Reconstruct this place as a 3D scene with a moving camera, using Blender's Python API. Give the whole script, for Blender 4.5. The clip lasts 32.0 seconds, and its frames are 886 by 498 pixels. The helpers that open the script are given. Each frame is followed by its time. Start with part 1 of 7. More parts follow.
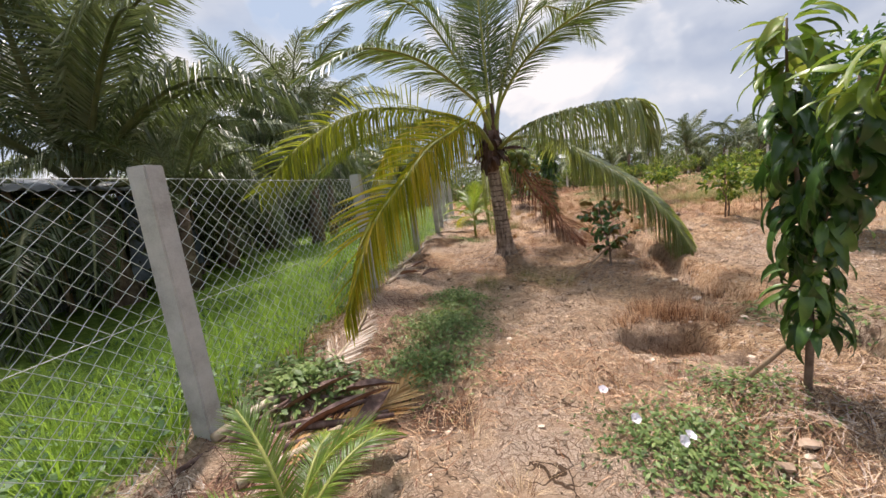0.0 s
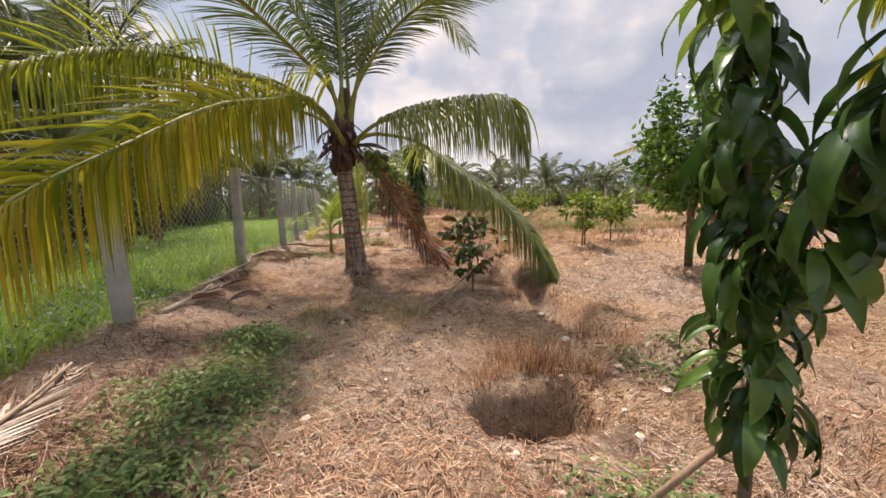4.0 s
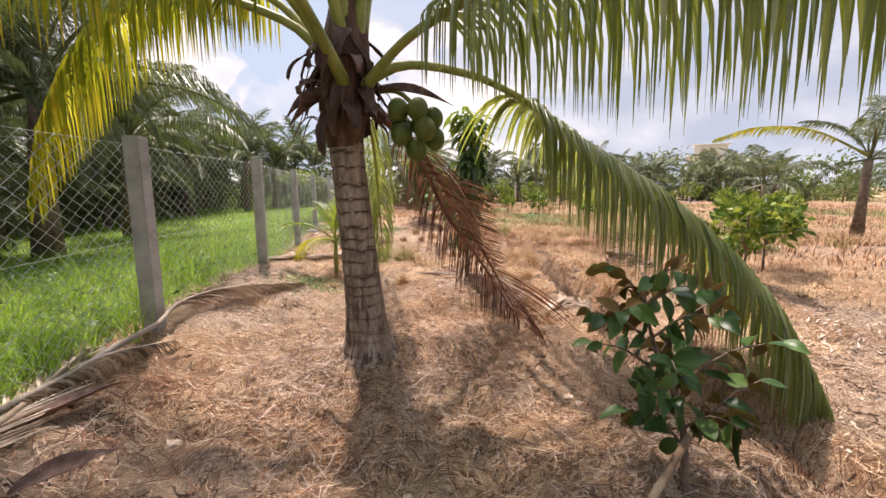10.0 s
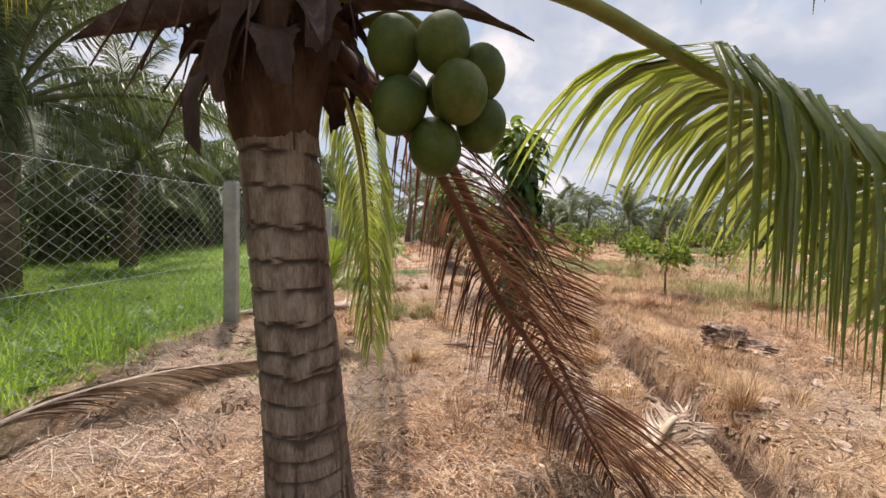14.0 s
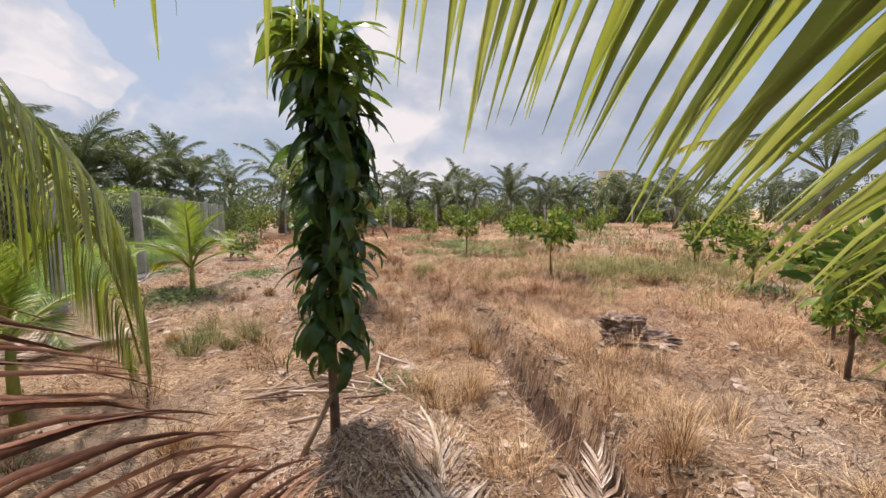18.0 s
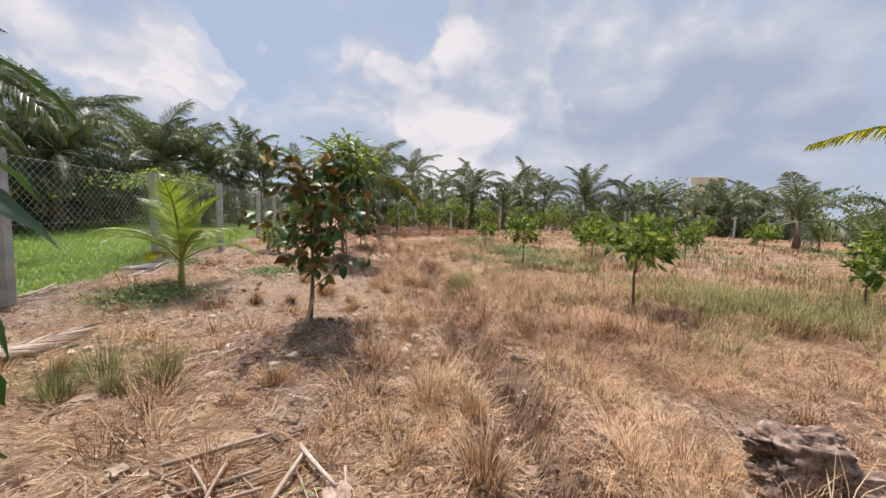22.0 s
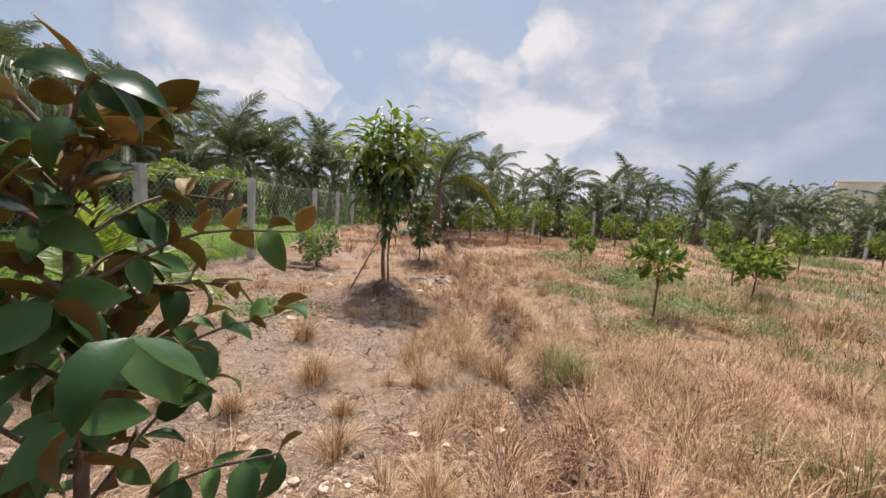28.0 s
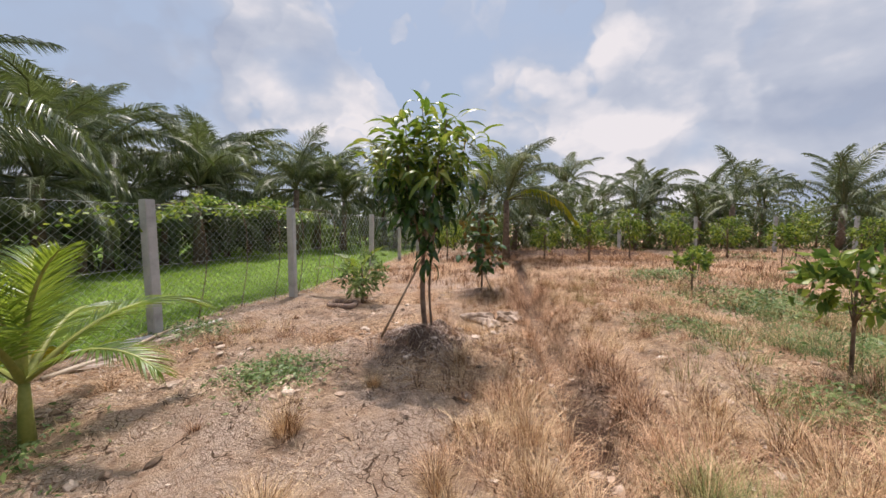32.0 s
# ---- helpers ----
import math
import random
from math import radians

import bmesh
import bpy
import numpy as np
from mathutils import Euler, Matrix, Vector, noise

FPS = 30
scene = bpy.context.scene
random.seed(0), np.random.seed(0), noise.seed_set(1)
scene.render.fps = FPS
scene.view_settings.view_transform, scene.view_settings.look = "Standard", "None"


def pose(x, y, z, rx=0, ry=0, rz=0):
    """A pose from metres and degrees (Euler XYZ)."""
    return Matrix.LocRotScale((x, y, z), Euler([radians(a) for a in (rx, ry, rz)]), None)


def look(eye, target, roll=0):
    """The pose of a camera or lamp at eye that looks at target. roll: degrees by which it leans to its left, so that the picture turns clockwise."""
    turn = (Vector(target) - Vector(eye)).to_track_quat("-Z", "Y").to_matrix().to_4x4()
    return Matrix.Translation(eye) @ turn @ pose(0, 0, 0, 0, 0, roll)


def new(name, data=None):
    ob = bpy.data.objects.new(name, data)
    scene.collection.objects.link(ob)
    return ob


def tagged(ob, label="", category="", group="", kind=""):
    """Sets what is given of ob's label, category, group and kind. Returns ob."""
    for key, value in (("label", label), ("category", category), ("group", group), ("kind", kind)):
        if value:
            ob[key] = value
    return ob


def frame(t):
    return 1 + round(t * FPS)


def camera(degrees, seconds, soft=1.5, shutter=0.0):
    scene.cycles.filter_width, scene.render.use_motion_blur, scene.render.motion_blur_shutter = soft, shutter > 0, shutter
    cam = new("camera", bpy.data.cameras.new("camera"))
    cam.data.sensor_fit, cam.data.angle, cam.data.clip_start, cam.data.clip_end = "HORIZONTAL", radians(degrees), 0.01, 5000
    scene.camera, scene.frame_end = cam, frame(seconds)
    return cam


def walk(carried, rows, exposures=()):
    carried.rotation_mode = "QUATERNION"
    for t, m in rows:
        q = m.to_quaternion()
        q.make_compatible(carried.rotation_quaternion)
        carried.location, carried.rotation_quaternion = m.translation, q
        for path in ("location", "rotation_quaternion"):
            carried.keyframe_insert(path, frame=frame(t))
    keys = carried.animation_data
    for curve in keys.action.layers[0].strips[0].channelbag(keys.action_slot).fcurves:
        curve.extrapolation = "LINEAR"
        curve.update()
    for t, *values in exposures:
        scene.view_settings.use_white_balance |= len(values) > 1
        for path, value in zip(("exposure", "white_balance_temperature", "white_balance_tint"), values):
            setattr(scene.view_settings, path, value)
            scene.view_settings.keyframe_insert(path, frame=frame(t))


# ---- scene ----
cam = camera(98.0, 32.0)
PATH = [
    (0, (0.436, -0.66, 1.548), (0.37, 1.315, 1.238), -7.0),
    (0.5, (0.419, -0.607, 1.474), (0.478, 1.378, 1.239), -4.6),
    (1, (0.436, -0.515, 1.488), (0.668, 1.461, 1.289), -5.0),
    (1.5, (0.641, -0.392, 1.432), (1.124, 1.54, 1.245), -4.3),
    (2, (0.805, -0.204, 1.404), (1.507, 1.659, 1.206), -3.1),
    (2.5, (0.856, 0.052, 1.377), (1.662, 1.871, 1.171), -2.8),
    (3, (0.934, 0.208, 1.35), (1.687, 2.048, 1.13), -2.6),
    (3.5, (1.068, 0.406, 1.301), (1.697, 2.287, 1.039), -2.3),
    (5.5, (0.992, 1.439, 1.379), (1.458, 3.368, 1.129), -0.0),
    (6, (0.998, 1.758, 1.402), (1.432, 3.697, 1.171), -0.3),
    (6.5, (1.038, 2.026, 1.4), (1.412, 3.972, 1.133), -1.1),
    (7, (1.15, 2.304, 1.404), (1.44, 4.256, 1.078), -1.3),
    (7.5, (1.156, 2.529, 1.38), (1.436, 4.475, 1.012), -0.7),
    (8, (1.154, 2.817, 1.382), (1.494, 4.751, 1.001), -0.3),
    (8.5, (1.277, 3.068, 1.381), (1.654, 4.994, 0.994), 0.0),
    (9, (1.403, 3.306, 1.464), (1.78, 5.234, 1.085), 0.7),
    (9.5, (1.389, 3.591, 1.439), (1.801, 5.518, 1.1), 1.6),
    (10, (1.356, 3.968, 1.455), (1.805, 5.891, 1.138), -0.1),
    (10.5, (1.425, 4.16, 1.455), (1.706, 6.118, 1.10), -1.2),
    (11, (1.455, 4.342, 1.481), (1.632, 6.307, 1.156), 1.2),
    (11.5, (1.424, 4.588, 1.495), (1.64, 6.555, 1.204), 2.5),
    (12, (1.446, 4.76, 1.515), (1.689, 6.729, 1.258), 2.3),
    (12.5, (1.536, 4.961, 1.507), (1.773, 6.936, 1.297), 1.7),
    (13, (1.588, 5.173, 1.488), (1.833, 7.151, 1.315), 1.5),
    (13.5, (1.609, 5.407, 1.501), (1.884, 7.384, 1.374), 1.5),
    (15.5, (1.94, 6.156, 1.505), (2.44, 8.081, 1.292), 3.0),
    (16, (2.054, 6.354, 1.47), (2.627, 8.253, 1.219), 2.4),
    (16.5, (2.25, 6.515, 1.452), (2.866, 8.398, 1.175), 1.7),
    (17, (2.39, 6.682, 1.416), (3.049, 8.551, 1.144), 2.1),
    (17.5, (2.535, 6.935, 1.437), (3.345, 8.755, 1.255), 1.8),
    (18, (2.625, 7.011, 1.438), (3.458, 8.818, 1.239), -0.4),
    (18.5, (2.828, 7.152, 1.373), (3.408, 9.046, 1.096), 0.7),
    (19, (2.95, 7.298, 1.315), (3.313, 9.228, 0.934), 2.9),
    (19.5, (3.096, 7.638, 1.314), (3.374, 9.591, 0.984), 3.7),
    (20, (3.145, 7.854, 1.356), (3.38, 9.824, 1.106), 3.5),
    (20.5, (3.345, 7.995, 1.374), (3.531, 9.974, 1.155), 2.1),
    (21, (3.576, 8.144, 1.394), (3.875, 10.108, 1.16), 1.4),
    (21.5, (3.686, 8.253, 1.374), (4.128, 10.192, 1.159), 2.1),
    (22, (3.768, 8.485, 1.362), (4.269, 10.411, 1.167), 2.3),
    (22.5, (3.823, 8.62, 1.347), (4.248, 10.565, 1.152), 1.5),
    (23, (3.941, 8.846, 1.343), (4.096, 10.834, 1.189), 0.2),
    (23.5, (4.078, 9.071, 1.343), (4.142, 11.065, 1.208), 1.3),
    (24, (4.12, 9.356, 1.314), (4.358, 11.339, 1.196), 2.7),
    (24.5, (4.175, 9.611, 1.318), (4.5, 11.577, 1.144), 2.1),
    (26.5, (4.343, 10.537, 1.564), (4.635, 12.505, 1.36), 3.1),
    (27, (4.46, 10.845, 1.581), (4.48, 12.839, 1.427), 0.4),
    (27.5, (4.404, 11.072, 1.534), (4.331, 13.057, 1.302), 4.2),
    (28, (4.35, 11.341, 1.573), (4.461, 13.325, 1.35), 4.1),
    (28.5, (4.388, 11.523, 1.561), (4.56, 13.501, 1.32), 1.7),
    (29, (4.493, 11.767, 1.544), (4.649, 13.743, 1.281), 1.5),
    (29.5, (4.534, 11.905, 1.518), (4.647, 13.882, 1.241), 2.7),
    (30, (4.499, 12.179, 1.504), (4.575, 14.161, 1.244), 3.7),
    (30.5, (4.501, 12.372, 1.527), (4.643, 14.356, 1.32), 2.8),
    (31, (4.607, 12.577, 1.517), (4.751, 14.564, 1.341), 0.8),
    (31.5, (4.735, 12.833, 1.551), (4.725, 14.827, 1.394), -0.7),
    (32, (4.646, 12.885, 1.554), (4.365, 14.86, 1.424), -0.1),
]
walk(cam, [(t, look(eye, target, roll)) for t, eye, target, roll in PATH],
     [(0, 0.22, 6850, 19), (1.5, 0.1, 7250, 24), (3, 0.12, 7250, 24), (6, 0.28, 7200, 24), (7.5, 0.42, 7200, 24), (10, 0.46, 7150, 24), (13, 0.3, 6900, 19), (16, 0.08, 6950, 22), (18.5, 0.0, 6800, 20), (24, -0.05, 6650, 19), (32, -0.06, 6700, 20)])

# ---- world, sun ----
SUN_EL, SUN_AZ = radians(66), radians(102)  # azimuth counted from +x towards +y
world = bpy.data.worlds.new("sky")
scene.world = world
world.use_nodes = True
wt = world.node_tree
wt.nodes.clear()


def wn(kind, **values):
    n = wt.nodes.new(kind)
    for key, value in values.items():
        n.inputs[key].default_value = value
    return n


sky = wn("ShaderNodeTexSky")
sky.sky_type, sky.sun_disc = "NISHITA", False
sky.sun_elevation, sky.sun_rotation = SUN_EL, radians(90) - SUN_AZ
sky.air_density, sky.dust_density, sky.ozone_density = 1.0, 2.5, 1.5
coord = wn("ShaderNodeTexCoord")
sq = wn("ShaderNodeMapping")
sq.inputs["Scale"].default_value = (1.0, 1.0, 1.6)
sq.inputs["Location"].default_value = (0.75, 0.35, 0.42)
L = wt.links.new


def wmath(operation, a, b):
    """One sum or product in the sky; a and b are sockets or numbers."""
    n = wn("ShaderNodeMath")
    n.operation = operation
    for slot, v in ((0, a), (1, b)):
        if isinstance(v, (int, float)):
            n.inputs[slot].default_value = v
        else:
            L(v, n.inputs[slot])
    return n.outputs[0]


CLOUD = dict(Scale=2.9, Detail=6.0, Roughness=0.48, Distortion=0.15)
clouds = wn("ShaderNodeTexNoise", **CLOUD)
sunward = wn("ShaderNodeTexNoise", **CLOUD)  # the same cloud, sampled a little towards the sun
step = wn("ShaderNodeVectorMath")
step.operation = "ADD"
step.inputs[1].default_value = (-0.01, 0.03, 0.10)
L(coord.outputs["Generated"], sq.inputs["Vector"])
L(sq.outputs[0], clouds.inputs["Vector"])
L(sq.outputs[0], step.inputs[0])
L(step.outputs[0], sunward.inputs["Vector"])
lit = wt.nodes.new("ShaderNodeMapRange")
lit.inputs["From Min"].default_value, lit.inputs["From Max"].default_value = -0.13, 0.15
L(wmath("SUBTRACT", clouds.outputs[0], sunward.outputs[0]), lit.inputs["Value"])
# billowing edges for the single clouds
billow = wn("ShaderNodeTexNoise", Scale=4.5, Detail=4.0, Roughness=0.5)
L(coord.outputs["Generated"], billow.inputs["Vector"])
puff = wn("ShaderNodeVectorMath")
puff.operation = "MULTIPLY_ADD"
puff.inputs[1].default_value = (0.34, 0.34, 0.34)
L(billow.outputs["Color"], puff.inputs[0])
lifted = wn("ShaderNodeVectorMath")
lifted.operation = "ADD"
lifted.inputs[1].default_value = (-0.17, -0.17, -0.17)
L(coord.outputs["Generated"], lifted.inputs[0])
L(lifted.outputs[0], puff.inputs[2])
level, shade = clouds.outputs[0], lit.outputs["Result"]
# the larger clouds: direction, reach in degrees, added cover, added brightness
for towards, reach, more, bright in (((0.66, 0.71, 0.25), 27, 0.17, -0.30), ((0.34, 0.87, 0.355), 10, 0.12, 0.17), ((0.42, 0.80, 0.44), 11, 0.12, 0.16), ((-0.36, 0.90, 0.20), 10, 0.13, 0.14),
                                     ((-0.60, 0.72, 0.35), 13, 0.12, -0.28), ((-0.46, 0.81, 0.36), 8, 0.12, 0.2), ((0.02, 0.90, 0.43), 8, 0.06, 0.12), ((-0.20, 0.90, 0.38), 10, -0.14, 0.0), ((0.10, 0.97, 0.15), 16, 0.05, 0.10)):
    near = wn("ShaderNodeVectorMath")
    near.operation = "DOT_PRODUCT"
    near.inputs[1].default_value = Vector(towards).normalized()
    L(puff.outputs[0], near.inputs[0])
    body = wt.nodes.new("ShaderNodeMapRange")
    body.interpolation_type = "SMOOTHSTEP"
    body.inputs["From Min"].default_value, body.inputs["From Max"].default_value = math.cos(radians(reach)), math.cos(radians(reach * 0.25))
    L(near.outputs["Value"], body.inputs["Value"])
    level = wmath("ADD", level, wmath("MULTIPLY", body.outputs["Result"], more))
    if bright:
        shade = wmath("ADD", shade, wmath("MULTIPLY", body.outputs["Result"], bright))
ramp = wt.nodes.new("ShaderNodeValToRGB")  # cover: open sky to cloud
ramp.color_ramp.elements[0].position, ramp.color_ramp.elements[1].position = 0.40, 0.66
tone = wt.nodes.new("ShaderNodeValToRGB")  # grey underside to bright top
tone.color_ramp.elements.new(0.5)
for e, (p, c) in zip(tone.color_ramp.elements, ((0.0, (3.9, 4.75, 5.95)), (0.5, (5.3, 6.1, 7.0)), (1.0, (8.3, 8.5, 8.6)))):
    e.position, e.color = p, (*c, 1)
L(level, ramp.inputs[0])
L(shade, tone.inputs[0])
aim = wn("ShaderNodeVectorMath")  # added pale glow around the sun, out of view, to fill the shade
aim.operation = "DOT_PRODUCT"
aim.inputs[1].default_value = (math.cos(SUN_EL) * math.cos(SUN_AZ), math.cos(SUN_EL) * math.sin(SUN_AZ), math.sin(SUN_EL))
fill_halo = wt.nodes.new("ShaderNodeMapRange")
fill_halo.interpolation_type = "SMOOTHSTEP"
fill_halo.inputs["From Min"].default_value, fill_halo.inputs["From Max"].default_value = 0.86, 1.0
fill_halo.inputs["To Min"].default_value, fill_halo.inputs["To Max"].default_value = 1.0, 7.0
glowmul = wt.nodes.new("ShaderNodeVectorMath")
glowmul.operation = "SCALE"
haze = wt.nodes.new("ShaderNodeMix")
haze.data_type = "RGBA"
haze.inputs["Factor"].default_value = 0.8
haze.inputs["B"].default_value = (4.4, 5.85, 7.5, 1)
mixc = wt.nodes.new("ShaderNodeMix")
mixc.data_type = "RGBA"
bg = wn("ShaderNodeBackground", Strength=0.1)
out = wn("ShaderNodeOutputWorld")
L(coord.outputs["Generated"], aim.inputs[0])
L(aim.outputs["Value"], fill_halo.inputs["Value"])
L(sky.outputs[0], haze.inputs["A"])
L(ramp.outputs[0], mixc.inputs["Factor"])
L(haze.outputs["Result"], mixc.inputs["A"])
L(tone.outputs[0], mixc.inputs["B"])
L(mixc.outputs["Result"], glowmul.inputs[0])
L(fill_halo.outputs["Result"], glowmul.inputs["Scale"])
L(glowmul.outputs[0], bg.inputs["Color"])
L(bg.outputs[0], out.inputs[0])
sun_data = bpy.data.lights.new("sun", "SUN")
sun_data.energy, sun_data.angle, sun_data.color = 4.8, radians(1.8), (1.0, 0.955, 0.88)
sun = new("sun", sun_data)
sun_dir = Vector((math.cos(SUN_EL) * math.cos(SUN_AZ), math.cos(SUN_EL) * math.sin(SUN_AZ), math.sin(SUN_EL)))
sun.matrix_world = look(sun_dir * 50, (0, 0, 0))


# ---- materials ----
def material(name, stops, scale=6.0, fine=60.0, rough=0.8, bump=0.3, bump_scale=80.0, translucent=0.0, metal=0.0,
             per_object=0.0, per_island=0.0, stretch=(1, 1, 1), spec=0.3, grain=0.25, glow=None):
    """Two scales of noise drive a colour ramp; bump from a third."""
    m = bpy.data.materials.new(name)
    m.use_nodes = True
    nt = m.node_tree
    nt.nodes.clear()

    def node(kind, **values):
        n = nt.nodes.new(kind)
        for key, value in values.items():
            n.inputs[key].default_value = value
        return n

    link = nt.links.new
    tc, mp = node("ShaderNodeTexCoord"), node("ShaderNodeMapping")
    mp.inputs["Scale"].default_value = stretch
    link(tc.outputs["Object"], mp.inputs["Vector"])
    big = node("ShaderNodeTexNoise", Scale=scale, Detail=4.0, Roughness=0.6)
    small = node("ShaderNodeTexNoise", Scale=fine, Detail=3.0, Roughness=0.6)
    link(mp.outputs[0], big.inputs["Vector"])
    link(mp.outputs[0], small.inputs["Vector"])
    acc = node("ShaderNodeMath")
    acc.operation = "MULTIPLY_ADD"
    acc.inputs[1].default_value = grain
    link(small.outputs[0], acc.inputs[0])
    off = node("ShaderNodeMath")
    off.operation = "SUBTRACT"
    off.inputs[1].default_value = grain * 0.5
    link(big.outputs[0], off.inputs[0])
    link(off.outputs[0], acc.inputs[2])
    value = acc.outputs[0]
    for amount, source, socket in ((per_object, "ShaderNodeObjectInfo", "Random"), (per_island, "ShaderNodeNewGeometry", "Random Per Island")):
        if amount:
            info, add = node(source), node("ShaderNodeMath")
            add.operation = "MULTIPLY_ADD"
            add.inputs[1].default_value = amount
            link(info.outputs[socket], add.inputs[0])
            sub = node("ShaderNodeMath")
            sub.operation = "SUBTRACT"
            sub.inputs[1].default_value = amount * 0.5
            link(value, sub.inputs[0])
            link(sub.outputs[0], add.inputs[2])
            value = add.outputs[0]
    rp = node("ShaderNodeValToRGB")
    els = rp.color_ramp.elements
    while len(els) < len(stops):
        els.new(0.5)
    for e, (p, c) in zip(els, stops):
        e.position, e.color = p, (*c, 1)
    link(value, rp.inputs[0])
    bs = node("ShaderNodeBsdfPrincipled", Roughness=rough, Metallic=metal)
    bs.inputs["Specular IOR Level"].default_value = spec
    link(rp.outputs[0], bs.inputs["Base Color"])
    if bump:
        bn = node("ShaderNodeTexNoise", Scale=bump_scale, Detail=3.0)
        link(mp.outputs[0], bn.inputs["Vector"])
        bp = node("ShaderNodeBump", Strength=bump, Distance=0.01)
        link(bn.outputs[0], bp.inputs["Height"])
        link(bp.outputs[0], bs.inputs["Normal"])
    end = node("ShaderNodeOutputMaterial")
    if translucent:
        tr, mx = node("ShaderNodeBsdfTranslucent"), node("ShaderNodeMixShader", Fac=translucent)
        if glow:  # the colour of light that comes through the leaf
            tint = node("ShaderNodeMix")
            tint.data_type = "RGBA"
            tint.inputs["Factor"].default_value = 0.6
            tint.inputs["B"].default_value = (*glow, 1)
            link(rp.outputs[0], tint.inputs["A"])
            link(tint.outputs["Result"], tr.inputs["Color"])
        else:
            link(rp.outputs[0], tr.inputs["Color"])
        link(bs.outputs[0], mx.inputs[1])
        link(tr.outputs[0], mx.inputs[2])
        link(mx.outputs[0], end.inputs[0])
    else:
        link(bs.outputs[0], end.inputs[0])
    return m


def ramp3(a, b, c, lo=0.3, hi=0.7):
    return [(lo, a), (0.5, b), (hi, c)]


M_FROND = material("palm_leaf_green", ramp3((0.033, 0.062, 0.018), (0.068, 0.11, 0.035), (0.16, 0.205, 0.09)), 1.5, 40, 0.36, 0.15, 60, 0.2, per_island=0.4, spec=0.6, glow=(0.26, 0.34, 0.03))
M_FROND_YOUNG = material("young_palm_leaf", ramp3((0.05, 0.105, 0.016), (0.11, 0.19, 0.03), (0.24, 0.31, 0.06)), 1.5, 40, 0.36, 0.15, 60, 0.42, per_island=0.35, spec=0.6, glow=(0.42, 0.52, 0.04))
M_FROND_DRY = material("palm_leaf_greygreen", ramp3((0.10, 0.145, 0.05), (0.19, 0.24, 0.10), (0.38, 0.41, 0.24)), 1.5, 40, 0.3, 0.15, 60, 0.44, per_island=0.4, per_object=0.2, spec=0.75, glow=(0.46, 0.50, 0.02))
M_FROND_YEL = material("palm_leaf_yellowing", ramp3((0.11, 0.16, 0.012), (0.26, 0.25, 0.018), (0.60, 0.42, 0.05)), 1.3, 30, 0.45, 0.15, 60, 0.55, per_island=0.42, glow=(0.56, 0.56, 0.03))
M_FROND_OLIVE = material("palm_leaf_olive", ramp3((0.07, 0.10, 0.014), (0.15, 0.175, 0.024), (0.30, 0.30, 0.05)), 1.4, 30, 0.42, 0.15, 60, 0.5, per_island=0.4, glow=(0.44, 0.48, 0.025))
M_FROND_DEAD = material("palm_leaf_dead_brown", ramp3((0.075, 0.028, 0.016), (0.17, 0.07, 0.04), (0.38, 0.20, 0.125)), 2.0, 40, 0.75, 0.2, 60, 0.15, per_island=0.5, per_object=0.2)
M_FROND_GROUND = material("palm_leaf_bleached", ramp3((0.22, 0.15, 0.10), (0.42, 0.31, 0.23), (0.62, 0.52, 0.43)), 2.0, 40, 0.85, 0.2, 60, 0.1, per_island=0.5)
M_FROND_TAN = material("palm_leaf_tan", ramp3((0.34, 0.17, 0.05), (0.52, 0.30, 0.12), (0.62, 0.43, 0.20)), 2.0, 40, 0.7, 0.2, 60, 0.3, per_island=0.4)
M_RACHIS = material("rachis_green", ramp3((0.16, 0.19, 0.04), (0.27, 0.28, 0.07), (0.38, 0.36, 0.12)), 3, 50, 0.45, 0.1, 60)
M_RACHIS_DEAD = material("rachis_brown", ramp3((0.10, 0.04, 0.025), (0.20, 0.085, 0.05), (0.30, 0.15, 0.10)), 3, 50, 0.6, 0.2, 60)
M_FROND_LITTER = material("palm_leaf_grey_brown", ramp3((0.12, 0.075, 0.045), (0.27, 0.185, 0.12), (0.46, 0.35, 0.25)), 2.0, 40, 0.8, 0.25, 60, 0.12, per_island=0.55)
M_RACHIS_GREY = material("rachis_grey", ramp3((0.16, 0.12, 0.09), (0.29, 0.235, 0.185), (0.42, 0.36, 0.30)), 4, 50, 0.8, 0.4, 60)
M_RACHIS_PALE = material("rachis_pale", ramp3((0.30, 0.21, 0.13), (0.45, 0.35, 0.25), (0.55, 0.46, 0.36)), 3, 50, 0.8, 0.2, 60)
M_RACHIS_FAR = material("far_rachis", ramp3((0.06, 0.07, 0.03), (0.11, 0.12, 0.05), (0.18, 0.18, 0.08)), 3, 50, 0.5, 0.1, 60)
M_FAR_FROND = material("far_palm_leaf", ramp3((0.04, 0.06, 0.03), (0.085, 0.115, 0.055), (0.22, 0.25, 0.14)), 0.8, 20, 0.42, 0, 60, 0.22, spec=0.5, glow=(0.24, 0.30, 0.05), per_object=0.4, per_island=0.35)
M_FAR_LEAF = material("far_leaf", ramp3((0.035, 0.06, 0.02), (0.08, 0.12, 0.038), (0.19, 0.24, 0.075)), 0.7, 15, 0.5, 0, 60, 0.28, glow=(0.22, 0.28, 0.05), per_object=0.7, per_island=0.4)
M_FAR_DULL = material("thicket_leaf", ramp3((0.045, 0.05, 0.03), (0.10, 0.105, 0.062), (0.24, 0.23, 0.155)), 0.7, 15, 0.6, 0, 60, 0.2, per_object=0.5, per_island=0.45)
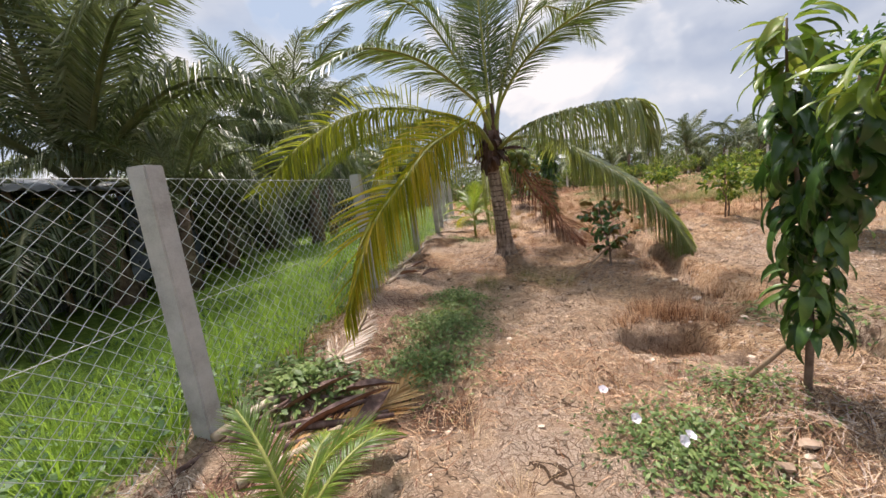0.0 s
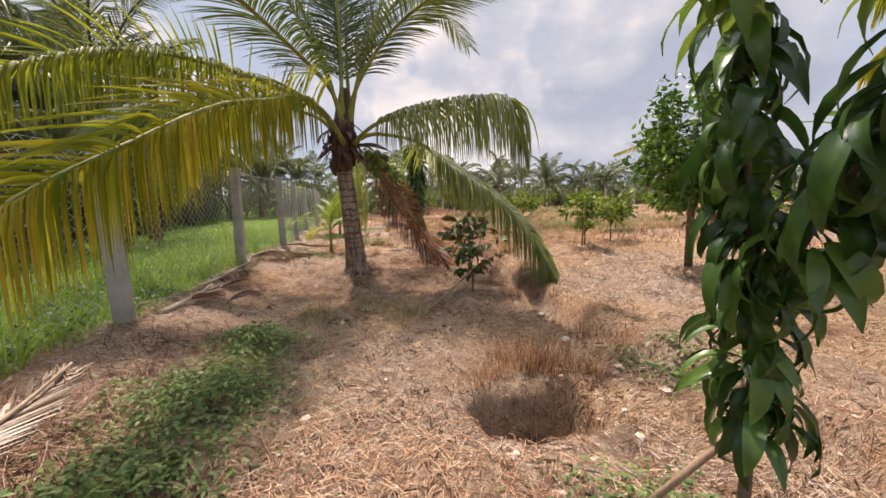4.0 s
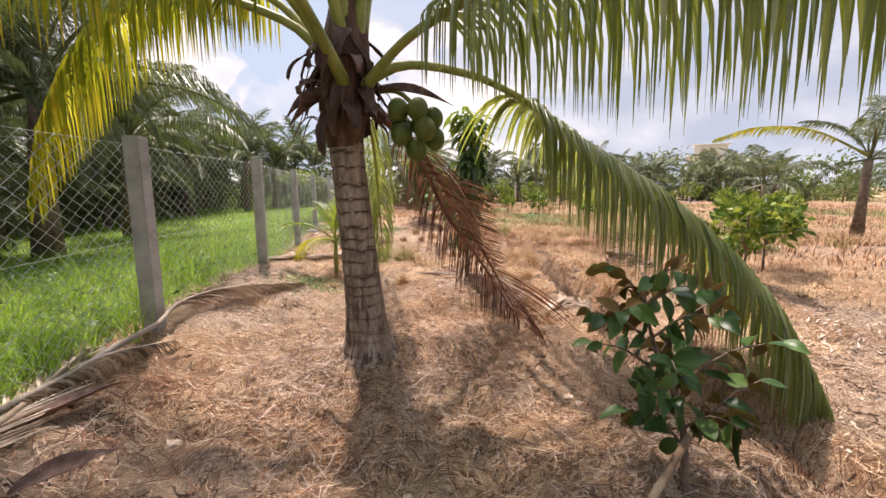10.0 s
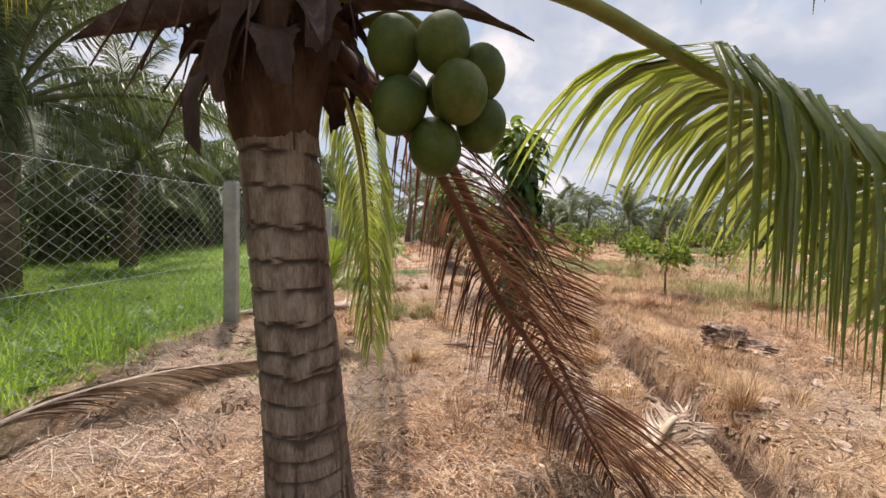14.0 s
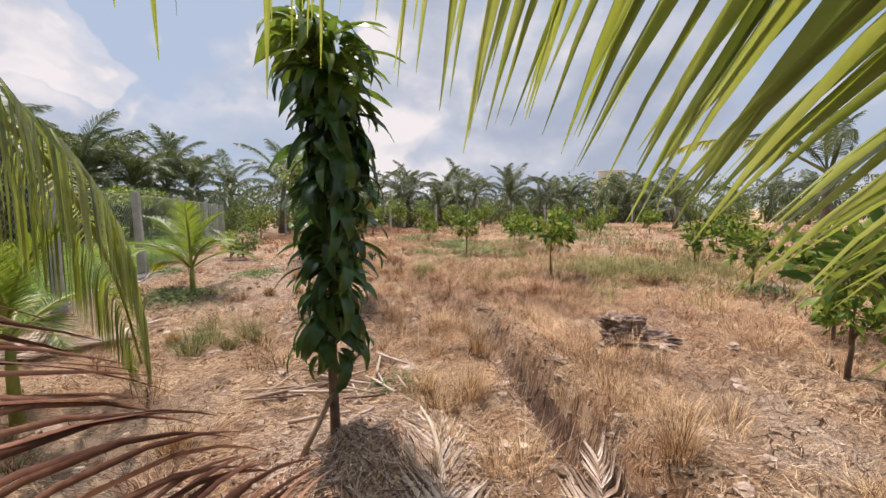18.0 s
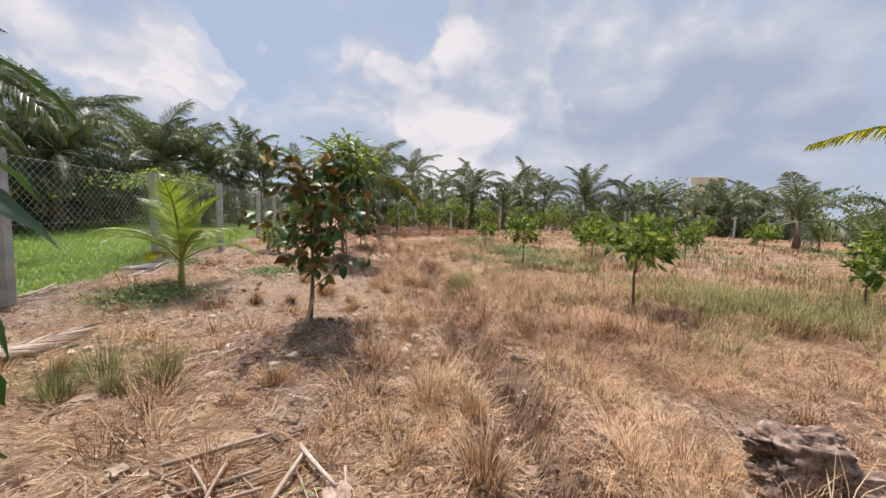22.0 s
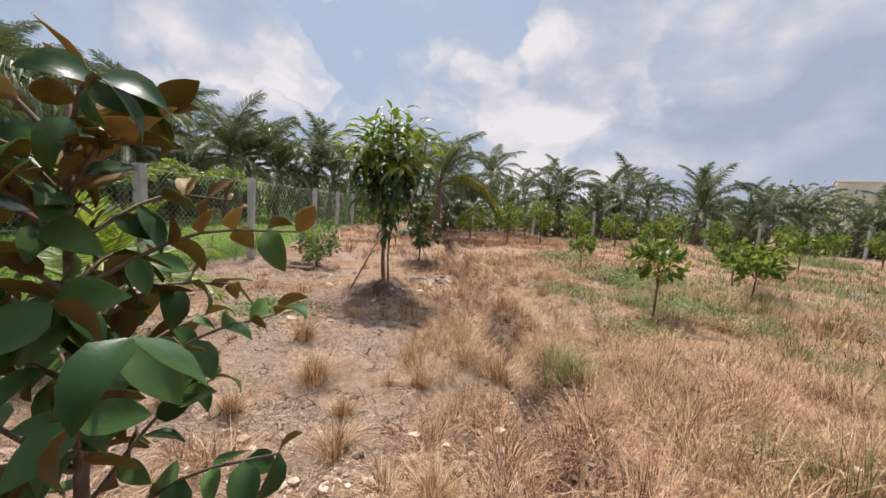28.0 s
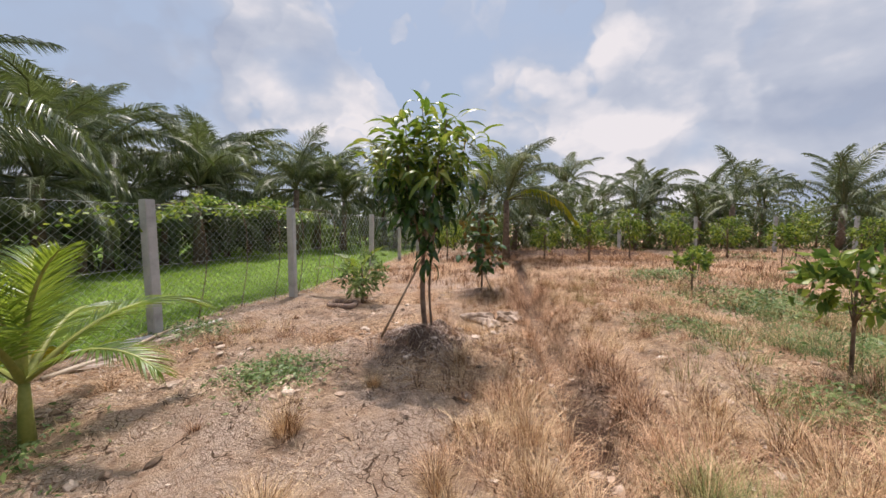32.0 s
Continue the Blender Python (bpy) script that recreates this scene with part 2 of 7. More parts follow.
M_MANGO = material("mango_leaf", ramp3((0.03, 0.075, 0.014), (0.07, 0.145, 0.025), (0.15, 0.25, 0.045)), 3, 30, 0.3, 0.1, 90, 0.3, per_object=0.4, spec=0.55)
M_MANGO_YOUNG = material("mango_leaf_young", ramp3((0.10, 0.18, 0.02), (0.20, 0.28, 0.035), (0.36, 0.33, 0.06)), 3, 30, 0.35, 0.1, 90, 0.4, per_object=0.35, spec=0.5)
M_APPLE_TOP = material("star_apple_leaf_top", ramp3((0.03, 0.085, 0.02), (0.075, 0.16, 0.04), (0.16, 0.26, 0.07)), 3, 30, 0.36, 0.1, 90, 0.34, per_object=0.4, spec=0.4, glow=(0.30, 0.40, 0.05))
M_APPLE_UNDER = material("star_apple_leaf_underside", ramp3((0.18, 0.11, 0.035), (0.29, 0.185, 0.06), (0.40, 0.28, 0.10)), 3, 30, 0.5, 0.1, 90, 0.35, per_object=0.5)
M_JACK = material("jackfruit_leaf", ramp3((0.03, 0.08, 0.014), (0.08, 0.175, 0.022), (0.19, 0.31, 0.04)), 1.5, 20, 0.32, 0, 90, 0.34, per_island=0.5, spec=0.55)
M_SHRUB = material("light_shrub_leaf", ramp3((0.06, 0.115, 0.02), (0.15, 0.22, 0.03), (0.31, 0.37, 0.055)), 2, 20, 0.38, 0, 90, 0.42, per_island=0.5)
M_BANANA = material("banana_leaf", ramp3((0.07, 0.15, 0.03), (0.15, 0.25, 0.06), (0.25, 0.33, 0.12)), 1.5, 30, 0.36, 0.1, 60, 0.45, stretch=(1, 6, 1), glow=(0.30, 0.45, 0.04))
M_BANANA_STEM = material("banana_stem", ramp3((0.045, 0.04, 0.022), (0.10, 0.085, 0.045), (0.22, 0.16, 0.09)), 3, 30, 0.6, 0.3, 40, stretch=(4, 4, 0.7))
M_BARK = material("bark_brown", ramp3((0.10, 0.065, 0.045), (0.18, 0.125, 0.09), (0.28, 0.21, 0.16)), 8, 70, 0.85, 0.5, 60)
M_STAKE = material("stake_wood", ramp3((0.20, 0.12, 0.07), (0.32, 0.22, 0.14), (0.44, 0.33, 0.23)), 8, 70, 0.8, 0.4, 60, stretch=(1, 1, 0.2))
M_FIBRE = material("palm_fibre", ramp3((0.05, 0.025, 0.018), (0.11, 0.06, 0.042), (0.22, 0.14, 0.10)), 5, 60, 0.9, 0.6, 60, stretch=(2, 2, 0.5))
M_SHEATH = material("dry_leaf_sheath", ramp3((0.055, 0.03, 0.024), (0.12, 0.07, 0.055), (0.27, 0.18, 0.15)), 4, 60, 0.75, 0.4, 50, stretch=(3, 3, 0.6))
M_COCO = material("green_coconut", ramp3((0.055, 0.085, 0.016), (0.095, 0.125, 0.024), (0.16, 0.17, 0.045)), 9, 60, 0.5, 0.15, 60, per_object=0.2)
M_CONCRETE = material("fence_concrete", ramp3((0.30, 0.29, 0.27), (0.43, 0.42, 0.40), (0.53, 0.52, 0.50)), 4, 90, 0.9, 0.35, 120, per_object=0.15)
M_WIRE = material("galvanised_wire", ramp3((0.45, 0.46, 0.46), (0.58, 0.59, 0.59), (0.70, 0.70, 0.70)), 6, 50, 0.45, 0, 60, metal=0.25, spec=0.5)
M_GRASS = material("green_grass", ramp3((0.10, 0.19, 0.022), (0.20, 0.33, 0.045), (0.34, 0.46, 0.09)), 0.8, 8, 0.5, 0, 60, 0.45, per_island=0.35, glow=(0.38, 0.56, 0.06))
M_WEED_DARK = material("dark_weed", ramp3((0.04, 0.09, 0.032), (0.08, 0.15, 0.052), (0.15, 0.235, 0.085)), 2, 20, 0.5, 0, 60, 0.3, per_island=0.4)
M_WEED = material("green_weed", ramp3((0.07, 0.12, 0.03), (0.13, 0.20, 0.055), (0.24, 0.31, 0.10)), 2, 20, 0.5, 0, 60, 0.3, per_island=0.4)
M_STRAW = material("straw", ramp3((0.157, 0.083, 0.044), (0.522, 0.322, 0.178), (0.809, 0.618, 0.418), 0.25, 0.78), 1.2, 9, 0.8, 0, 60, 0.1, per_island=0.75)
M_TUFT = material("dry_grass", ramp3((0.13, 0.06, 0.025), (0.44, 0.25, 0.105), (0.80, 0.58, 0.34)), 0.7, 5, 0.75, 0, 60, 0.05, per_island=0.85)
M_TUFT_GREEN = material("half_green_grass", ramp3((0.12, 0.13, 0.04), (0.28, 0.25, 0.09), (0.52, 0.42, 0.2)), 0.7, 5, 0.7, 0, 60, 0.2, per_island=0.5)
M_TUFT_OLIVE = material("olive_grass", ramp3((0.09, 0.12, 0.03), (0.20, 0.23, 0.07), (0.46, 0.42, 0.18)), 0.7, 5, 0.7, 0, 60, 0.2, per_island=0.6)
M_TUFT_RED = material("dry_grass_reddish", ramp3((0.11, 0.046, 0.022), (0.37, 0.185, 0.088), (0.72, 0.46, 0.27)), 0.7, 5, 0.75, 0, 60, 0.05, per_island=0.85)
M_LITTER = material("ground_litter", ramp3((0.087, 0.048, 0.033), (0.235, 0.148, 0.104), (0.505, 0.392, 0.313)), 2, 20, 0.85, 0.2, 60, per_island=0.7)
M_STUMP = material("rotten_wood", ramp3((0.06, 0.038, 0.028), (0.24, 0.165, 0.125), (0.46, 0.35, 0.28)), 9, 60, 0.95, 1.0, 40)
M_ROCK = material("pale_clod", ramp3((0.22, 0.155, 0.11), (0.37, 0.27, 0.20), (0.53, 0.43, 0.34)), 9, 50, 0.95, 0.8, 40)
M_CRUMB = material("soil_crumb", ramp3((0.15, 0.10, 0.065), (0.38, 0.27, 0.19), (0.66, 0.52, 0.40)), 3, 40, 0.95, 0.4, 60, per_island=0.7)
# dark brown for the strips that imitate shaded gaps
M_GAP_SHADE = material("gap_shade", ramp3((0.07, 0.04, 0.025), (0.15, 0.09, 0.055), (0.30, 0.20, 0.13)), 2, 20, 0.9, 0, 60, per_island=0.6)
M_SOIL = material("dark_soil_lump", ramp3((0.09, 0.058, 0.04), (0.19, 0.128, 0.09), (0.34, 0.25, 0.18)), 4, 40, 0.95, 0.4, 60, per_island=0.6)
M_RUBBER = material("old_tyre", ramp3((0.10, 0.07, 0.055), (0.18, 0.12, 0.09), (0.28, 0.20, 0.15)), 5, 50, 0.85, 0.3, 50)
M_PLASTER = material("cream_plaster", ramp3((0.58, 0.54, 0.46), (0.68, 0.64, 0.56), (0.76, 0.72, 0.64)), 0.4, 6, 0.9, 0.1, 20)
M_GLASS = material("dark_window", ramp3((0.02, 0.025, 0.03), (0.04, 0.045, 0.05), (0.06, 0.07, 0.08)), 1, 10, 0.15, 0, 60, spec=0.5)
M_SHEET = material("grey_roof_sheet", ramp3((0.22, 0.23, 0.24), (0.34, 0.35, 0.36), (0.48, 0.48, 0.48)), 1.5, 20, 0.5, 0.1, 30, metal=0.4)
M_SHED = material("weathered_shed_wall", ramp3((0.09, 0.09, 0.09), (0.18, 0.18, 0.185), (0.30, 0.30, 0.31)), 1.5, 25, 0.85, 0.3, 30)
M_STRAW_RED = material("reddish_straw", ramp3((0.174, 0.065, 0.030), (0.418, 0.204, 0.100), (0.679, 0.452, 0.278)), 1.2, 9, 0.8, 0, 60, 0.12, per_island=0.7)
M_TARP = material("blue_grey_tarp", ramp3((0.05, 0.06, 0.08), (0.09, 0.105, 0.135), (0.15, 0.17, 0.20)), 2, 20, 0.6, 0.3, 12)
M_CRATE = material("yellow_crate", ramp3((0.50, 0.30, 0.06), (0.62, 0.40, 0.09), (0.72, 0.50, 0.14)), 3, 40, 0.5, 0.1, 30)
M_PETAL = material("white_petal", ramp3((0.75, 0.70, 0.76), (0.84, 0.80, 0.86), (0.9, 0.88, 0.92)), 20, 60, 0.6, 0, 60, 0.3)
M_PIPE = material("grey_pipe", ramp3((0.45, 0.40, 0.36), (0.58, 0.52, 0.47), (0.68, 0.63, 0.58)), 5, 50, 0.7, 0.2, 60)


def trunk_material():
    """Ringed coconut bark: pale bands between dark leaf scars, fine vertical cracks."""
    m = material("coconut_bark", ramp3((0.13, 0.09, 0.07), (0.28, 0.21, 0.165), (0.45, 0.36, 0.30)), 7, 60, 0.9, 0.5, 45, stretch=(2.5, 2.5, 0.6), grain=0.5)
    nt = m.node_tree
    bs = next(n for n in nt.nodes if n.type == "BSDF_PRINCIPLED")
    rp = next(n for n in nt.nodes if n.type == "VALTORGB")
    at = nt.nodes.new("ShaderNodeAttribute")
    at.attribute_name = "scar"
    mx = nt.nodes.new("ShaderNodeMix")
    mx.data_type = "RGBA"
    mx.inputs["B"].default_value = (0.075, 0.048, 0.036, 1)
    nt.links.new(at.outputs["Fac"], mx.inputs["Factor"])
    nt.links.new(rp.outputs[0], mx.inputs["A"])
    # vertical cracks in the old bark of the lower trunk
    tc, mp = nt.nodes.new("ShaderNodeTexCoord"), nt.nodes.new("ShaderNodeMapping")
    mp.inputs["Scale"].default_value = (34.0, 34.0, 3.2)
    split = nt.nodes.new("ShaderNodeTexNoise")
    split.inputs["Scale"].default_value, split.inputs["Detail"].default_value = 1.0, 2.0
    thin = nt.nodes.new("ShaderNodeValToRGB")
    for e, (p, c) in zip(thin.color_ramp.elements, ((0.40, 0.85), (0.47, 0.0))):
        e.position, e.color = p, (c, c, c, 1)
    low = nt.nodes.new("ShaderNodeAttribute")
    low.attribute_name = "old_bark"
    both = nt.nodes.new("ShaderNodeMath")
    both.operation = "MULTIPLY"
    crackmix = nt.nodes.new("ShaderNodeMix")
    crackmix.data_type = "RGBA"
    crackmix.inputs["B"].default_value = (0.07, 0.045, 0.034, 1)
    nt.links.new(tc.outputs["Object"], mp.inputs["Vector"])
    nt.links.new(mp.outputs[0], split.inputs["Vector"])
    nt.links.new(split.outputs[0], thin.inputs[0])
    nt.links.new(thin.outputs[0], both.inputs[0])
    nt.links.new(low.outputs["Fac"], both.inputs[1])
    nt.links.new(both.outputs[0], crackmix.inputs["Factor"])
    nt.links.new(mx.outputs["Result"], crackmix.inputs["A"])
    nt.links.new(crackmix.outputs["Result"], bs.inputs["Base Color"])
    return m


def ground_material():
    """Cracked pale clay, straw-covered soil and green sward, shared out by the sheet's own cover values."""
    m = bpy.data.materials.new("field_ground")
    m.use_nodes = True
    nt = m.node_tree
    nt.nodes.clear()
    link = nt.links.new

    def node(kind, **values):
        n = nt.nodes.new(kind)
        for key, value in values.items():
            n.inputs[key].default_value = value
        return n

    def ramp(src, stops):
        r = node("ShaderNodeValToRGB")
        while len(r.color_ramp.elements) < len(stops):
            r.color_ramp.elements.new(0.5)
        for e, (p, c) in zip(r.color_ramp.elements, stops):
            e.position, e.color = p, (*c, 1)
        link(src, r.inputs[0])
        return r.outputs[0]

    def mix(fac, a, b):
        x = node("ShaderNodeMix")
        x.data_type = "RGBA"
        link(fac, x.inputs["Factor"])
        link(a, x.inputs["A"])
        link(b, x.inputs["B"])
        return x.outputs["Result"]

    tc = node("ShaderNodeTexCoord")
    big = node("ShaderNodeTexNoise", Scale=0.9, Detail=5.0, Roughness=0.65)
    mid = node("ShaderNodeTexNoise", Scale=9.0, Detail=5.0, Roughness=0.7)
    fine = node("ShaderNodeTexNoise", Scale=70.0, Detail=4.0, Roughness=0.7)
    warp = node("ShaderNodeTexNoise", Scale=3.0, Detail=3.0)
    for n in (big, mid, fine, warp):
        link(tc.outputs["Object"], n.inputs["Vector"])
    addv = node("ShaderNodeVectorMath")
    addv.operation = "MULTIPLY_ADD"
    addv.inputs[1].default_value = (0.55, 0.55, 0.55)
    link(warp.outputs["Color"], addv.inputs[0])
    link(tc.outputs["Object"], addv.inputs[2])
    crack = node("ShaderNodeTexVoronoi", Scale=4.6)
    crack.feature = "DISTANCE_TO_EDGE"
    link(addv.outputs[0], crack.inputs["Vector"])
    crw = node("ShaderNodeMath")
    crw.operation = "MULTIPLY_ADD"
    crw.inputs[1].default_value = 0.22
    link(warp.outputs[0], crw.inputs[0])
    link(crack.outputs["Distance"], crw.inputs[2])
    crk = ramp(crw.outputs[0], [(0.102, (0, 0, 0)), (0.122, (1, 1, 1))])
    # straw fibres: two stretched noises crossing at an angle
    fibres = []
    for turn in (25, 100, 160):
        mp = node("ShaderNodeMapping")
        mp.inputs["Rotation"].default_value = (0, 0, radians(turn))
        mp.inputs["Scale"].default_value = (8.0, 105.0, 1.0)
        link(addv.outputs[0], mp.inputs["Vector"])
        fb = node("ShaderNodeTexNoise", Scale=1.0, Detail=2.0, Roughness=0.5)
        link(mp.outputs[0], fb.inputs["Vector"])
        fibres.append(fb.outputs[0])
    mxa, mxb = node("ShaderNodeMath"), node("ShaderNodeMath")
    mxa.operation = mxb.operation = "MAXIMUM"
    link(fibres[0], mxa.inputs[0])
    link(fibres[1], mxa.inputs[1])
    link(mxa.outputs[0], mxb.inputs[0])
    link(fibres[2], mxb.inputs[1])
    clay = ramp(mid.outputs[0], [(0.3, (0.404, 0.245, 0.155)), (0.5, (0.585, 0.400, 0.267)), (0.72, (0.722, 0.550, 0.404))])
    crumb = node("ShaderNodeTexVoronoi", Scale=17.0)
    crumb.feature = "DISTANCE_TO_EDGE"
    link(addv.outputs[0], crumb.inputs["Vector"])
    crm = ramp(crumb.outputs["Distance"], [(0.015, (0, 0, 0)), (0.075, (1, 1, 1))])
    # shade between crumbs, put into the colour
    gaps = ramp(fine.outputs[0], [(0.3, (0.18, 0.105, 0.065)), (0.7, (0.36, 0.23, 0.15))])
    chalk = ramp(fine.outputs[0], [(0.3, (0.473, 0.318, 0.219)), (0.7, (0.774, 0.611, 0.473))])
    broken = node("ShaderNodeTexNoise", Scale=1.7, Detail=5.0, Roughness=0.65)
    link(tc.outputs["Object"], broken.inputs["Vector"])
    brk = ramp(broken.outputs[0], [(0.43, (0, 0, 0)), (0.55, (1, 1, 1))])
    clay = mix(brk, clay, mix(crm, gaps, chalk))
    dark = node("ShaderNodeRGB")
    dark.outputs[0].default_value = (0.13, 0.08, 0.05, 1)
    clay = mix(crk, dark.outputs[0], clay)
    straw = ramp(mxb.outputs[0], [(0.46, (0.146, 0.073, 0.038)), (0.55, (0.516, 0.305, 0.168)), (0.66, (0.817, 0.593, 0.387))])
    red = ramp(fine.outputs[0], [(0.3, (0.27, 0.115, 0.055)), (0.7, (0.58, 0.30, 0.155))])
    sward = ramp(mid.outputs[0], [(0.3, (0.10, 0.17, 0.028)), (0.5, (0.18, 0.29, 0.045)), (0.7, (0.28, 0.40, 0.08))])
    rk = ramp(big.outputs[0], [(0.50, (0, 0, 0)), (0.66, (0.6, 0.6, 0.6))])
    straw = mix(rk, straw, red)
    cover = node("ShaderNodeAttribute")
    cover.attribute_name = "straw"
    acc = node("ShaderNodeMath")
    acc.operation = "MULTIPLY_ADD"
    acc.inputs[1].default_value = 0.9
    link(mid.outputs[0], acc.inputs[0])
    link(cover.outputs["Fac"], acc.inputs[2])
    cov = ramp(acc.outputs[0], [(0.78, (0, 0, 0)), (1.05, (1, 1, 1))])
    green = node("ShaderNodeAttribute")
    green.attribute_name = "green"
    acg = node("ShaderNodeMath")
    acg.operation = "MULTIPLY_ADD"
    acg.inputs[1].default_value = 0.7
    link(mid.outputs[0], acg.inputs[0])
    link(green.outputs["Fac"], acg.inputs[2])
    grn = ramp(acg.outputs[0], [(0.72, (0, 0, 0)), (1.0, (1, 1, 1))])
    # dark soil of mounds and patches; doubles as painted shade in furrow and hole
    soil_and_shade = ramp(fine.outputs[0], [(0.3, (0.09, 0.055, 0.04)), (0.7, (0.26, 0.17, 0.12))])
    wet = node("ShaderNodeTexNoise", Scale=2.2, Detail=6.0, Roughness=0.7)
    link(tc.outputs["Object"], wet.inputs["Vector"])
    patch = ramp(wet.outputs[0], [(0.54, (0, 0, 0)), (0.66, (0.75, 0.75, 0.75))])
    heap = node("ShaderNodeAttribute")
    heap.attribute_name = "soil"
    mh = node("ShaderNodeMath")
    mh.operation = "MULTIPLY_ADD"
    mh.inputs[1].default_value = 0.8
    link(mid.outputs[0], mh.inputs[0])
    link(heap.outputs["Fac"], mh.inputs[2])
    hp = ramp(mh.outputs[0], [(0.75, (0, 0, 0)), (1.0, (1, 1, 1))])
    bald = node("ShaderNodeAttribute")
    bald.attribute_name = "clay"
    dry = node("ShaderNodeMath")
    dry.operation = "SUBTRACT"
    dry.use_clamp = True
    link(patch, dry.inputs[0])
    link(bald.outputs["Fac"], dry.inputs[1])
    mxp = node("ShaderNodeMath")
    mxp.operation = "MAXIMUM"
    link(dry.outputs[0], mxp.inputs[0])
    link(hp, mxp.inputs[1])
    patch = mxp.outputs[0]
    col = mix(grn, mix(patch, mix(cov, clay, straw), soil_and_shade), sward)
    bs = node("ShaderNodeBsdfPrincipled", Roughness=0.95)
    bs.inputs["Specular IOR Level"].default_value = 0.12
    link(col, bs.inputs["Base Color"])
    hsum = node("ShaderNodeMath")
    hsum.operation = "MULTIPLY_ADD"
    hsum.inputs[1].default_value = 0.8
    link(mxb.outputs[0], hsum.inputs[0])
    link(fine.outputs[0], hsum.inputs[2])
    crs = node("ShaderNodeMath")
    crs.operation = "MULTIPLY_ADD"
    crs.inputs[1].default_value = 0.35
    link(crk, crs.inputs[0])
    link(hsum.outputs[0], crs.inputs[2])
    bp = node("ShaderNodeBump", Strength=1.0, Distance=0.06)
    link(crs.outputs[0], bp.inputs["Height"])
    link(bp.outputs[0], bs.inputs["Normal"])
    end = node("ShaderNodeOutputMaterial")
    link(bs.outputs[0], end.inputs[0])
    return m


M_TRUNK = trunk_material()
M_GROUND = ground_material()


# ---- mesh helpers ----
def mesh(name, verts, faces, *mats, smooth=True):
    me = bpy.data.meshes.new(name)
    me.from_pydata([tuple(v) for v in verts], [], [tuple(f) for f in faces])
    for m in mats:
        me.materials.append(m)
    if smooth:
        me.polygons.foreach_set("use_smooth", [True] * len(me.polygons))
    me.update()
    return me


def strip_mesh(name, grid, mat, smooth=True):
    """grid: array (n, rows, cols, 3): n separate little sheets, joined in one mesh."""
    n, r, c, _ = grid.shape
    idx = np.arange(n * r * c).reshape(n, r, c)
    quads = np.stack([idx[:, :-1, :-1], idx[:, :-1, 1:], idx[:, 1:, 1:], idx[:, 1:, :-1]], -1).reshape(-1, 4)
    me = bpy.data.meshes.new(name)
    me.vertices.add(n * r * c)
    me.vertices.foreach_set("co", grid.reshape(-1).astype(np.float32))
    me.loops.add(quads.size)
    me.loops.foreach_set("vertex_index", quads.reshape(-1).astype(np.int32))
    me.polygons.add(len(quads))
    me.polygons.foreach_set("loop_start", np.arange(0, quads.size, 4, dtype=np.int32))
    me.polygons.foreach_set("use_smooth", np.full(len(quads), smooth))
    me.materials.append(mat)
    me.update(calc_edges=True)
    me.validate()
    return me


def put(name, me, parent=None, m=None, label=""):
    ob = new(name, me)
    if parent is not None:
        ob.parent = parent
    if m is not None:
        ob.matrix_local = m
    return tagged(ob, label)


def thing(name, x, y, z, label, category, group="", rz=0.0, scale=1.0):
    ob = new(name)
    ob.empty_display_size = 0.1
    ob.matrix_world = pose(x, y, z, 0, 0, rz) @ Matrix.Scale(scale, 4)
    return tagged(ob, label, category, group)


def tube(points, radii, sides=8, cap=True, mat=None, name="tube", wobble=0.0, seed=0):
    """A round bar along points."""
    rng = random.Random(seed)
    pts = [Vector(p) for p in points]
    verts, faces = [], []
    side = None
    for i, p in enumerate(pts):
        d = (pts[min(i + 1, len(pts) - 1)] - pts[max(i - 1, 0)]).normalized()
        if side is None:
            side = d.orthogonal().normalized()
        side = (side - d * side.dot(d)).normalized()
        up = d.cross(side)
        for k in range(sides):
            a = 2 * math.pi * k / sides
            r = radii[i] * (1 + wobble * (rng.random() - 0.5))
            verts.append(p + (side * math.cos(a) + up * math.sin(a)) * r)
    for i in range(len(pts) - 1):
        for k in range(sides):
            a, b = i * sides + k, i * sides + (k + 1) % sides
            faces.append((a, b, b + sides, a + sides))
    if cap:
        faces.append(tuple(range(sides - 1, -1, -1)))
        faces.append(tuple(range((len(pts) - 1) * sides, len(pts) * sides)))
    return mesh(name, verts, faces, mat)


def spline(controls, n):
    """Catmull-Rom through the control points, evenly sampled by length."""
    c = [Vector(p) for p in controls]
    c = [c[0] * 2 - c[1]] + c + [c[-1] * 2 - c[-2]]
    dense = []
    for i in range(1, len(c) - 2):
        for k in range(24):
            t = k / 24
            a, b, d, e = c[i - 1], c[i], c[i + 1], c[i + 2]
            dense.append(0.5 * ((2 * b) + (d - a) * t + (2 * a - 5 * b + 4 * d - e) * t * t + (3 * b - a - 3 * d + e) * t ** 3))
    dense.append(c[-2])
    q = np.array([tuple(p) for p in dense])
    s = np.concatenate([[0], np.cumsum(np.linalg.norm(np.diff(q, axis=0), axis=1))])
    u = np.linspace(0, s[-1], n)
    return np.stack([np.interp(u, s, q[:, k]) for k in range(3)], 1), s[-1]


def norm(a):
    return a / np.maximum(np.linalg.norm(a, axis=-1, keepdims=True), 1e-9)


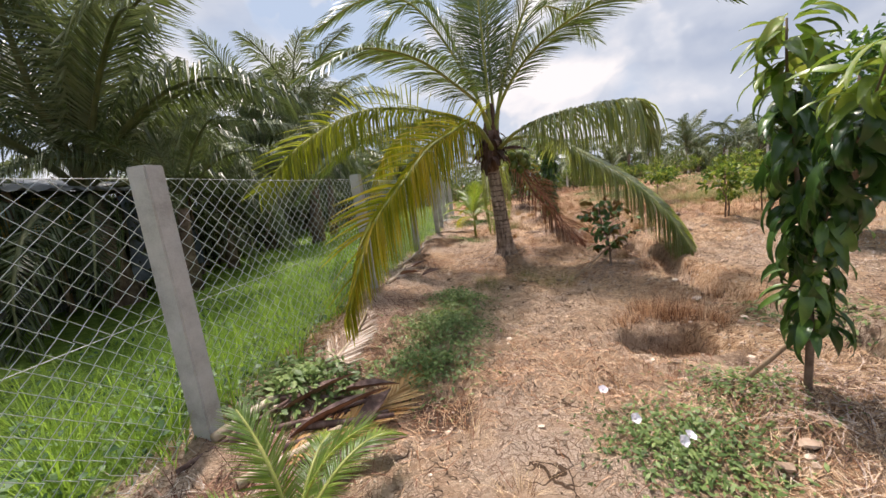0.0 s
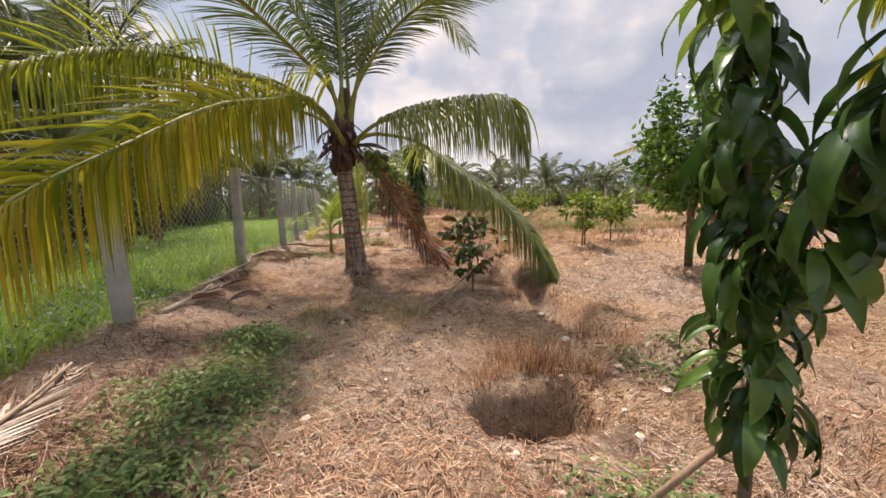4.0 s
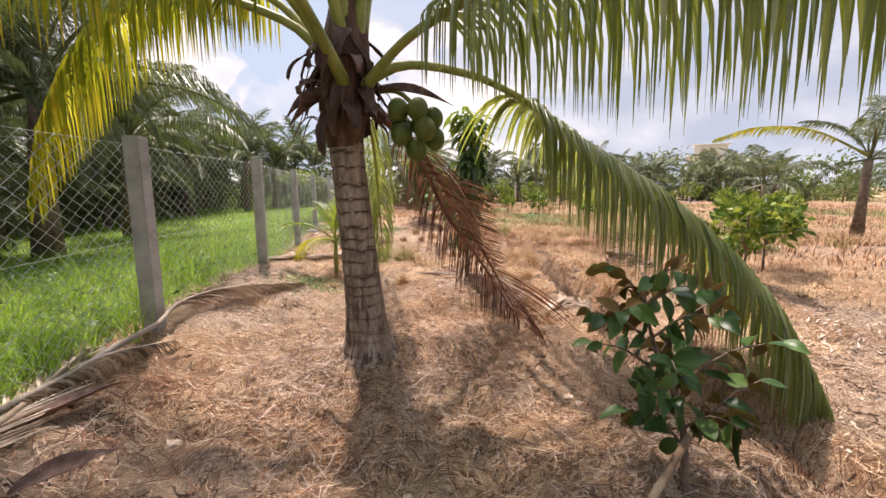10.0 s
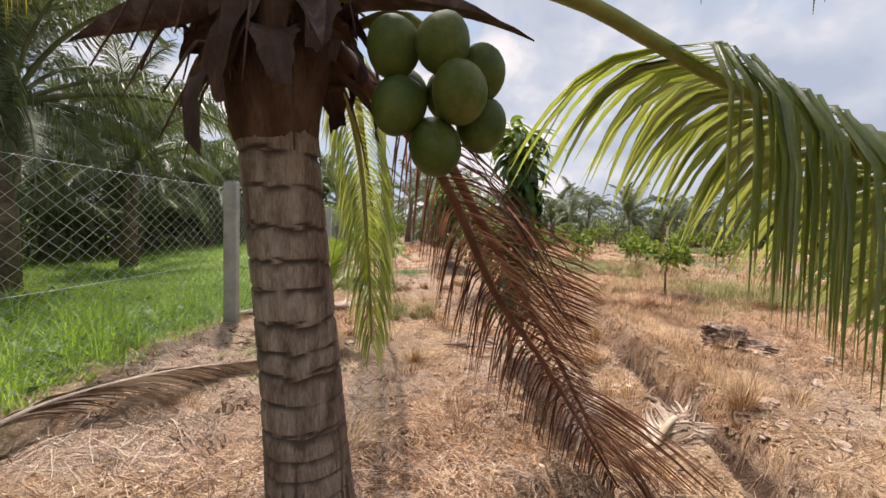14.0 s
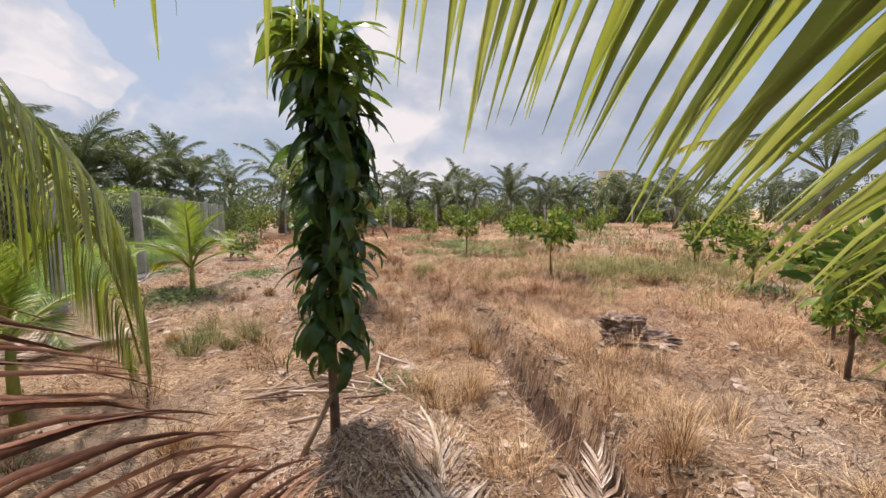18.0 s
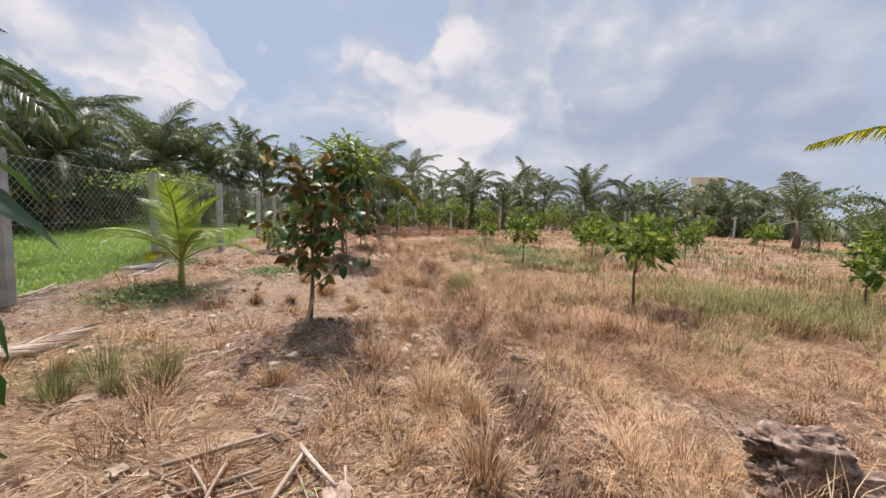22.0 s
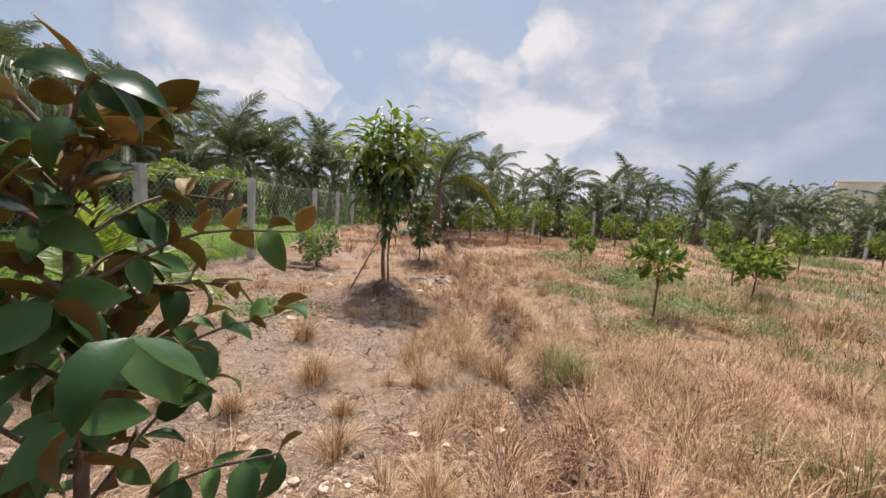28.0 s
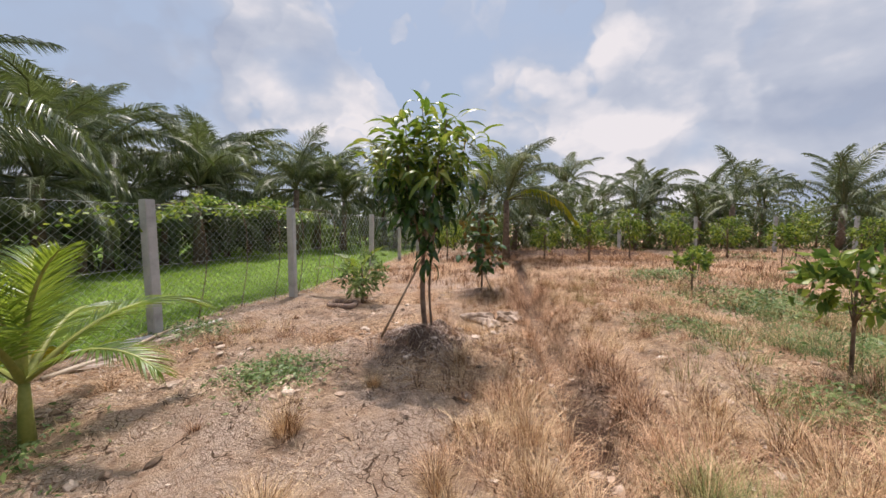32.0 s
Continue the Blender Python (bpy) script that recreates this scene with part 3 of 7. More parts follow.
def leaflet_grid(rng, pts, first=0.2, pairs=90, length=0.85, width=0.036, hang=0.7, open_deg=60, segs=5, lift=0.15, up_part=0.0, ragged=0.15, cols=3, tip_gain=0.35, hang_b=None, root_len=0.5, length_b=None, open_b=None, width_b=None):
    """Leaflets on both sides of a rachis. hang: how far they give way to gravity; up_part: share of them that stand up."""
    n = len(pts)
    s = first + (1 - first) * (np.arange(pairs) + 0.5) / pairs
    s = np.repeat(s, 2) + (rng.random(pairs * 2) - 0.5) * 0.006
    sd = np.tile([1.0, -1.0], pairs)
    f = np.clip(s, 0, 1) * (n - 1)
    i = np.minimum(f.astype(int), n - 2)
    w = (f - i)[:, None]
    pos = pts[i] * (1 - w) + pts[i + 1] * w
    tan = norm(pts[np.minimum(i + 2, n - 1)] - pts[np.maximum(i - 1, 0)])
    z = np.array([0, 0, 1.0])
    side = norm(np.cross(tan, z) + 1e-6)
    upn = np.cross(side, tan)
    u = (s - first) / (1 - first)
    prof = np.clip(root_len + 1.6 * u - (1.25 + root_len) * u * u, 0.1, 1.0) * (1 + ragged * (rng.random(len(s)) - 0.6))
    ln = np.where(sd > 0, length, length if length_b is None else length_b) * np.clip(prof, tip_gain * 0.6, 1.0)
    ang = np.radians(np.where(sd > 0, open_deg, open_deg if open_b is None else open_b) * (1 - 0.55 * u) + (rng.random(len(s)) - 0.5) * 9)
    stand = (rng.random(len(s)) < up_part).astype(float)
    d0 = norm(tan * np.cos(ang)[:, None] + side * (np.sin(ang) * sd)[:, None] + upn * (lift + 0.5 * stand + (rng.random(len(s)) - 0.5) * 0.12)[:, None])
    hg = np.where(sd > 0, hang, hang if hang_b is None else hang_b) * (1 - 0.8 * stand) * (0.85 + 0.3 * rng.random(len(s)))
    step = ln / segs
    turn0 = rng.normal(size=len(s)) * 0.55
    p = pos.copy()
    rows = []
    wprof = [0.45, 0.95, 1.0, 0.85, 0.55, 0.06] if segs == 5 else list(np.concatenate([[0.5], np.linspace(1.0, 0.06, segs)]))
    for k in range(segs + 1):
        t = k / segs
        fall = np.clip(hg * (1.12 - 1.12 * math.exp(-2.6 * t)), 0, 0.97)
        d = norm(d0 * (1 - fall)[:, None] - z * fall[:, None])
        ref = tan + side * (sd * 0.35)[:, None]
        across = norm(ref - d * np.sum(ref * d, 1, keepdims=True) + side * 1e-3)
        nrm = np.cross(across, d)
        phi = turn0 * (0.4 + t)
        across = across * np.cos(phi)[:, None] + nrm * np.sin(phi)[:, None]
        nrm = np.cross(across, d)
        hw = 0.5 * np.where(sd > 0, width, width if width_b is None else width_b) * wprof[k] * (0.6 + 0.4 * np.clip(ln / length, 0, 1))
        if cols == 3:
            row = np.stack([p - across * hw[:, None] - nrm * hw[:, None] * 0.45, p, p + across * hw[:, None] - nrm * hw[:, None] * 0.45], 1)
        else:
            row = np.stack([p - across * hw[:, None], p + across * hw[:, None]], 1)
        rows.append(row)
        p = p + d * step[:, None]
    return np.stack(rows, 1)


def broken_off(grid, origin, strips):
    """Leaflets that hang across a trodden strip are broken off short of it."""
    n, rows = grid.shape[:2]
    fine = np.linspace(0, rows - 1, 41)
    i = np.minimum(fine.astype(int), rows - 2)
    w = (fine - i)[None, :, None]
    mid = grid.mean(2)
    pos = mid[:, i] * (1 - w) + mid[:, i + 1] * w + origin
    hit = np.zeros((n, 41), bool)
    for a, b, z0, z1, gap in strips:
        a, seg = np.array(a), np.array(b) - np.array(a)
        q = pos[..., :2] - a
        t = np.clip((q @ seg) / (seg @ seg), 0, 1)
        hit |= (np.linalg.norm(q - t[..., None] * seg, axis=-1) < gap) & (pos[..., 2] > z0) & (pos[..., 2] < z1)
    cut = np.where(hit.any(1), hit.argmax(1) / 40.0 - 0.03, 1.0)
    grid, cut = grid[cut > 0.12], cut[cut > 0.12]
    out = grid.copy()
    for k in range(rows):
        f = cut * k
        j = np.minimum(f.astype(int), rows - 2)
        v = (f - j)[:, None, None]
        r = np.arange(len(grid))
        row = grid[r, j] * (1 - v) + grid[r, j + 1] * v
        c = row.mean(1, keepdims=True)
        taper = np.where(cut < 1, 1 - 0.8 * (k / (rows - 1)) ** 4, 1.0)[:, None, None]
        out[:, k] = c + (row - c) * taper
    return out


def frond(parent, name, controls, leaf_mat, stalk_mat, seed, label="", base_r=0.035, split=False, clear=(), **kw):
    """One palm frond as a part: the stalk, with its leaflets under it."""
    rng = np.random.default_rng(seed)
    pts, total = spline(controls, 40)
    rad = [base_r * (1.5 - 0.6 * min(1, t * 9)) * (1 - 0.88 * t) + 0.003 for t in np.linspace(0, 1, 40)]
    ob = put(name, tube(pts, rad, 7, True, stalk_mat, "stalk"), parent, label=label)
    grid = leaflet_grid(rng, pts, **kw)
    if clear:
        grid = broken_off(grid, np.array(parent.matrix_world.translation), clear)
    if split:
        for k in range(min(300, len(grid))):
            put("leaflet", strip_mesh("leaflet", grid[k:k + 1], leaf_mat), ob)
        grid = grid[300:]
    if len(grid):
        tagged(put("foliage", strip_mesh("foliage", grid, leaf_mat), ob), kind="stuff")
    return ob


def arc(az, rz, x0=0.0, y0=0.0, twist=0.0):
    """Control points from (radius, height) pairs along one compass direction; twist bends it sideways towards the tip."""
    out = []
    far = rz[-1][0]
    for r, z in rz:
        a = radians(az + twist * (r / far) ** 2)
        out.append((x0 + r * math.cos(a), y0 + r * math.sin(a), z))
    return out


# ---- ground ----
FENCE = [(-1.75, -1.5), (-1.29, 1.61), (-0.81, 4.77), (-0.42, 7.78), (-0.02, 10.3), (0.01, 13.95), (0.15, 17.34), (0.5, 20.2), (0.45, 25.3), (0.4, 29.2), (0.4, 33.0)]
TRENCH = [(3.5, -1.0), (3.6, 1.5), (3.65, 4.4), (3.9, 6.5), (4.28, 8.5), (4.74, 9.9), (5.14, 12.3), (5.45, 16.0), (5.35, 18.0), (5.3, 21.0), (5.4, 26.0), (5.5, 31.0)]
MOUNDS = [(1.45, 7.05, 0.13, 1.1), (3.58, 12.12, 0.27, 0.82), (3.75, 17.4, 0.30, 0.62), (3.05, 9.0, 0.22, 0.6), (2.6, 1.45, 0.15, 0.5),
          (2.8, 5.2, 0.12, 0.55), (4.3, 21.3, 0.15, 0.6), (6.5, 8.05, 0.12, 0.6), (7.5, 12.65, 0.12, 0.7), (8.0, 17.0, 0.12, 0.7), (6.2, 9.5, 0.1, 0.6)]


def fence_x(y):
    return np.interp(y, [p[1] for p in FENCE], [p[0] for p in FENCE])


def value_noise(x, y, cell, seed):
    r = np.random.default_rng(seed).random((256, 256))
    u, v = x / cell, y / cell
    i, j = np.floor(u).astype(int), np.floor(v).astype(int)
    a, b = u - i, v - j
    a, b = a * a * (3 - 2 * a), b * b * (3 - 2 * b)
    g = lambda p, q: r[p % 256, q % 256]
    return (g(i, j) * (1 - a) + g(i + 1, j) * a) * (1 - b) + (g(i, j + 1) * (1 - a) + g(i + 1, j + 1) * a) * b - 0.5


def trench_off(x, y):
    return np.abs(x - np.interp(y, [p[1] for p in TRENCH], [p[0] for p in TRENCH]) - 0.26 * value_noise(x * 0 + 3.3, y, 0.8, 5) - 0.09 * value_noise(x * 0 + 1.7, y, 0.3, 15))


def furrow_open(x, y):
    """How far the furrow stands open along its run: caved in by stretches towards the far end."""
    caved = np.clip(0.75 + 1.3 * value_noise(x * 0 + 5.1, y, 0.8, 19), 0.5, 1)
    return 1 + (caved - 1) * np.clip((y - 9.0) / 1.5, 0, 1)


def height(x, y):
    x, y = np.asarray(x, float), np.asarray(y, float)
    near = np.clip(1.3 - np.maximum(np.abs(x - 3) / 30, np.abs(y - 12) / 40), 0, 1)
    h = 0.16 * value_noise(x, y, 3.1, 1) + 0.085 * value_noise(x, y, 0.9, 2) + (0.05 * value_noise(x, y, 0.31, 3) + 0.065 * value_noise(x, y, 0.13, 4) + 0.028 * value_noise(x, y, 0.065, 6)) * np.clip((8.2 - x) * 2, 0, 1) * np.clip((20.2 - y) * 2, 0, 1) * np.clip((x + 2.8) * 2, 0, 1)
    h = h * near
    h = h + np.clip((x - 6) * 0.022, 0, 0.25) * near
    for mx, my, mh, mr in MOUNDS:
        h = h + mh * np.exp(-((x - mx) ** 2 + (y - my) ** 2) / (mr * mr)) * (1 + 0.35 * value_noise(x, y, 0.22, 7))
    tr = np.clip((y + 0.5) / 3, 0, 1) * np.clip((29 - y) / 4, 0, 1) * (0.55 + 0.45 * np.clip((y - 6) / 3, 0, 1))
    h = h - 0.48 * tr * furrow_open(x, y) * np.exp(-(trench_off(x, y) / 0.2) ** 4) + 0.07 * tr * np.exp(-((trench_off(x, y) - 0.42) / 0.2) ** 2)
    h = h - 0.55 * np.exp(-(((x - 2.3) / 0.40) ** 8 + ((y - 2.72) / 0.25) ** 8))
    h = h + 0.3 * np.exp(-((y - 31.9 - 0.4 * value_noise(x, y, 2.0, 8)) / 0.45) ** 2) * np.clip((x - 3.5), 0, 1) * np.clip((12 - x) / 2, 0, 1)
    h = h - 0.10 * np.exp(-(((x + 0.25) / 0.3) ** 2 + ((y - 2.1) / 0.5) ** 2)) - 0.13 * np.exp(-((((x - 0.2) / 0.3) ** 2 + ((y - 1.85) / 0.3) ** 2)) ** 2) - 0.25 * np.exp(-((((x - 4.9) / 0.45) ** 2 + ((y - 1.7) / 0.35) ** 2)) ** 2)
    fx = fence_x(y)
    near_fence = np.clip((fx + 1.1 - x) / 1.2, 0, 1)
    near_fence = near_fence * near_fence * (3 - 2 * near_fence)
    bank = np.interp(y, [-3, 1.5, 4.5, 7.8, 10.2, 12.5, 14, 40], [0.06, 0.10, 0.27, 0.24, 0.26, 0.10, 0.05, 0.05])
    return h + bank * near_fence * np.clip((12 + x) / 6, 0, 1)


def H(x, y):
    return float(height(np.array([x]), np.array([y]))[0])


CLAY = ((0.7, 1.35, 0.55, 0.6), (-0.1, 5.45, 0.8, 0.75), (0.75, 5.9, 0.45, 0.3), (4.1, 14.9, 0.7, 0.3), (2.6, 14.9, 0.9, 0.5))


def bare_clay(x, y):
    """Nought on the bare clay patches, one elsewhere."""
    return np.clip(1 - sum(1.4 * a * np.exp(-((x - gx) ** 2 + (y - gy) ** 2) / (r * r)) for gx, gy, r, a in CLAY), 0.06, 1)


def ground_sheet():
    xs = np.concatenate([[-900, -400, -180, -90, -50, -30, -20, -14, -11, -9, -7.5, -6.3, -5.2, -4.4, -3.7, -3.1], np.arange(-2.7, 8.01, 0.048), np.arange(8.3, 14, 0.35), [15, 17, 20, 24, 29, 36, 46, 60, 90, 180, 400, 900]])
    ys = np.concatenate([[-900, -400, -180, -90, -50, -30, -18, -11, -7, -5, -4, -3.2], np.arange(-2.6, 20.01, 0.048), np.arange(20.3, 33, 0.3), [34, 36, 39, 43, 50, 60, 80, 120, 200, 400, 900]])
    X, Y = np.meshgrid(xs, ys, indexing="ij")
    Z = height(X, Y)
    grid = np.stack([X, Y, Z], -1)[None]
    me = strip_mesh("ground", grid, M_GROUND)
    straw = np.clip(0.35 + 1.1 * value_noise(X, Y, 1.4, 11) + 0.5 * value_noise(X, Y, 0.5, 12), -0.3, 0.6)
    straw += 0.35 * np.exp(-(trench_off(X, Y) / 0.7) ** 2) - 0.6 * np.exp(-(trench_off(X, Y) / 0.2) ** 4)
    for mx, my, mh, mr in MOUNDS:
        straw += 0.5 * np.exp(-((X - mx) ** 2 + (Y - my) ** 2) / (mr * mr))
    straw += np.clip((X - 4.5) * 0.1, 0, 0.3)
    straw -= 0.5 * np.exp(-((X - 2.6) ** 2 + (Y - 14.8) ** 2) / 2.2) + 0.3 * np.exp(-((X - 1.2) ** 2 + (Y - 4.0) ** 2) / 1.2)
    for gx, gy, gr, ga in CLAY[:4]:
        straw -= ga * np.exp(-((X - gx) ** 2 + (Y - gy) ** 2) / (gr * gr))
    fx = fence_x(Y)
    green = np.clip((fx - 0.05 - X) / 0.35, 0, 1) * 0.75 - 0.0
    for gx, gy, gr, ga in ((0.25, 3.3, 0.75, 0.5), (1.6, 1.3, 0.6, 0.35), (0.3, 4.1, 0.5, 0.4), (9.6, 20.8, 2.2, 0.45), (2.4, 16.4, 0.7, 0.4), (1.3, 14.3, 0.8, 0.3), (9.5, 24.5, 1.5, 0.35)):
        green += ga * np.exp(-((X - gx) ** 2 + (Y - gy) ** 2) / (gr * gr))
    green = np.where(np.abs(X) > 40, np.maximum(green, 0.4), green)
    # mounds are dark soil; the hole and furrow terms paint their shade
    soil = sum(k * np.exp(-(((X - a) ** 2 + (Y - b) ** 2) / (r * r)) ** 2) for a, b, r, k in ((3.75, 17.4, 0.62, 0.8), (4.3, 21.3, 0.6, 0.8), (3.6, 12.3, 0.6, 0.4), (3.05, 9.0, 0.55, 0.3), (2.3, 2.72, 0.42, 0.5), (0.2, 1.85, 0.32, 0.7), (-0.5, 2.5, 0.4, 0.35), (4.9, 1.7, 0.45, 0.7), (1.2, 6.2, 0.4, 0.25))) + np.clip((X - 7.5) / 6, 0, 1) * 0.4 + 0.8 * np.exp(-((Y - 31.7) / 0.6) ** 2) * np.clip(X - 3.5, 0, 1) * np.clip((12 - X) / 2, 0, 1) + (furrow_open(X, Y) + 0.1) * np.exp(-(trench_off(X, Y) / 0.19) ** 4) * np.clip((Y - 5) / 3, 0, 1)
    for key, val in (("straw", straw), ("green", green), ("soil", soil), ("clay", 1.2 * (1 - bare_clay(X, Y)))):
        a = me.attributes.new(key, "FLOAT", "POINT")
        a.data.foreach_set("value", val.reshape(-1).astype(np.float32))
    tagged(new("ground", me), "dry straw-covered clay soil of an orchard, cracked, with a furrow", "ground", kind="structure")


ground_sheet()


# ---- fence ----
POST_H = 1.9
TILTS = random.Random(4)


def post_mesh():
    """Square concrete post with chamfered edges and a slightly sunk foot."""
    bm = bmesh.new()
    bmesh.ops.create_cube(bm, size=1.0, matrix=Matrix.Translation((0, 0, POST_H / 2 - 0.15)) @ Matrix.Diagonal((0.13, 0.13, POST_H + 0.3, 1)))
    bmesh.ops.bevel(bm, geom=bm.edges[:], offset=0.008, segments=2, affect="EDGES")
    me = bpy.data.meshes.new("post")
    bm.to_mesh(me)
    bm.free()
    me.materials.append(M_CONCRETE)
    return me


def chain_link(a, b, top, bottom, cell, radius, name):
    """Woven zigzag wires between two posts; three-sided bars."""
    a, b = Vector((*a, 0)), Vector((*b, 0))
    run = (b - a).length
    along = (b - a) / run
    out = Vector((along.y, -along.x, 0))
    cols = int(run / cell)
    rows = int((top - bottom) / (cell * 0.9))
    k = np.arange(rows + 1)
    c = np.arange(cols + 1)
    u = (c[:, None] + 0.5 + 0.46 * np.where(((k[None, :] + c[:, None]) % 2) == 0, 1, -1)) * run / (cols + 1)
    foot = np.array([[H(*(a + along * float(min(max(row[0], 0), run))).xy) + bottom] for row in u])
    v = foot + (top - foot) * k[None, :] / rows + 0 * u
    w = np.where(((k[None, :] + c[:, None]) % 2) == 0, 0.005, -0.005) + 0 * u
    sag = 0.012 * np.sin(u * 7.0) * np.sin(v * 5.0)
    pts = np.array(a)[None, None] + u[..., None] * np.array(along) + (w + sag)[..., None] * np.array(out)
    pts[..., 2] = v
    n, r, _ = pts.shape
    ang = np.radians([90, 210, 330])
    ring = np.cos(ang)[:, None] * np.array(along) + np.sin(ang)[:, None] * np.array(out)
    grid = pts[:, :, None, :] + radius * ring[None, None]
    grid = np.concatenate([grid, grid[:, :, :1]], 2)
    return strip_mesh(name, grid, M_WIRE)


def build_fence(points, name, label, cell, near, radius=0.0029, height_mesh=1.82):
    root = thing(name, *points[0], 0, label, "fence")
    inv = Matrix.Translation((-points[0][0], -points[0][1], 0))
    pm = post_mesh()
    for i, (x, y) in enumerate(points):
        j = min(i, len(points) - 2)
        turn = math.degrees(math.atan2(points[j + 1][1] - points[j][1], points[j + 1][0] - points[j][0]))
        put("post", pm, root, inv @ pose(x, y, 1.88 - POST_H, TILTS.uniform(-0.8, 0.8), TILTS.uniform(-0.8, 0.8), turn))
    for i in range(len(points) - 1):
        a, b = Vector(points[i]), Vector(points[i + 1])
        shift = Vector(((b - a).y, -(b - a).x)).normalized() * -0.075
        c = cell if i < near else cell * 2.0
        put("chain_link_panel", chain_link(a + shift, b + shift, height_mesh, 0.03, c, radius if i < near else radius * 1.5, "chain_link"), root, inv, "galvanised diamond wire mesh")
        for z in (height_mesh, 1.0):
            mid = (a + b) / 2
            row = [(*(a + shift), z), (*(mid + shift), z - 0.015), (*(b + shift), z)]
            put("line_wire", tube(row, [0.0022] * 3, 4, False, M_WIRE, "line_wire"), root, inv)


build_fence(FENCE, "boundary_fence", "grey concrete post fence with chain-link mesh beside grass", 0.062, 7)
FAR_FENCE = [(0.4 + 3.4 * k, 33.0 + 0.25 * math.sin(k)) for k in range(1, 13)]
build_fence(FAR_FENCE, "far_fence", "distant concrete post and wire fence along the orchard end", 0.3, 0, 0.003)


# ---- leaves ----
def blade_mesh(name, length, width, mats, droop=0.5, fold=0.25, rows=6, wave=0.06, tip=1.6, thick=0.0016):
    """A leaf along +y from its stalk, folded at the midrib, bending down. With two materials it has an upper and an under sheet."""
    verts, faces, slots = [], [], []
    for layer, m in enumerate(mats[:2]):
        base = len(verts)
        p, a = Vector((0, 0, 0)), radians(8)
        for k in range(rows + 1):
            t = k / rows
            w = width * 0.5 * (math.sin(math.pi * min(1, t ** 0.75 * 0.97 + 0.03)) ** 0.9) * (1 - 0.35 * max(0, t - 0.75) * tip) + 0.002
            up = Vector((0, -math.sin(a), math.cos(a)))
            lift = -thick * layer
            ripple = wave * width * math.sin(t * 9)
            for s in (-1, -0.5, 0, 0.5, 1):
                verts.append(p + Vector((s * w, 0, 0)) + up * (abs(s) * w * fold + lift + ripple * s * abs(s)))
            p = p + Vector((0, math.cos(a), math.sin(a))) * (length / rows)
            a -= droop * (1.0 / rows) * 1.6
        for k in range(rows):
            for c in range(4):
                q = base + k * 5 + c
                f = (q, q + 1, q + 6, q + 5)
                faces.append(f if layer == 0 else f[::-1])
                slots.append(layer)
    me = mesh(name, verts, faces, *mats[:2])
    me.polygons.foreach_set("material_index", slots)
    return me


def leaf_pose(p, d, roll=0.0, scale=1.0):
    """Pose a leaf (along +y) at p with direction d, its face up."""
    y = Vector(d).normalized()
    x = y.cross(Vector((0, 0, 1)))
    x = x.normalized() if x.length > 1e-3 else Vector((1, 0, 0))
    z = x.cross(y)
    m = Matrix((x, y, z)).transposed().to_4x4()
    return Matrix.Translation(p) @ m @ Matrix.Rotation(radians(roll), 4, "Y") @ Matrix.Scale(scale, 4)


MANGO_LEAVES = [blade_mesh("mango_leaf", 0.26, 0.06, [M_MANGO], d, 0.3, 6) for d in (0.8, 1.3, 1.8)]
MANGO_YOUNG = [blade_mesh("young_mango_leaf", 0.26, 0.055, [M_MANGO_YOUNG], d, 0.3, 6) for d in (0.6, 1.2)]
APPLE_LEAVES = [blade_mesh("star_apple_leaf", 0.17, 0.085, [M_APPLE_TOP, M_APPLE_UNDER], d, 0.22, 5, 0.03, 0.8) for d in (0.25, 0.6, 1.0)]
APPLE_YOUNG = [blade_mesh("young_star_apple_leaf", 0.15, 0.07, [M_APPLE_UNDER, M_APPLE_UNDER], d, 0.3, 5, 0.03, 0.8) for d in (0.3, 0.7)]


REST = {}


def leaf_part(root, name, me, m):
    """A leaf as a part of its own; past three hundred on one tree the rest are gathered for join_leaves()."""
    held = REST.setdefault(root.name, [0, []])
    held[0] += 1
    if held[0] <= 300:
        put(name, me, root, m)
    else:
        held[1].append((me, m))


def join_leaves(root):
    by_mat = {}
    for me, m in REST.get(root.name, [0, []])[1]:
        by_mat.setdefault(me.materials[0].name, []).append((me, m))
    for rest in by_mat.values():
        verts, faces, slots = [], [], []
        for me, m in rest:
            n = len(verts)
            verts += [tuple(m @ v.co) for v in me.vertices]
            faces += [tuple(n + i for i in p.vertices) for p in me.polygons]
            slots += [p.material_index for p in me.polygons]
        joined = mesh("foliage", verts, faces, *rest[0][0].materials)
        joined.polygons.foreach_set("material_index", slots)
        tagged(put("foliage", joined, root), kind="stuff")


def whorl(root, rng, p, count, reach, meshes, up=0.15, droop=(-0.9, 0.3), scale=1.0, name="leaf"):
    for k in range(count):
        a = 2 * math.pi * (k / count + rng.random() * 0.35)
        d = Vector((math.cos(a), math.sin(a), rng.uniform(*droop)))
        q = Vector(p) + Vector((math.cos(a), math.sin(a), 0)) * reach * rng.random() + Vector((0, 0, up * (rng.random() - 0.5)))
        leaf_part(root, name, rng.choice(meshes), leaf_pose(q, d, rng.uniform(-35, 35), scale * rng.uniform(0.7, 1.15)))


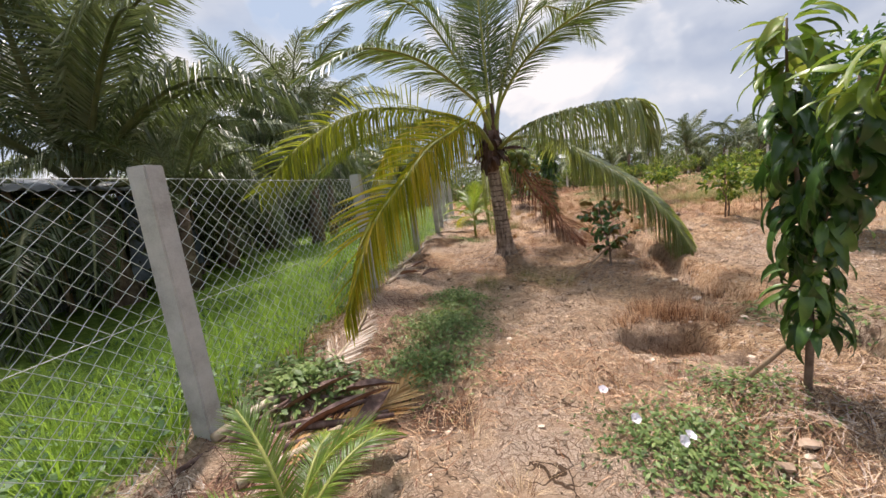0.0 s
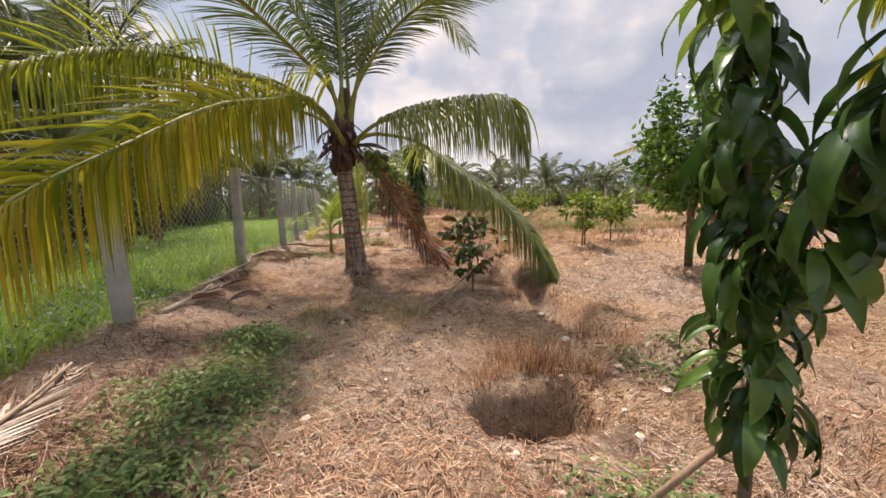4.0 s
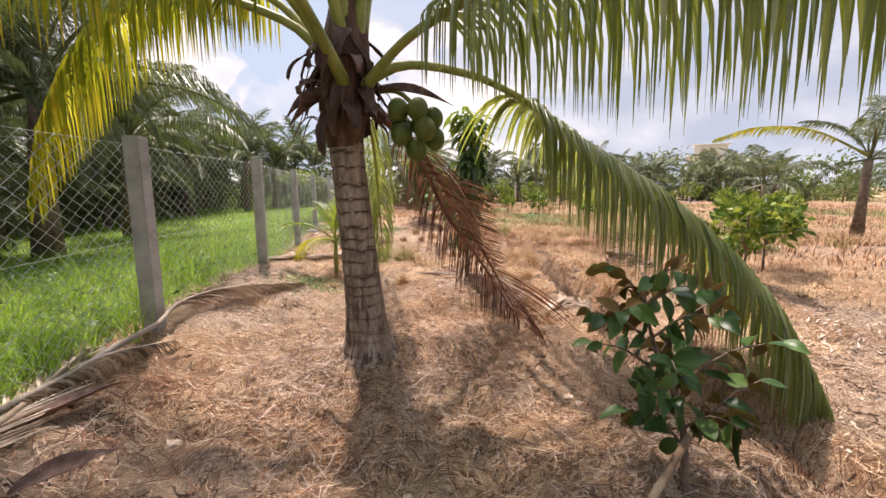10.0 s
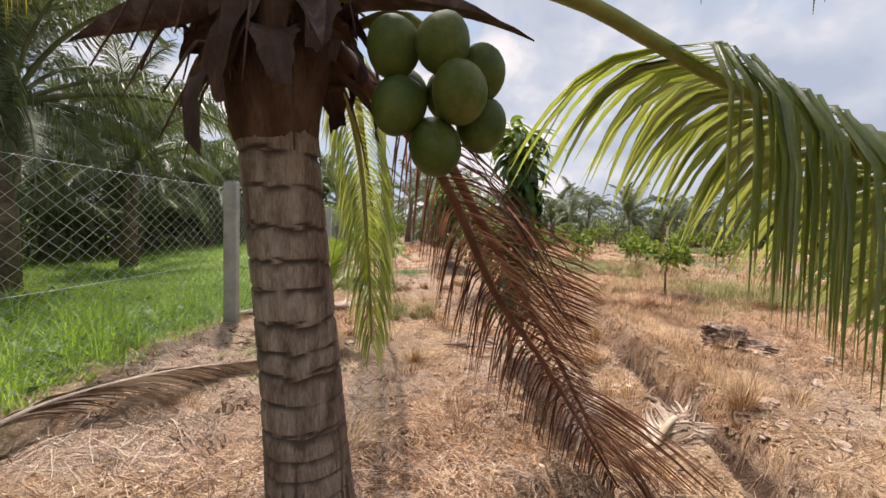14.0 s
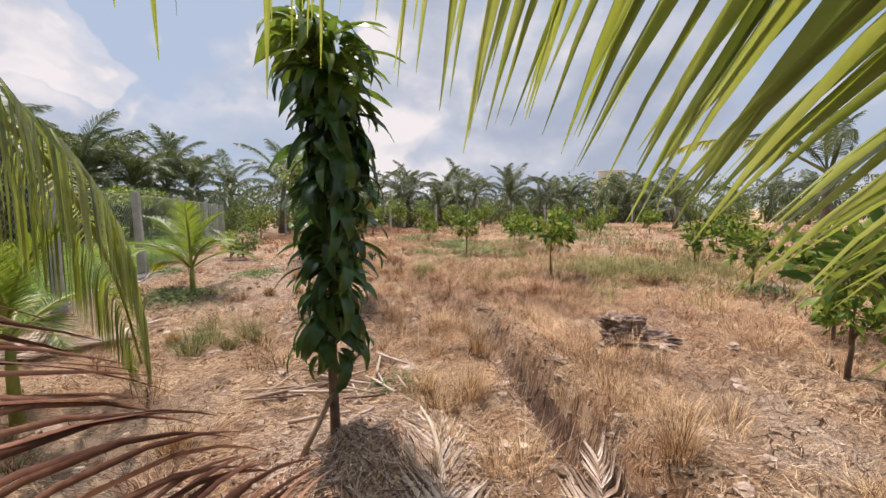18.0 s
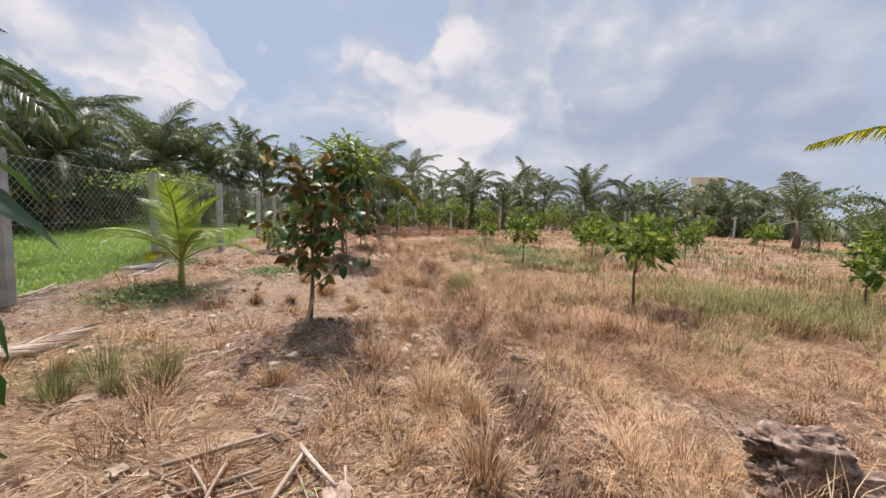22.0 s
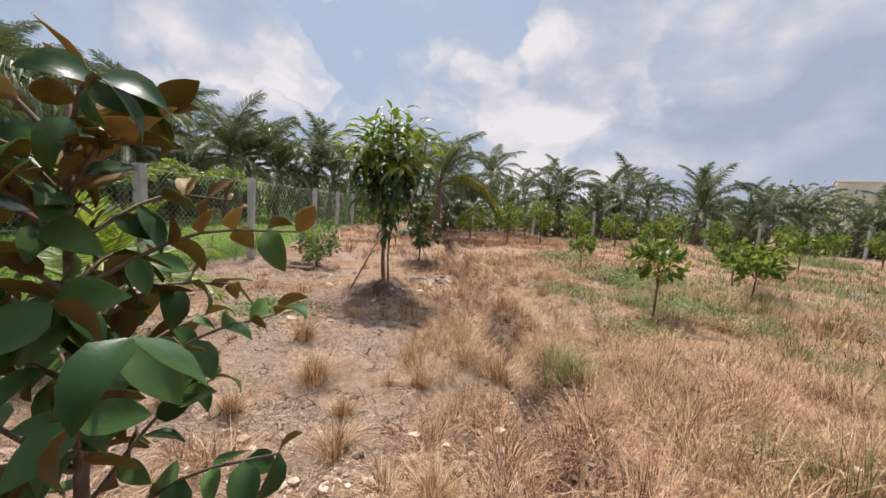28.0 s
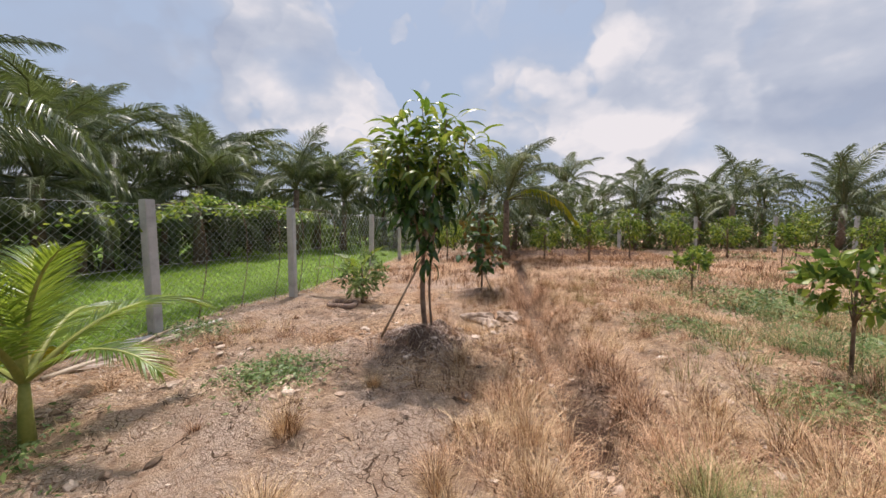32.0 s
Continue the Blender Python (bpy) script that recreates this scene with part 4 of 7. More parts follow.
def mango_column(x, y, label, stems, seed, stake=None, leaf_scale=1.0, sag=(-1.5, 0.0)):
    """A young mango tree kept as a narrow column: leaves in close whorls along every stem."""
    rng = random.Random(seed)
    z0 = H(x, y)
    root = thing("mango_tree", x, y, z0, label, "mango tree", "young mango trees")
    for controls, r0, low, tiers, per, young in stems:
        pts, total = spline([(a, b, c) for a, b, c in controls], 16)
        put("stem", tube(pts, [r0 * (1 - 0.75 * t) for t in np.linspace(0, 1, 16)], 8, True, M_BARK, "stem", 0.08, seed), root)
        for k in range(tiers):
            t = low + (1 - low) * k / (tiers - 1)
            f = t * 15
            i = min(int(f), 14)
            p = Vector(pts[i]).lerp(Vector(pts[i + 1]), f - i)
            top = k >= tiers - young
            whorl(root, rng, p, per if not top else per + 2, 0.09, MANGO_YOUNG if top else MANGO_LEAVES, 0.08, (-0.8, 0.45) if top else sag, leaf_scale)
    if stake:
        a, b = stake
        put("stake", tube([(a[0] - x, a[1] - y, H(a[0], a[1]) - z0 - 0.04), (b[0] - x, b[1] - y, b[2] - z0)], [0.016, 0.014], 7, True, M_STAKE, "stake", 0.1), root, label="leaning wooden stake")
    join_leaves(root)
    return root


mango_column(2.49, 1.58, "young mango tree with long drooping green leaves and two stems",
             [([(0, 0, -0.05), (0.0, 0.0, 0.5), (-0.05, 0.02, 1.1), (-0.12, 0.04, 1.8), (-0.14, 0.03, 2.16)], 0.022, 0.22, 25, 10, 5),
              ([(-0.03, 0.0, 0.75), (-0.1, -0.2, 1.15), (-0.2, -0.45, 1.55), (-0.25, -0.59, 1.82)], 0.014, 0.2, 16, 9, 4)], 3,
             ((2.22, 1.8), (2.46, 1.6, 0.42)), 0.98, (-1.7, 0.0))
mango_column(2.94, 9.2, "narrow young mango tree with dense hanging dark leaves",
             [([(0, 0, -0.05), (0.0, 0.0, 0.6), (0.03, -0.02, 1.4), (0.05, -0.02, 2.24)], 0.03, 0.25, 27, 11, 6),
              ([(0.02, 0.0, 1.3), (0.05, -0.06, 1.7), (-0.12, -0.02, 2.3)], 0.012, 0.1, 12, 9, 4)], 5,
             ((2.7, 9.05), (2.93, 9.19, 0.4)), 1.12, (-1.0, 0.25))


def star_apple(x, y, tall, seed, label, branches, per_branch, leaf_scale=1.0, stake=None, low=0.3, spread=1.0, lean=(0.0, 0.0), young=0.0):
    """A sapling with oval leaves, glossy green above and bronze below."""
    rng = random.Random(seed)
    z0 = H(x, y)
    root = thing("star_apple_sapling", x, y, z0, label, "sapling", "star apple saplings")
    pts, _ = spline([(0, 0, -0.05), (0.02 + lean[0] * 0.2, 0.01 + lean[1] * 0.2, tall * 0.35), (-0.01 + lean[0] * 0.6, 0.03 + lean[1] * 0.6, tall * 0.7), (0.03 + lean[0], lean[1], tall)], 14)
    put("stem", tube(pts, [0.017 * tall ** 0.5 * (1 - 0.75 * t) + 0.002 for t in np.linspace(0, 1, 14)], 7, True, M_BARK, "stem", 0.1, seed), root)
    for b in range(branches):
        t = low + (0.97 - low) * b / max(1, branches - 1)
        i = int(t * 13)
        p = Vector(pts[i])
        a = b * 2.4 + rng.uniform(-0.4, 0.4)
        reach = (0.42 - 0.16 * t) * tall * rng.uniform(0.4, 1.25) * 0.75 * spread
        d = Vector((math.cos(a), math.sin(a), rng.uniform(0.3, 0.9)))
        tip = p + d * reach + Vector((0, 0, -0.08 * reach))
        mid = p + d * reach * 0.5 + Vector((0, 0, 0.05))
        bp, _ = spline([p, mid, tip], 8)
        put("branch", tube(bp, [0.006 * (1 - 0.7 * q) + 0.0015 for q in np.linspace(0, 1, 8)], 5, True, M_BARK, "branch"), root)
        for k in range(per_branch):
            u = 0.2 + 0.8 * k / (per_branch - 1)
            q = Vector(bp[min(7, int(u * 7.99))])
            sd = 1 if k % 2 else -1
            out = d.cross(Vector((0, 0, 1))).normalized() * sd
            ld = out * rng.uniform(0.5, 1.0) + d * rng.uniform(0.1, 0.7) + Vector((0, 0, rng.uniform(-1.3, 0.35)))
            new_leaf = t > 0.72 and rng.random() < young * (0.4 + u)
            if new_leaf:
                ld.z = abs(ld.z) + 0.4
            leaf_part(root, "leaf", rng.choice(APPLE_YOUNG if new_leaf else APPLE_LEAVES), leaf_pose(q, ld, rng.uniform(-75, 75), leaf_scale * rng.uniform(0.65, 1.15)))
    if stake:
        a, b = stake
        put("stake", tube([(a[0] - x, a[1] - y, H(a[0], a[1]) - z0 - 0.03), (b[0] - x, b[1] - y, b[2] - z0)], [0.018, 0.016], 7, True, M_STAKE, "stake", 0.1), root, label="leaning wooden stake")
    join_leaves(root)
    return root


star_apple(2.8, 5.24, 0.95, 11, "small star apple sapling with dark leaves, tied to a leaning stake", 16, 11, 0.84, ((2.05, 4.95), (2.78, 5.24, 0.36)), 0.25, 1.6, (0.0, 0.42), 0.3)
star_apple(3.47, 12.32, 1.5, 12, "star apple sapling with bronze-backed green leaves on a straw mound", 32, 12, 0.84, ((3.42, 11.95), (3.5, 12.3, 0.5)), 0.3, 1.3, (0.0, 0.0), 0.34)
star_apple(4.3, 21.2, 1.6, 13, "bushy star apple sapling with dark leaves on a soil mound", 22, 11, 1.15, ((4.6, 20.9), (4.32, 21.2, 0.6)), 0.25)


# ---- main coconut palm ----
def coconut_trunk(tall, r0, r1, seed, rings=None, flare=0.30, lean=(-0.15, -0.13)):
    rng = np.random.default_rng(seed)
    rings = rings or int(tall / 0.007)
    sides = 30
    edges = [0.0]
    while edges[-1] < tall:
        edges.append(edges[-1] + rng.uniform(0.07, 0.125))
    edges = np.array(edges)
    verts, scar = [], []
    jag = rng.random((len(edges) + 1, sides))
    jag = (jag + np.roll(jag, 1, 1) + np.roll(jag, -1, 1)) / 3
    for i in range(rings + 1):
        z = tall * i / rings
        t = z / tall
        rad = r0 + (r1 - r0) * t + flare * math.exp(-z / 0.16) * 0.45 + 0.04 * math.exp(-z / 0.5)
        for k in range(sides):
            a = 2 * math.pi * k / sides
            b = int(np.searchsorted(edges, z + 0.05 * (jag[min(int(np.searchsorted(edges, z)), len(edges) - 1), k] - 0.5)))
            d = abs(z - edges[min(b, len(edges) - 1)])
            wd = 0.005 + 0.11 * max(0.0, jag[min(b, len(edges)), k] - 0.32)
            dep = min(1.0, max(0.0, 1.5 - 1.5 * d / wd))
            rr = rad * (1 + 0.015 * (jag[0, k] - 0.5) * 4 * math.exp(-z / 0.3)) - 0.009 * dep
            verts.append((rr * math.cos(a) + lean[0] * (z / tall) ** 1.3, rr * math.sin(a) + lean[1] * (z / tall) ** 1.3, z - 0.1))
            scar.append(min(1.0, dep))
    grid = np.array(verts).reshape(1, rings + 1, sides, 3)
    grid = np.concatenate([grid, grid[:, :, :1]], 2)
    me = strip_mesh("trunk", grid, M_TRUNK)
    sc = np.array(scar).reshape(rings + 1, sides) * (0.3 + 0.7 * np.clip(np.linspace(0, tall, rings + 1)[:, None] / 0.8 - 0.2, 0, 1))
    sc = np.concatenate([sc, sc[:, :1]], 1)
    at = me.attributes.new("scar", "FLOAT", "POINT")
    at.data.foreach_set("value", sc.reshape(-1).astype(np.float32))
    old = np.clip((0.95 - grid[0, :, :, 2]) / 0.5, 0, 1)
    at = me.attributes.new("old_bark", "FLOAT", "POINT")
    at.data.foreach_set("value", old.reshape(-1).astype(np.float32))
    return me


def strap_mesh(rng, length, width, curl, mat, name):
    """A torn strip of leaf sheath hanging from its upper end, ragged at the foot."""
    rows = 9
    grid = np.zeros((1, rows, 4, 3))
    for k in range(rows):
        t = k / (rows - 1)
        w = width * (1 - 0.6 * t ** 1.5) * rng.uniform(0.8, 1.15)
        for c in range(4):
            s = c / 3 - 0.5
            grid[0, k, c] = (s * w, curl * math.sin(t * 2.2) + 0.35 * abs(s) * w + rng.uniform(-0.008, 0.008), -length * t + rng.uniform(-0.02, 0.02) * (t > 0.8))
    me = strip_mesh(name, grid, mat)
    return me


PX, PY = 1.45, 7.05
PZ = H(PX, PY)


def main_palm():
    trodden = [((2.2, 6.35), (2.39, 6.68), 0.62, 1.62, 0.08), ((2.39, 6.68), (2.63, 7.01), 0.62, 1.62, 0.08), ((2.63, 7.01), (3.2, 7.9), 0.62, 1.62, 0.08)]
    root = thing("coconut_palm", PX, PY, PZ, "coconut palm with ringed grey trunk, drooping fronds and green nuts", "palm")
    put("trunk", coconut_trunk(2.05, 0.142, 0.118, 2), root)
    rng = random.Random(21)
    zc = -PZ

    def F(name, az, rz, leaf, stalk, seed, twist=0.0, **kw):
        return frond(root, name, [(a, b, c + zc) for a, b, c in arc(az, rz, -0.06, -0.09, twist)], leaf, stalk, seed, **kw)

    green = dict(pairs=170, length=0.9, width=0.02, hang=0.36, open_deg=58)
    hanging = dict(pairs=150, length=1.0, width=0.025, hang=1.5, open_deg=66, lift=0.05)
    F("frond", 219, [(0.06, 2.15), (0.5, 2.62), (1.3, 2.8), (2.15, 2.86), (2.9, 2.74), (3.75, 2.29), (4.25, 1.8)], M_FROND_OLIVE, M_RACHIS, 1, **{**hanging, "hang": 1.35, "up_part": 0.15, "length": 0.95, "pairs": 190, "width": 0.024})
    F("frond", 249, [(0.06, 2.1), (0.8, 2.45), (1.6, 2.48), (2.3, 2.28), (3.1, 2.05), (3.9, 1.67), (4.66, 1.25), (5.1, 0.7)], M_FROND_YEL, M_RACHIS, 2, label="yellowing bent frond with torn tip", **{**hanging, "up_part": 0.18, "length": 0.82, "pairs": 250, "width": 0.022, "root_len": 0.85, "open_deg": 38})
    F("frond", 244, [(0.06, 2.3), (0.45, 2.85), (1.6, 3.1), (2.7, 3.2), (3.8, 3.05), (4.6, 2.65)], M_FROND, M_RACHIS, 3, **{**green, "length": 0.9, "pairs": 170})
    F("frond", 305, [(0.06, 2.1), (0.6, 2.36), (1.4, 2.46), (2.1, 2.46), (2.72, 2.4), (2.84, 2.32), (3.0, 1.9)], M_FROND_DRY, M_RACHIS, 4, label="grey-green frond snapped near its tip", **{**hanging, "length": 1.2, "pairs": 165, "width": 0.025, "hang": 1.05, "first": 0.24})
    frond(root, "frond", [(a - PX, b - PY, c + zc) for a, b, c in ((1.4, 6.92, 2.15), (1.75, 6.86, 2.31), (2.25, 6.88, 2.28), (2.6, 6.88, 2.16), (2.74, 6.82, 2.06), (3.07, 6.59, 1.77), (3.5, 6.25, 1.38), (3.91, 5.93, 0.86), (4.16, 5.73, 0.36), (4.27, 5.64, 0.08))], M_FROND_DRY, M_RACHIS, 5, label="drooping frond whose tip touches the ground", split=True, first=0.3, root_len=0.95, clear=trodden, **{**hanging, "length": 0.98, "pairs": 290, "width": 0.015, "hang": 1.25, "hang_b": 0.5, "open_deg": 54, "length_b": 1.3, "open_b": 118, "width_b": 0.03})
    F("frond", 303, [(0.05, 2.3), (0.26, 2.9), (1.1, 3.5), (2.2, 3.72), (3.1, 3.62), (3.8, 3.2)], M_FROND, M_RACHIS, 6, **green)
    F("frond", 87, [(0.06, 2.1), (0.8, 2.45), (1.6, 2.34), (2.4, 1.95), (2.85, 1.78), (3.3, 1.44), (3.75, 0.85), (4.05, 0.15)], M_FROND_DRY, M_RACHIS, 7, label="drooping frond bent towards the ground", **hanging)
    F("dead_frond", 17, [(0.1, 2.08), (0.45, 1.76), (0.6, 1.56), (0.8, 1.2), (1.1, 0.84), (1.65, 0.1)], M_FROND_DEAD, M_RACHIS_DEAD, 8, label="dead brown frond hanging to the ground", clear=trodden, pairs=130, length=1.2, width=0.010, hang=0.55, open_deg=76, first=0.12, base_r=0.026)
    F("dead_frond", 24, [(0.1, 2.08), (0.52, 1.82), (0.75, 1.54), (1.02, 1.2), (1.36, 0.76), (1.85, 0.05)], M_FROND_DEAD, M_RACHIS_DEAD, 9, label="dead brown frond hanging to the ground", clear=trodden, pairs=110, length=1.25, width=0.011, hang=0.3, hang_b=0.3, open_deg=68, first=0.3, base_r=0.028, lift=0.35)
    F("frond", 72, [(0.08, 2.05), (0.35, 2.02), (0.55, 1.75), (0.68, 1.25), (0.75, 0.85)], M_FROND_DRY, M_RACHIS, 10, pairs=60, length=0.5, width=0.013, hang=0.75, open_deg=50, first=0.1, base_r=0.016)
    upright = [(30, 1.5), (160, 1.2), (100, 0.75), (60, 0.5), (250, 0.25), (195, 1.5), (340, 1.3)]
    for i, (az, reach) in enumerate(upright):
        tall = 5.9 - 0.8 * reach
        F("frond", az, [(0.05, 2.3), (0.14, 2.8), (0.3 * reach, 3.6), (0.8 * reach, tall), (1.35 * reach, tall + 0.15), (2.0 * reach, tall - 0.35)], M_FROND, M_RACHIS, 20 + i, **{**green, "pairs": 115, "length": 0.95, "hang": 0.32, "first": 0.2, "width": 0.021})
    for i, (az, r, z) in enumerate(((178, 2.9, 2.5),)):
        F("frond", az, [(0.06, 2.2), (0.5, 2.6), (r * 0.6, z + 0.3), (r, z), (r * 1.35, z - 0.8)], M_FROND, M_RACHIS, 40 + i, **green)
    F("frond", 157, [(0.06, 2.2), (0.6, 2.8), (1.4, 2.95), (2.1, 2.65), (2.7, 2.0), (3.0, 1.4)], M_FROND_YEL, M_RACHIS, 45, label="yellowing frond hanging towards the fence", **{**hanging, "length": 0.85})
    # leaf bases and fibre round the neck
    for k in range(40):
        az = k * 137.5
        z = 1.96 + 0.014 * k
        w = rng.uniform(0.06, 0.15)
        ln = rng.uniform(0.16, 0.36)
        me = strap_mesh(rng, ln, w, rng.uniform(0.05, 0.16), M_SHEATH if k % 3 else M_FIBRE, "sheath")
        put("leaf_sheath", me, root, pose(-0.125, -0.115, z + zc, 0, 0, az) @ pose(0, 0.125, 0.02, rng.uniform(2, 34), rng.uniform(-18, 18), 0))
    neck = [(-0.125, -0.11, 1.74 + zc), (-0.13, -0.115, 1.9 + zc), (-0.12, -0.11, 2.08 + zc), (-0.09, -0.1, 2.45 + zc), (-0.06, -0.09, 3.0 + zc)]
    put("crown_base", tube(neck, [0.122, 0.15, 0.18, 0.16, 0.06], 16, True, M_FIBRE, "crown_base", 0.12, 4), root, label="brown fibre round the crown base")
    for k in range(26):
        a = rng.uniform(0, 6.283)
        p0 = Vector((0.15 * math.cos(a) - 0.12, 0.15 * math.sin(a) - 0.11, rng.uniform(1.9, 2.25) + zc))
        d = Vector((math.cos(a), math.sin(a), 0))
        e = rng.uniform(0.12, 0.4)
        row = [p0, p0 + d * e * 0.5 + Vector((0, 0, 0.05)), p0 + d * e + Vector((0, 0, -rng.uniform(0.05, 0.3)))]
        pts, _ = spline(row, 8)
        put("dry_flower_stalk", tube(pts, [0.006 * (1 - 0.8 * t) + 0.001 for t in np.linspace(0, 1, 8)], 4, True, M_FIBRE, "stalk"), root)
    for az, e, drop in ((-28, 0.62, 0.1), (150, 0.45, 0.25), (215, 0.4, 0.3), (-75, 0.35, 0.28)):
        a = radians(az)
        d = Vector((math.cos(a), math.sin(a), 0))
        p0 = d * 0.13 + Vector((0, 0, 2.13 + zc))
        me = blade_mesh("spathe", (e * e + drop * drop) ** 0.5, 0.085, [M_SHEATH], 0.35, 0.9, 10, 0.08, 1.2)
        put("spathe", me, root, leaf_pose(p0 + Vector((-0.06, -0.09, 0)), d * e + Vector((0, 0, -drop * 0.7)), rng.uniform(-60, 60)), label="dry pointed flower sheath")
    # nuts
    nut = bmesh.new()
    bmesh.ops.create_icosphere(nut, subdivisions=3, radius=0.073)
    for v in nut.verts:
        a = math.atan2(v.co.y, v.co.x)
        v.co.x *= 1 + 0.04 * math.cos(3 * a)
        v.co.y *= 1 + 0.04 * math.cos(3 * a)
        v.co.z *= 1.18 if v.co.z < 0 else 1.1
    nm = bpy.data.meshes.new("coconut")
    nut.to_mesh(nm)
    nut.free()
    nm.materials.append(M_COCO)
    nm.polygons.foreach_set("use_smooth", [True] * len(nm.polygons))
    cx, cy, cz = 1.80 - PX, 6.72 - PY, 1.885 + zc
    for dx, dy, dz in ((-0.12, -0.02, 0.09), (0.01, -0.07, 0.09), (0.12, -0.02, 0.04), (-0.1, -0.04, -0.07), (0.05, -0.1, -0.04), (0.14, 0.01, -0.09), (0.0, -0.03, -0.17), (0.06, 0.1, 0.02), (-0.08, 0.1, 0.0)):
        put("coconut", nm, root, pose(cx + dx, cy + dy, cz + dz, rng.uniform(-30, 30), rng.uniform(-30, 30), rng.uniform(0, 360)), "green coconut")
    pts, _ = spline([(0.1, -0.06, 2.15 + zc), (cx * 0.7, cy * 0.7, 2.12 + zc), (cx, cy, cz + 0.1), (cx + 0.02, cy, cz - 0.1)], 10)
    put("nut_stalk", tube(pts, [0.018] * 10, 6, True, M_RACHIS, "nut_stalk"), root)


main_palm()


# ---- young and distant palms ----
def frond_pair_meshes(seed, controls, pairs, length, width, hang, leaf, stalk, segs=3, cols=2, base=0.03, **kw):
    rng = np.random.default_rng(seed)
    pts, _ = spline(controls, 14 if segs < 4 else 24)
    n = len(pts)
    rad = np.array([base * (1 - 0.85 * t) + 0.004 for t in np.linspace(0, 1, n)])
    lf = strip_mesh("frond", leaflet_grid(rng, pts, pairs=pairs, length=length, width=width, hang=hang, segs=segs, cols=cols, **kw), leaf)
    ring = np.array([(0, math.cos(a), math.sin(a)) for a in np.linspace(0, 2 * math.pi, 6)])
    rod = pts[:, None, :] + rad[:, None, None] * ring[None]
    st = strip_mesh("stalk", rod[None], stalk)
    bm = bmesh.new()
    bm.from_mesh(lf)
    first_face = len(bm.faces)
    bm.from_mesh(st)
    bm.faces.ensure_lookup_table()
    for f in bm.faces[first_face:]:
        f.material_index = 1
    bm.to_mesh(lf)
    bm.free()
    lf.materials.append(stalk)
    return lf


def bowed(length, rise, bend, n=8):
    """A frond that leaves the crown at an angle and bows over by a number of degrees along its length."""
    p, out = [0.0, 0.0], []
    for k in range(n):
        out.append((p[0], 0, p[1]))
        a = radians(rise - bend * ((k + 0.5) / (n - 1)) ** 1.5)
        p = [p[0] + length / (n - 1) * math.cos(a), p[1] + length / (n - 1) * math.sin(a)]
    return out


SHAPES = ((2.9, 80, 66, 0.55), (3.2, 54, 104, 0.85), (2.9, 4, 80, 1.2))
NEAR_F = [frond_pair_meshes(60 + i, bowed(r, a, b), 60, 0.5, 0.022, h, m, M_RACHIS, 4, 3) for i, (r, a, b, h, m) in enumerate(((1.45, 74, 55, 0.2, M_FROND_YOUNG), (1.5, 45, 80, 0.3, M_FROND_YOUNG), (1.2, 15, 70, 0.5, M_FROND_YEL)))]
FAR_F = [frond_pair_meshes(70 + i, bowed(r, a, b), 92, 0.88, 0.027, h, M_FAR_FROND, M_RACHIS_FAR, 2, 2, 0.04) for i, (r, a, b, h) in enumerate(SHAPES)]
FARTHER_F = [frond_pair_meshes(75 + i, bowed(r, a, b), 54, 0.86, 0.045, h, M_FAR_FROND, M_RACHIS_FAR, 2, 2, 0.045) for i, (r, a, b, h) in enumerate(SHAPES)]


def small_palm(x, y, tall, fronds, seed, label, scale=1.0):
    rng = random.Random(seed)
    root = thing("young_palm", x, y, H(x, y), label, "palm", "young coconut palms")
    put("trunk", tube([(0, 0, -0.05), (0, 0, tall * 0.5), (0.01, 0, tall)], [0.06 * scale, 0.045 * scale, 0.03 * scale], 10, True, M_RACHIS, "trunk"), root)
    for k in range(fronds):
        lf = NEAR_F[0 if k < fronds * 0.3 else (2 if k == fronds - 1 else 1)]
        tilt = rng.uniform(-14, 10)
        m = pose(0, 0, tall * 0.9) @ pose(0, 0, 0, 0, 0, k * 137.5 + rng.uniform(-20, 20)) @ pose(0, 0, 0, 0, tilt * 0.75, 0) @ Matrix.Scale(scale * rng.uniform(0.75, 1.05), 4)
        put("frond", lf, root, m)
    return root


small_palm(1.06, 10.43, 0.62, 8, 31, "young coconut palm with green and yellowing fronds beside the fence", 0.72)
small_palm(1.4, 15.05, 0.5, 10, 32, "young coconut palm with bright green fronds near the fence", 0.92)
small_palm(-0.42, 0.82, 0.05, 8, 33, "coconut seedling with green fronds on the bank", 0.46)
small_palm(1.6, 20.9, 0.35, 7, 34, "young coconut palm behind a bush", 0.7)


def big_palm(x, y, crown, seed, label, count=20, scale=1.0, lean=0.0, name="coconut_palm"):
    rng = random.Random(seed)
    pool = FARTHER_F if y > 33.5 or x > 12 else FAR_F
    root = thing(name, x, y, H(x, y) - 0.05, label, "palm", "coconut palms beyond the fence")
    put("trunk", tube([(0, 0, 0), (lean * 0.3, 0, crown * 0.5), (lean, 0, crown)], [0.2 * scale, 0.14 * scale, 0.12 * scale], 9, True, M_BARK, "trunk", 0.1, seed), root)
    for k in range(count):
        u = k / (count - 1)
        lf = pool[0 if u < 0.36 else (1 if u < 0.7 else 2)]
        m = pose(lean, 0, crown) @ pose(0, 0, 0, 0, 0, k * 137.5 + rng.uniform(-25, 25)) @ pose(0, 0, 0, rng.uniform(-15, 15), rng.uniform(-20, 18), 0) @ Matrix.Scale(scale * rng.uniform(0.68, 1.15), 4)
        put("frond", lf, root, m)
    return root


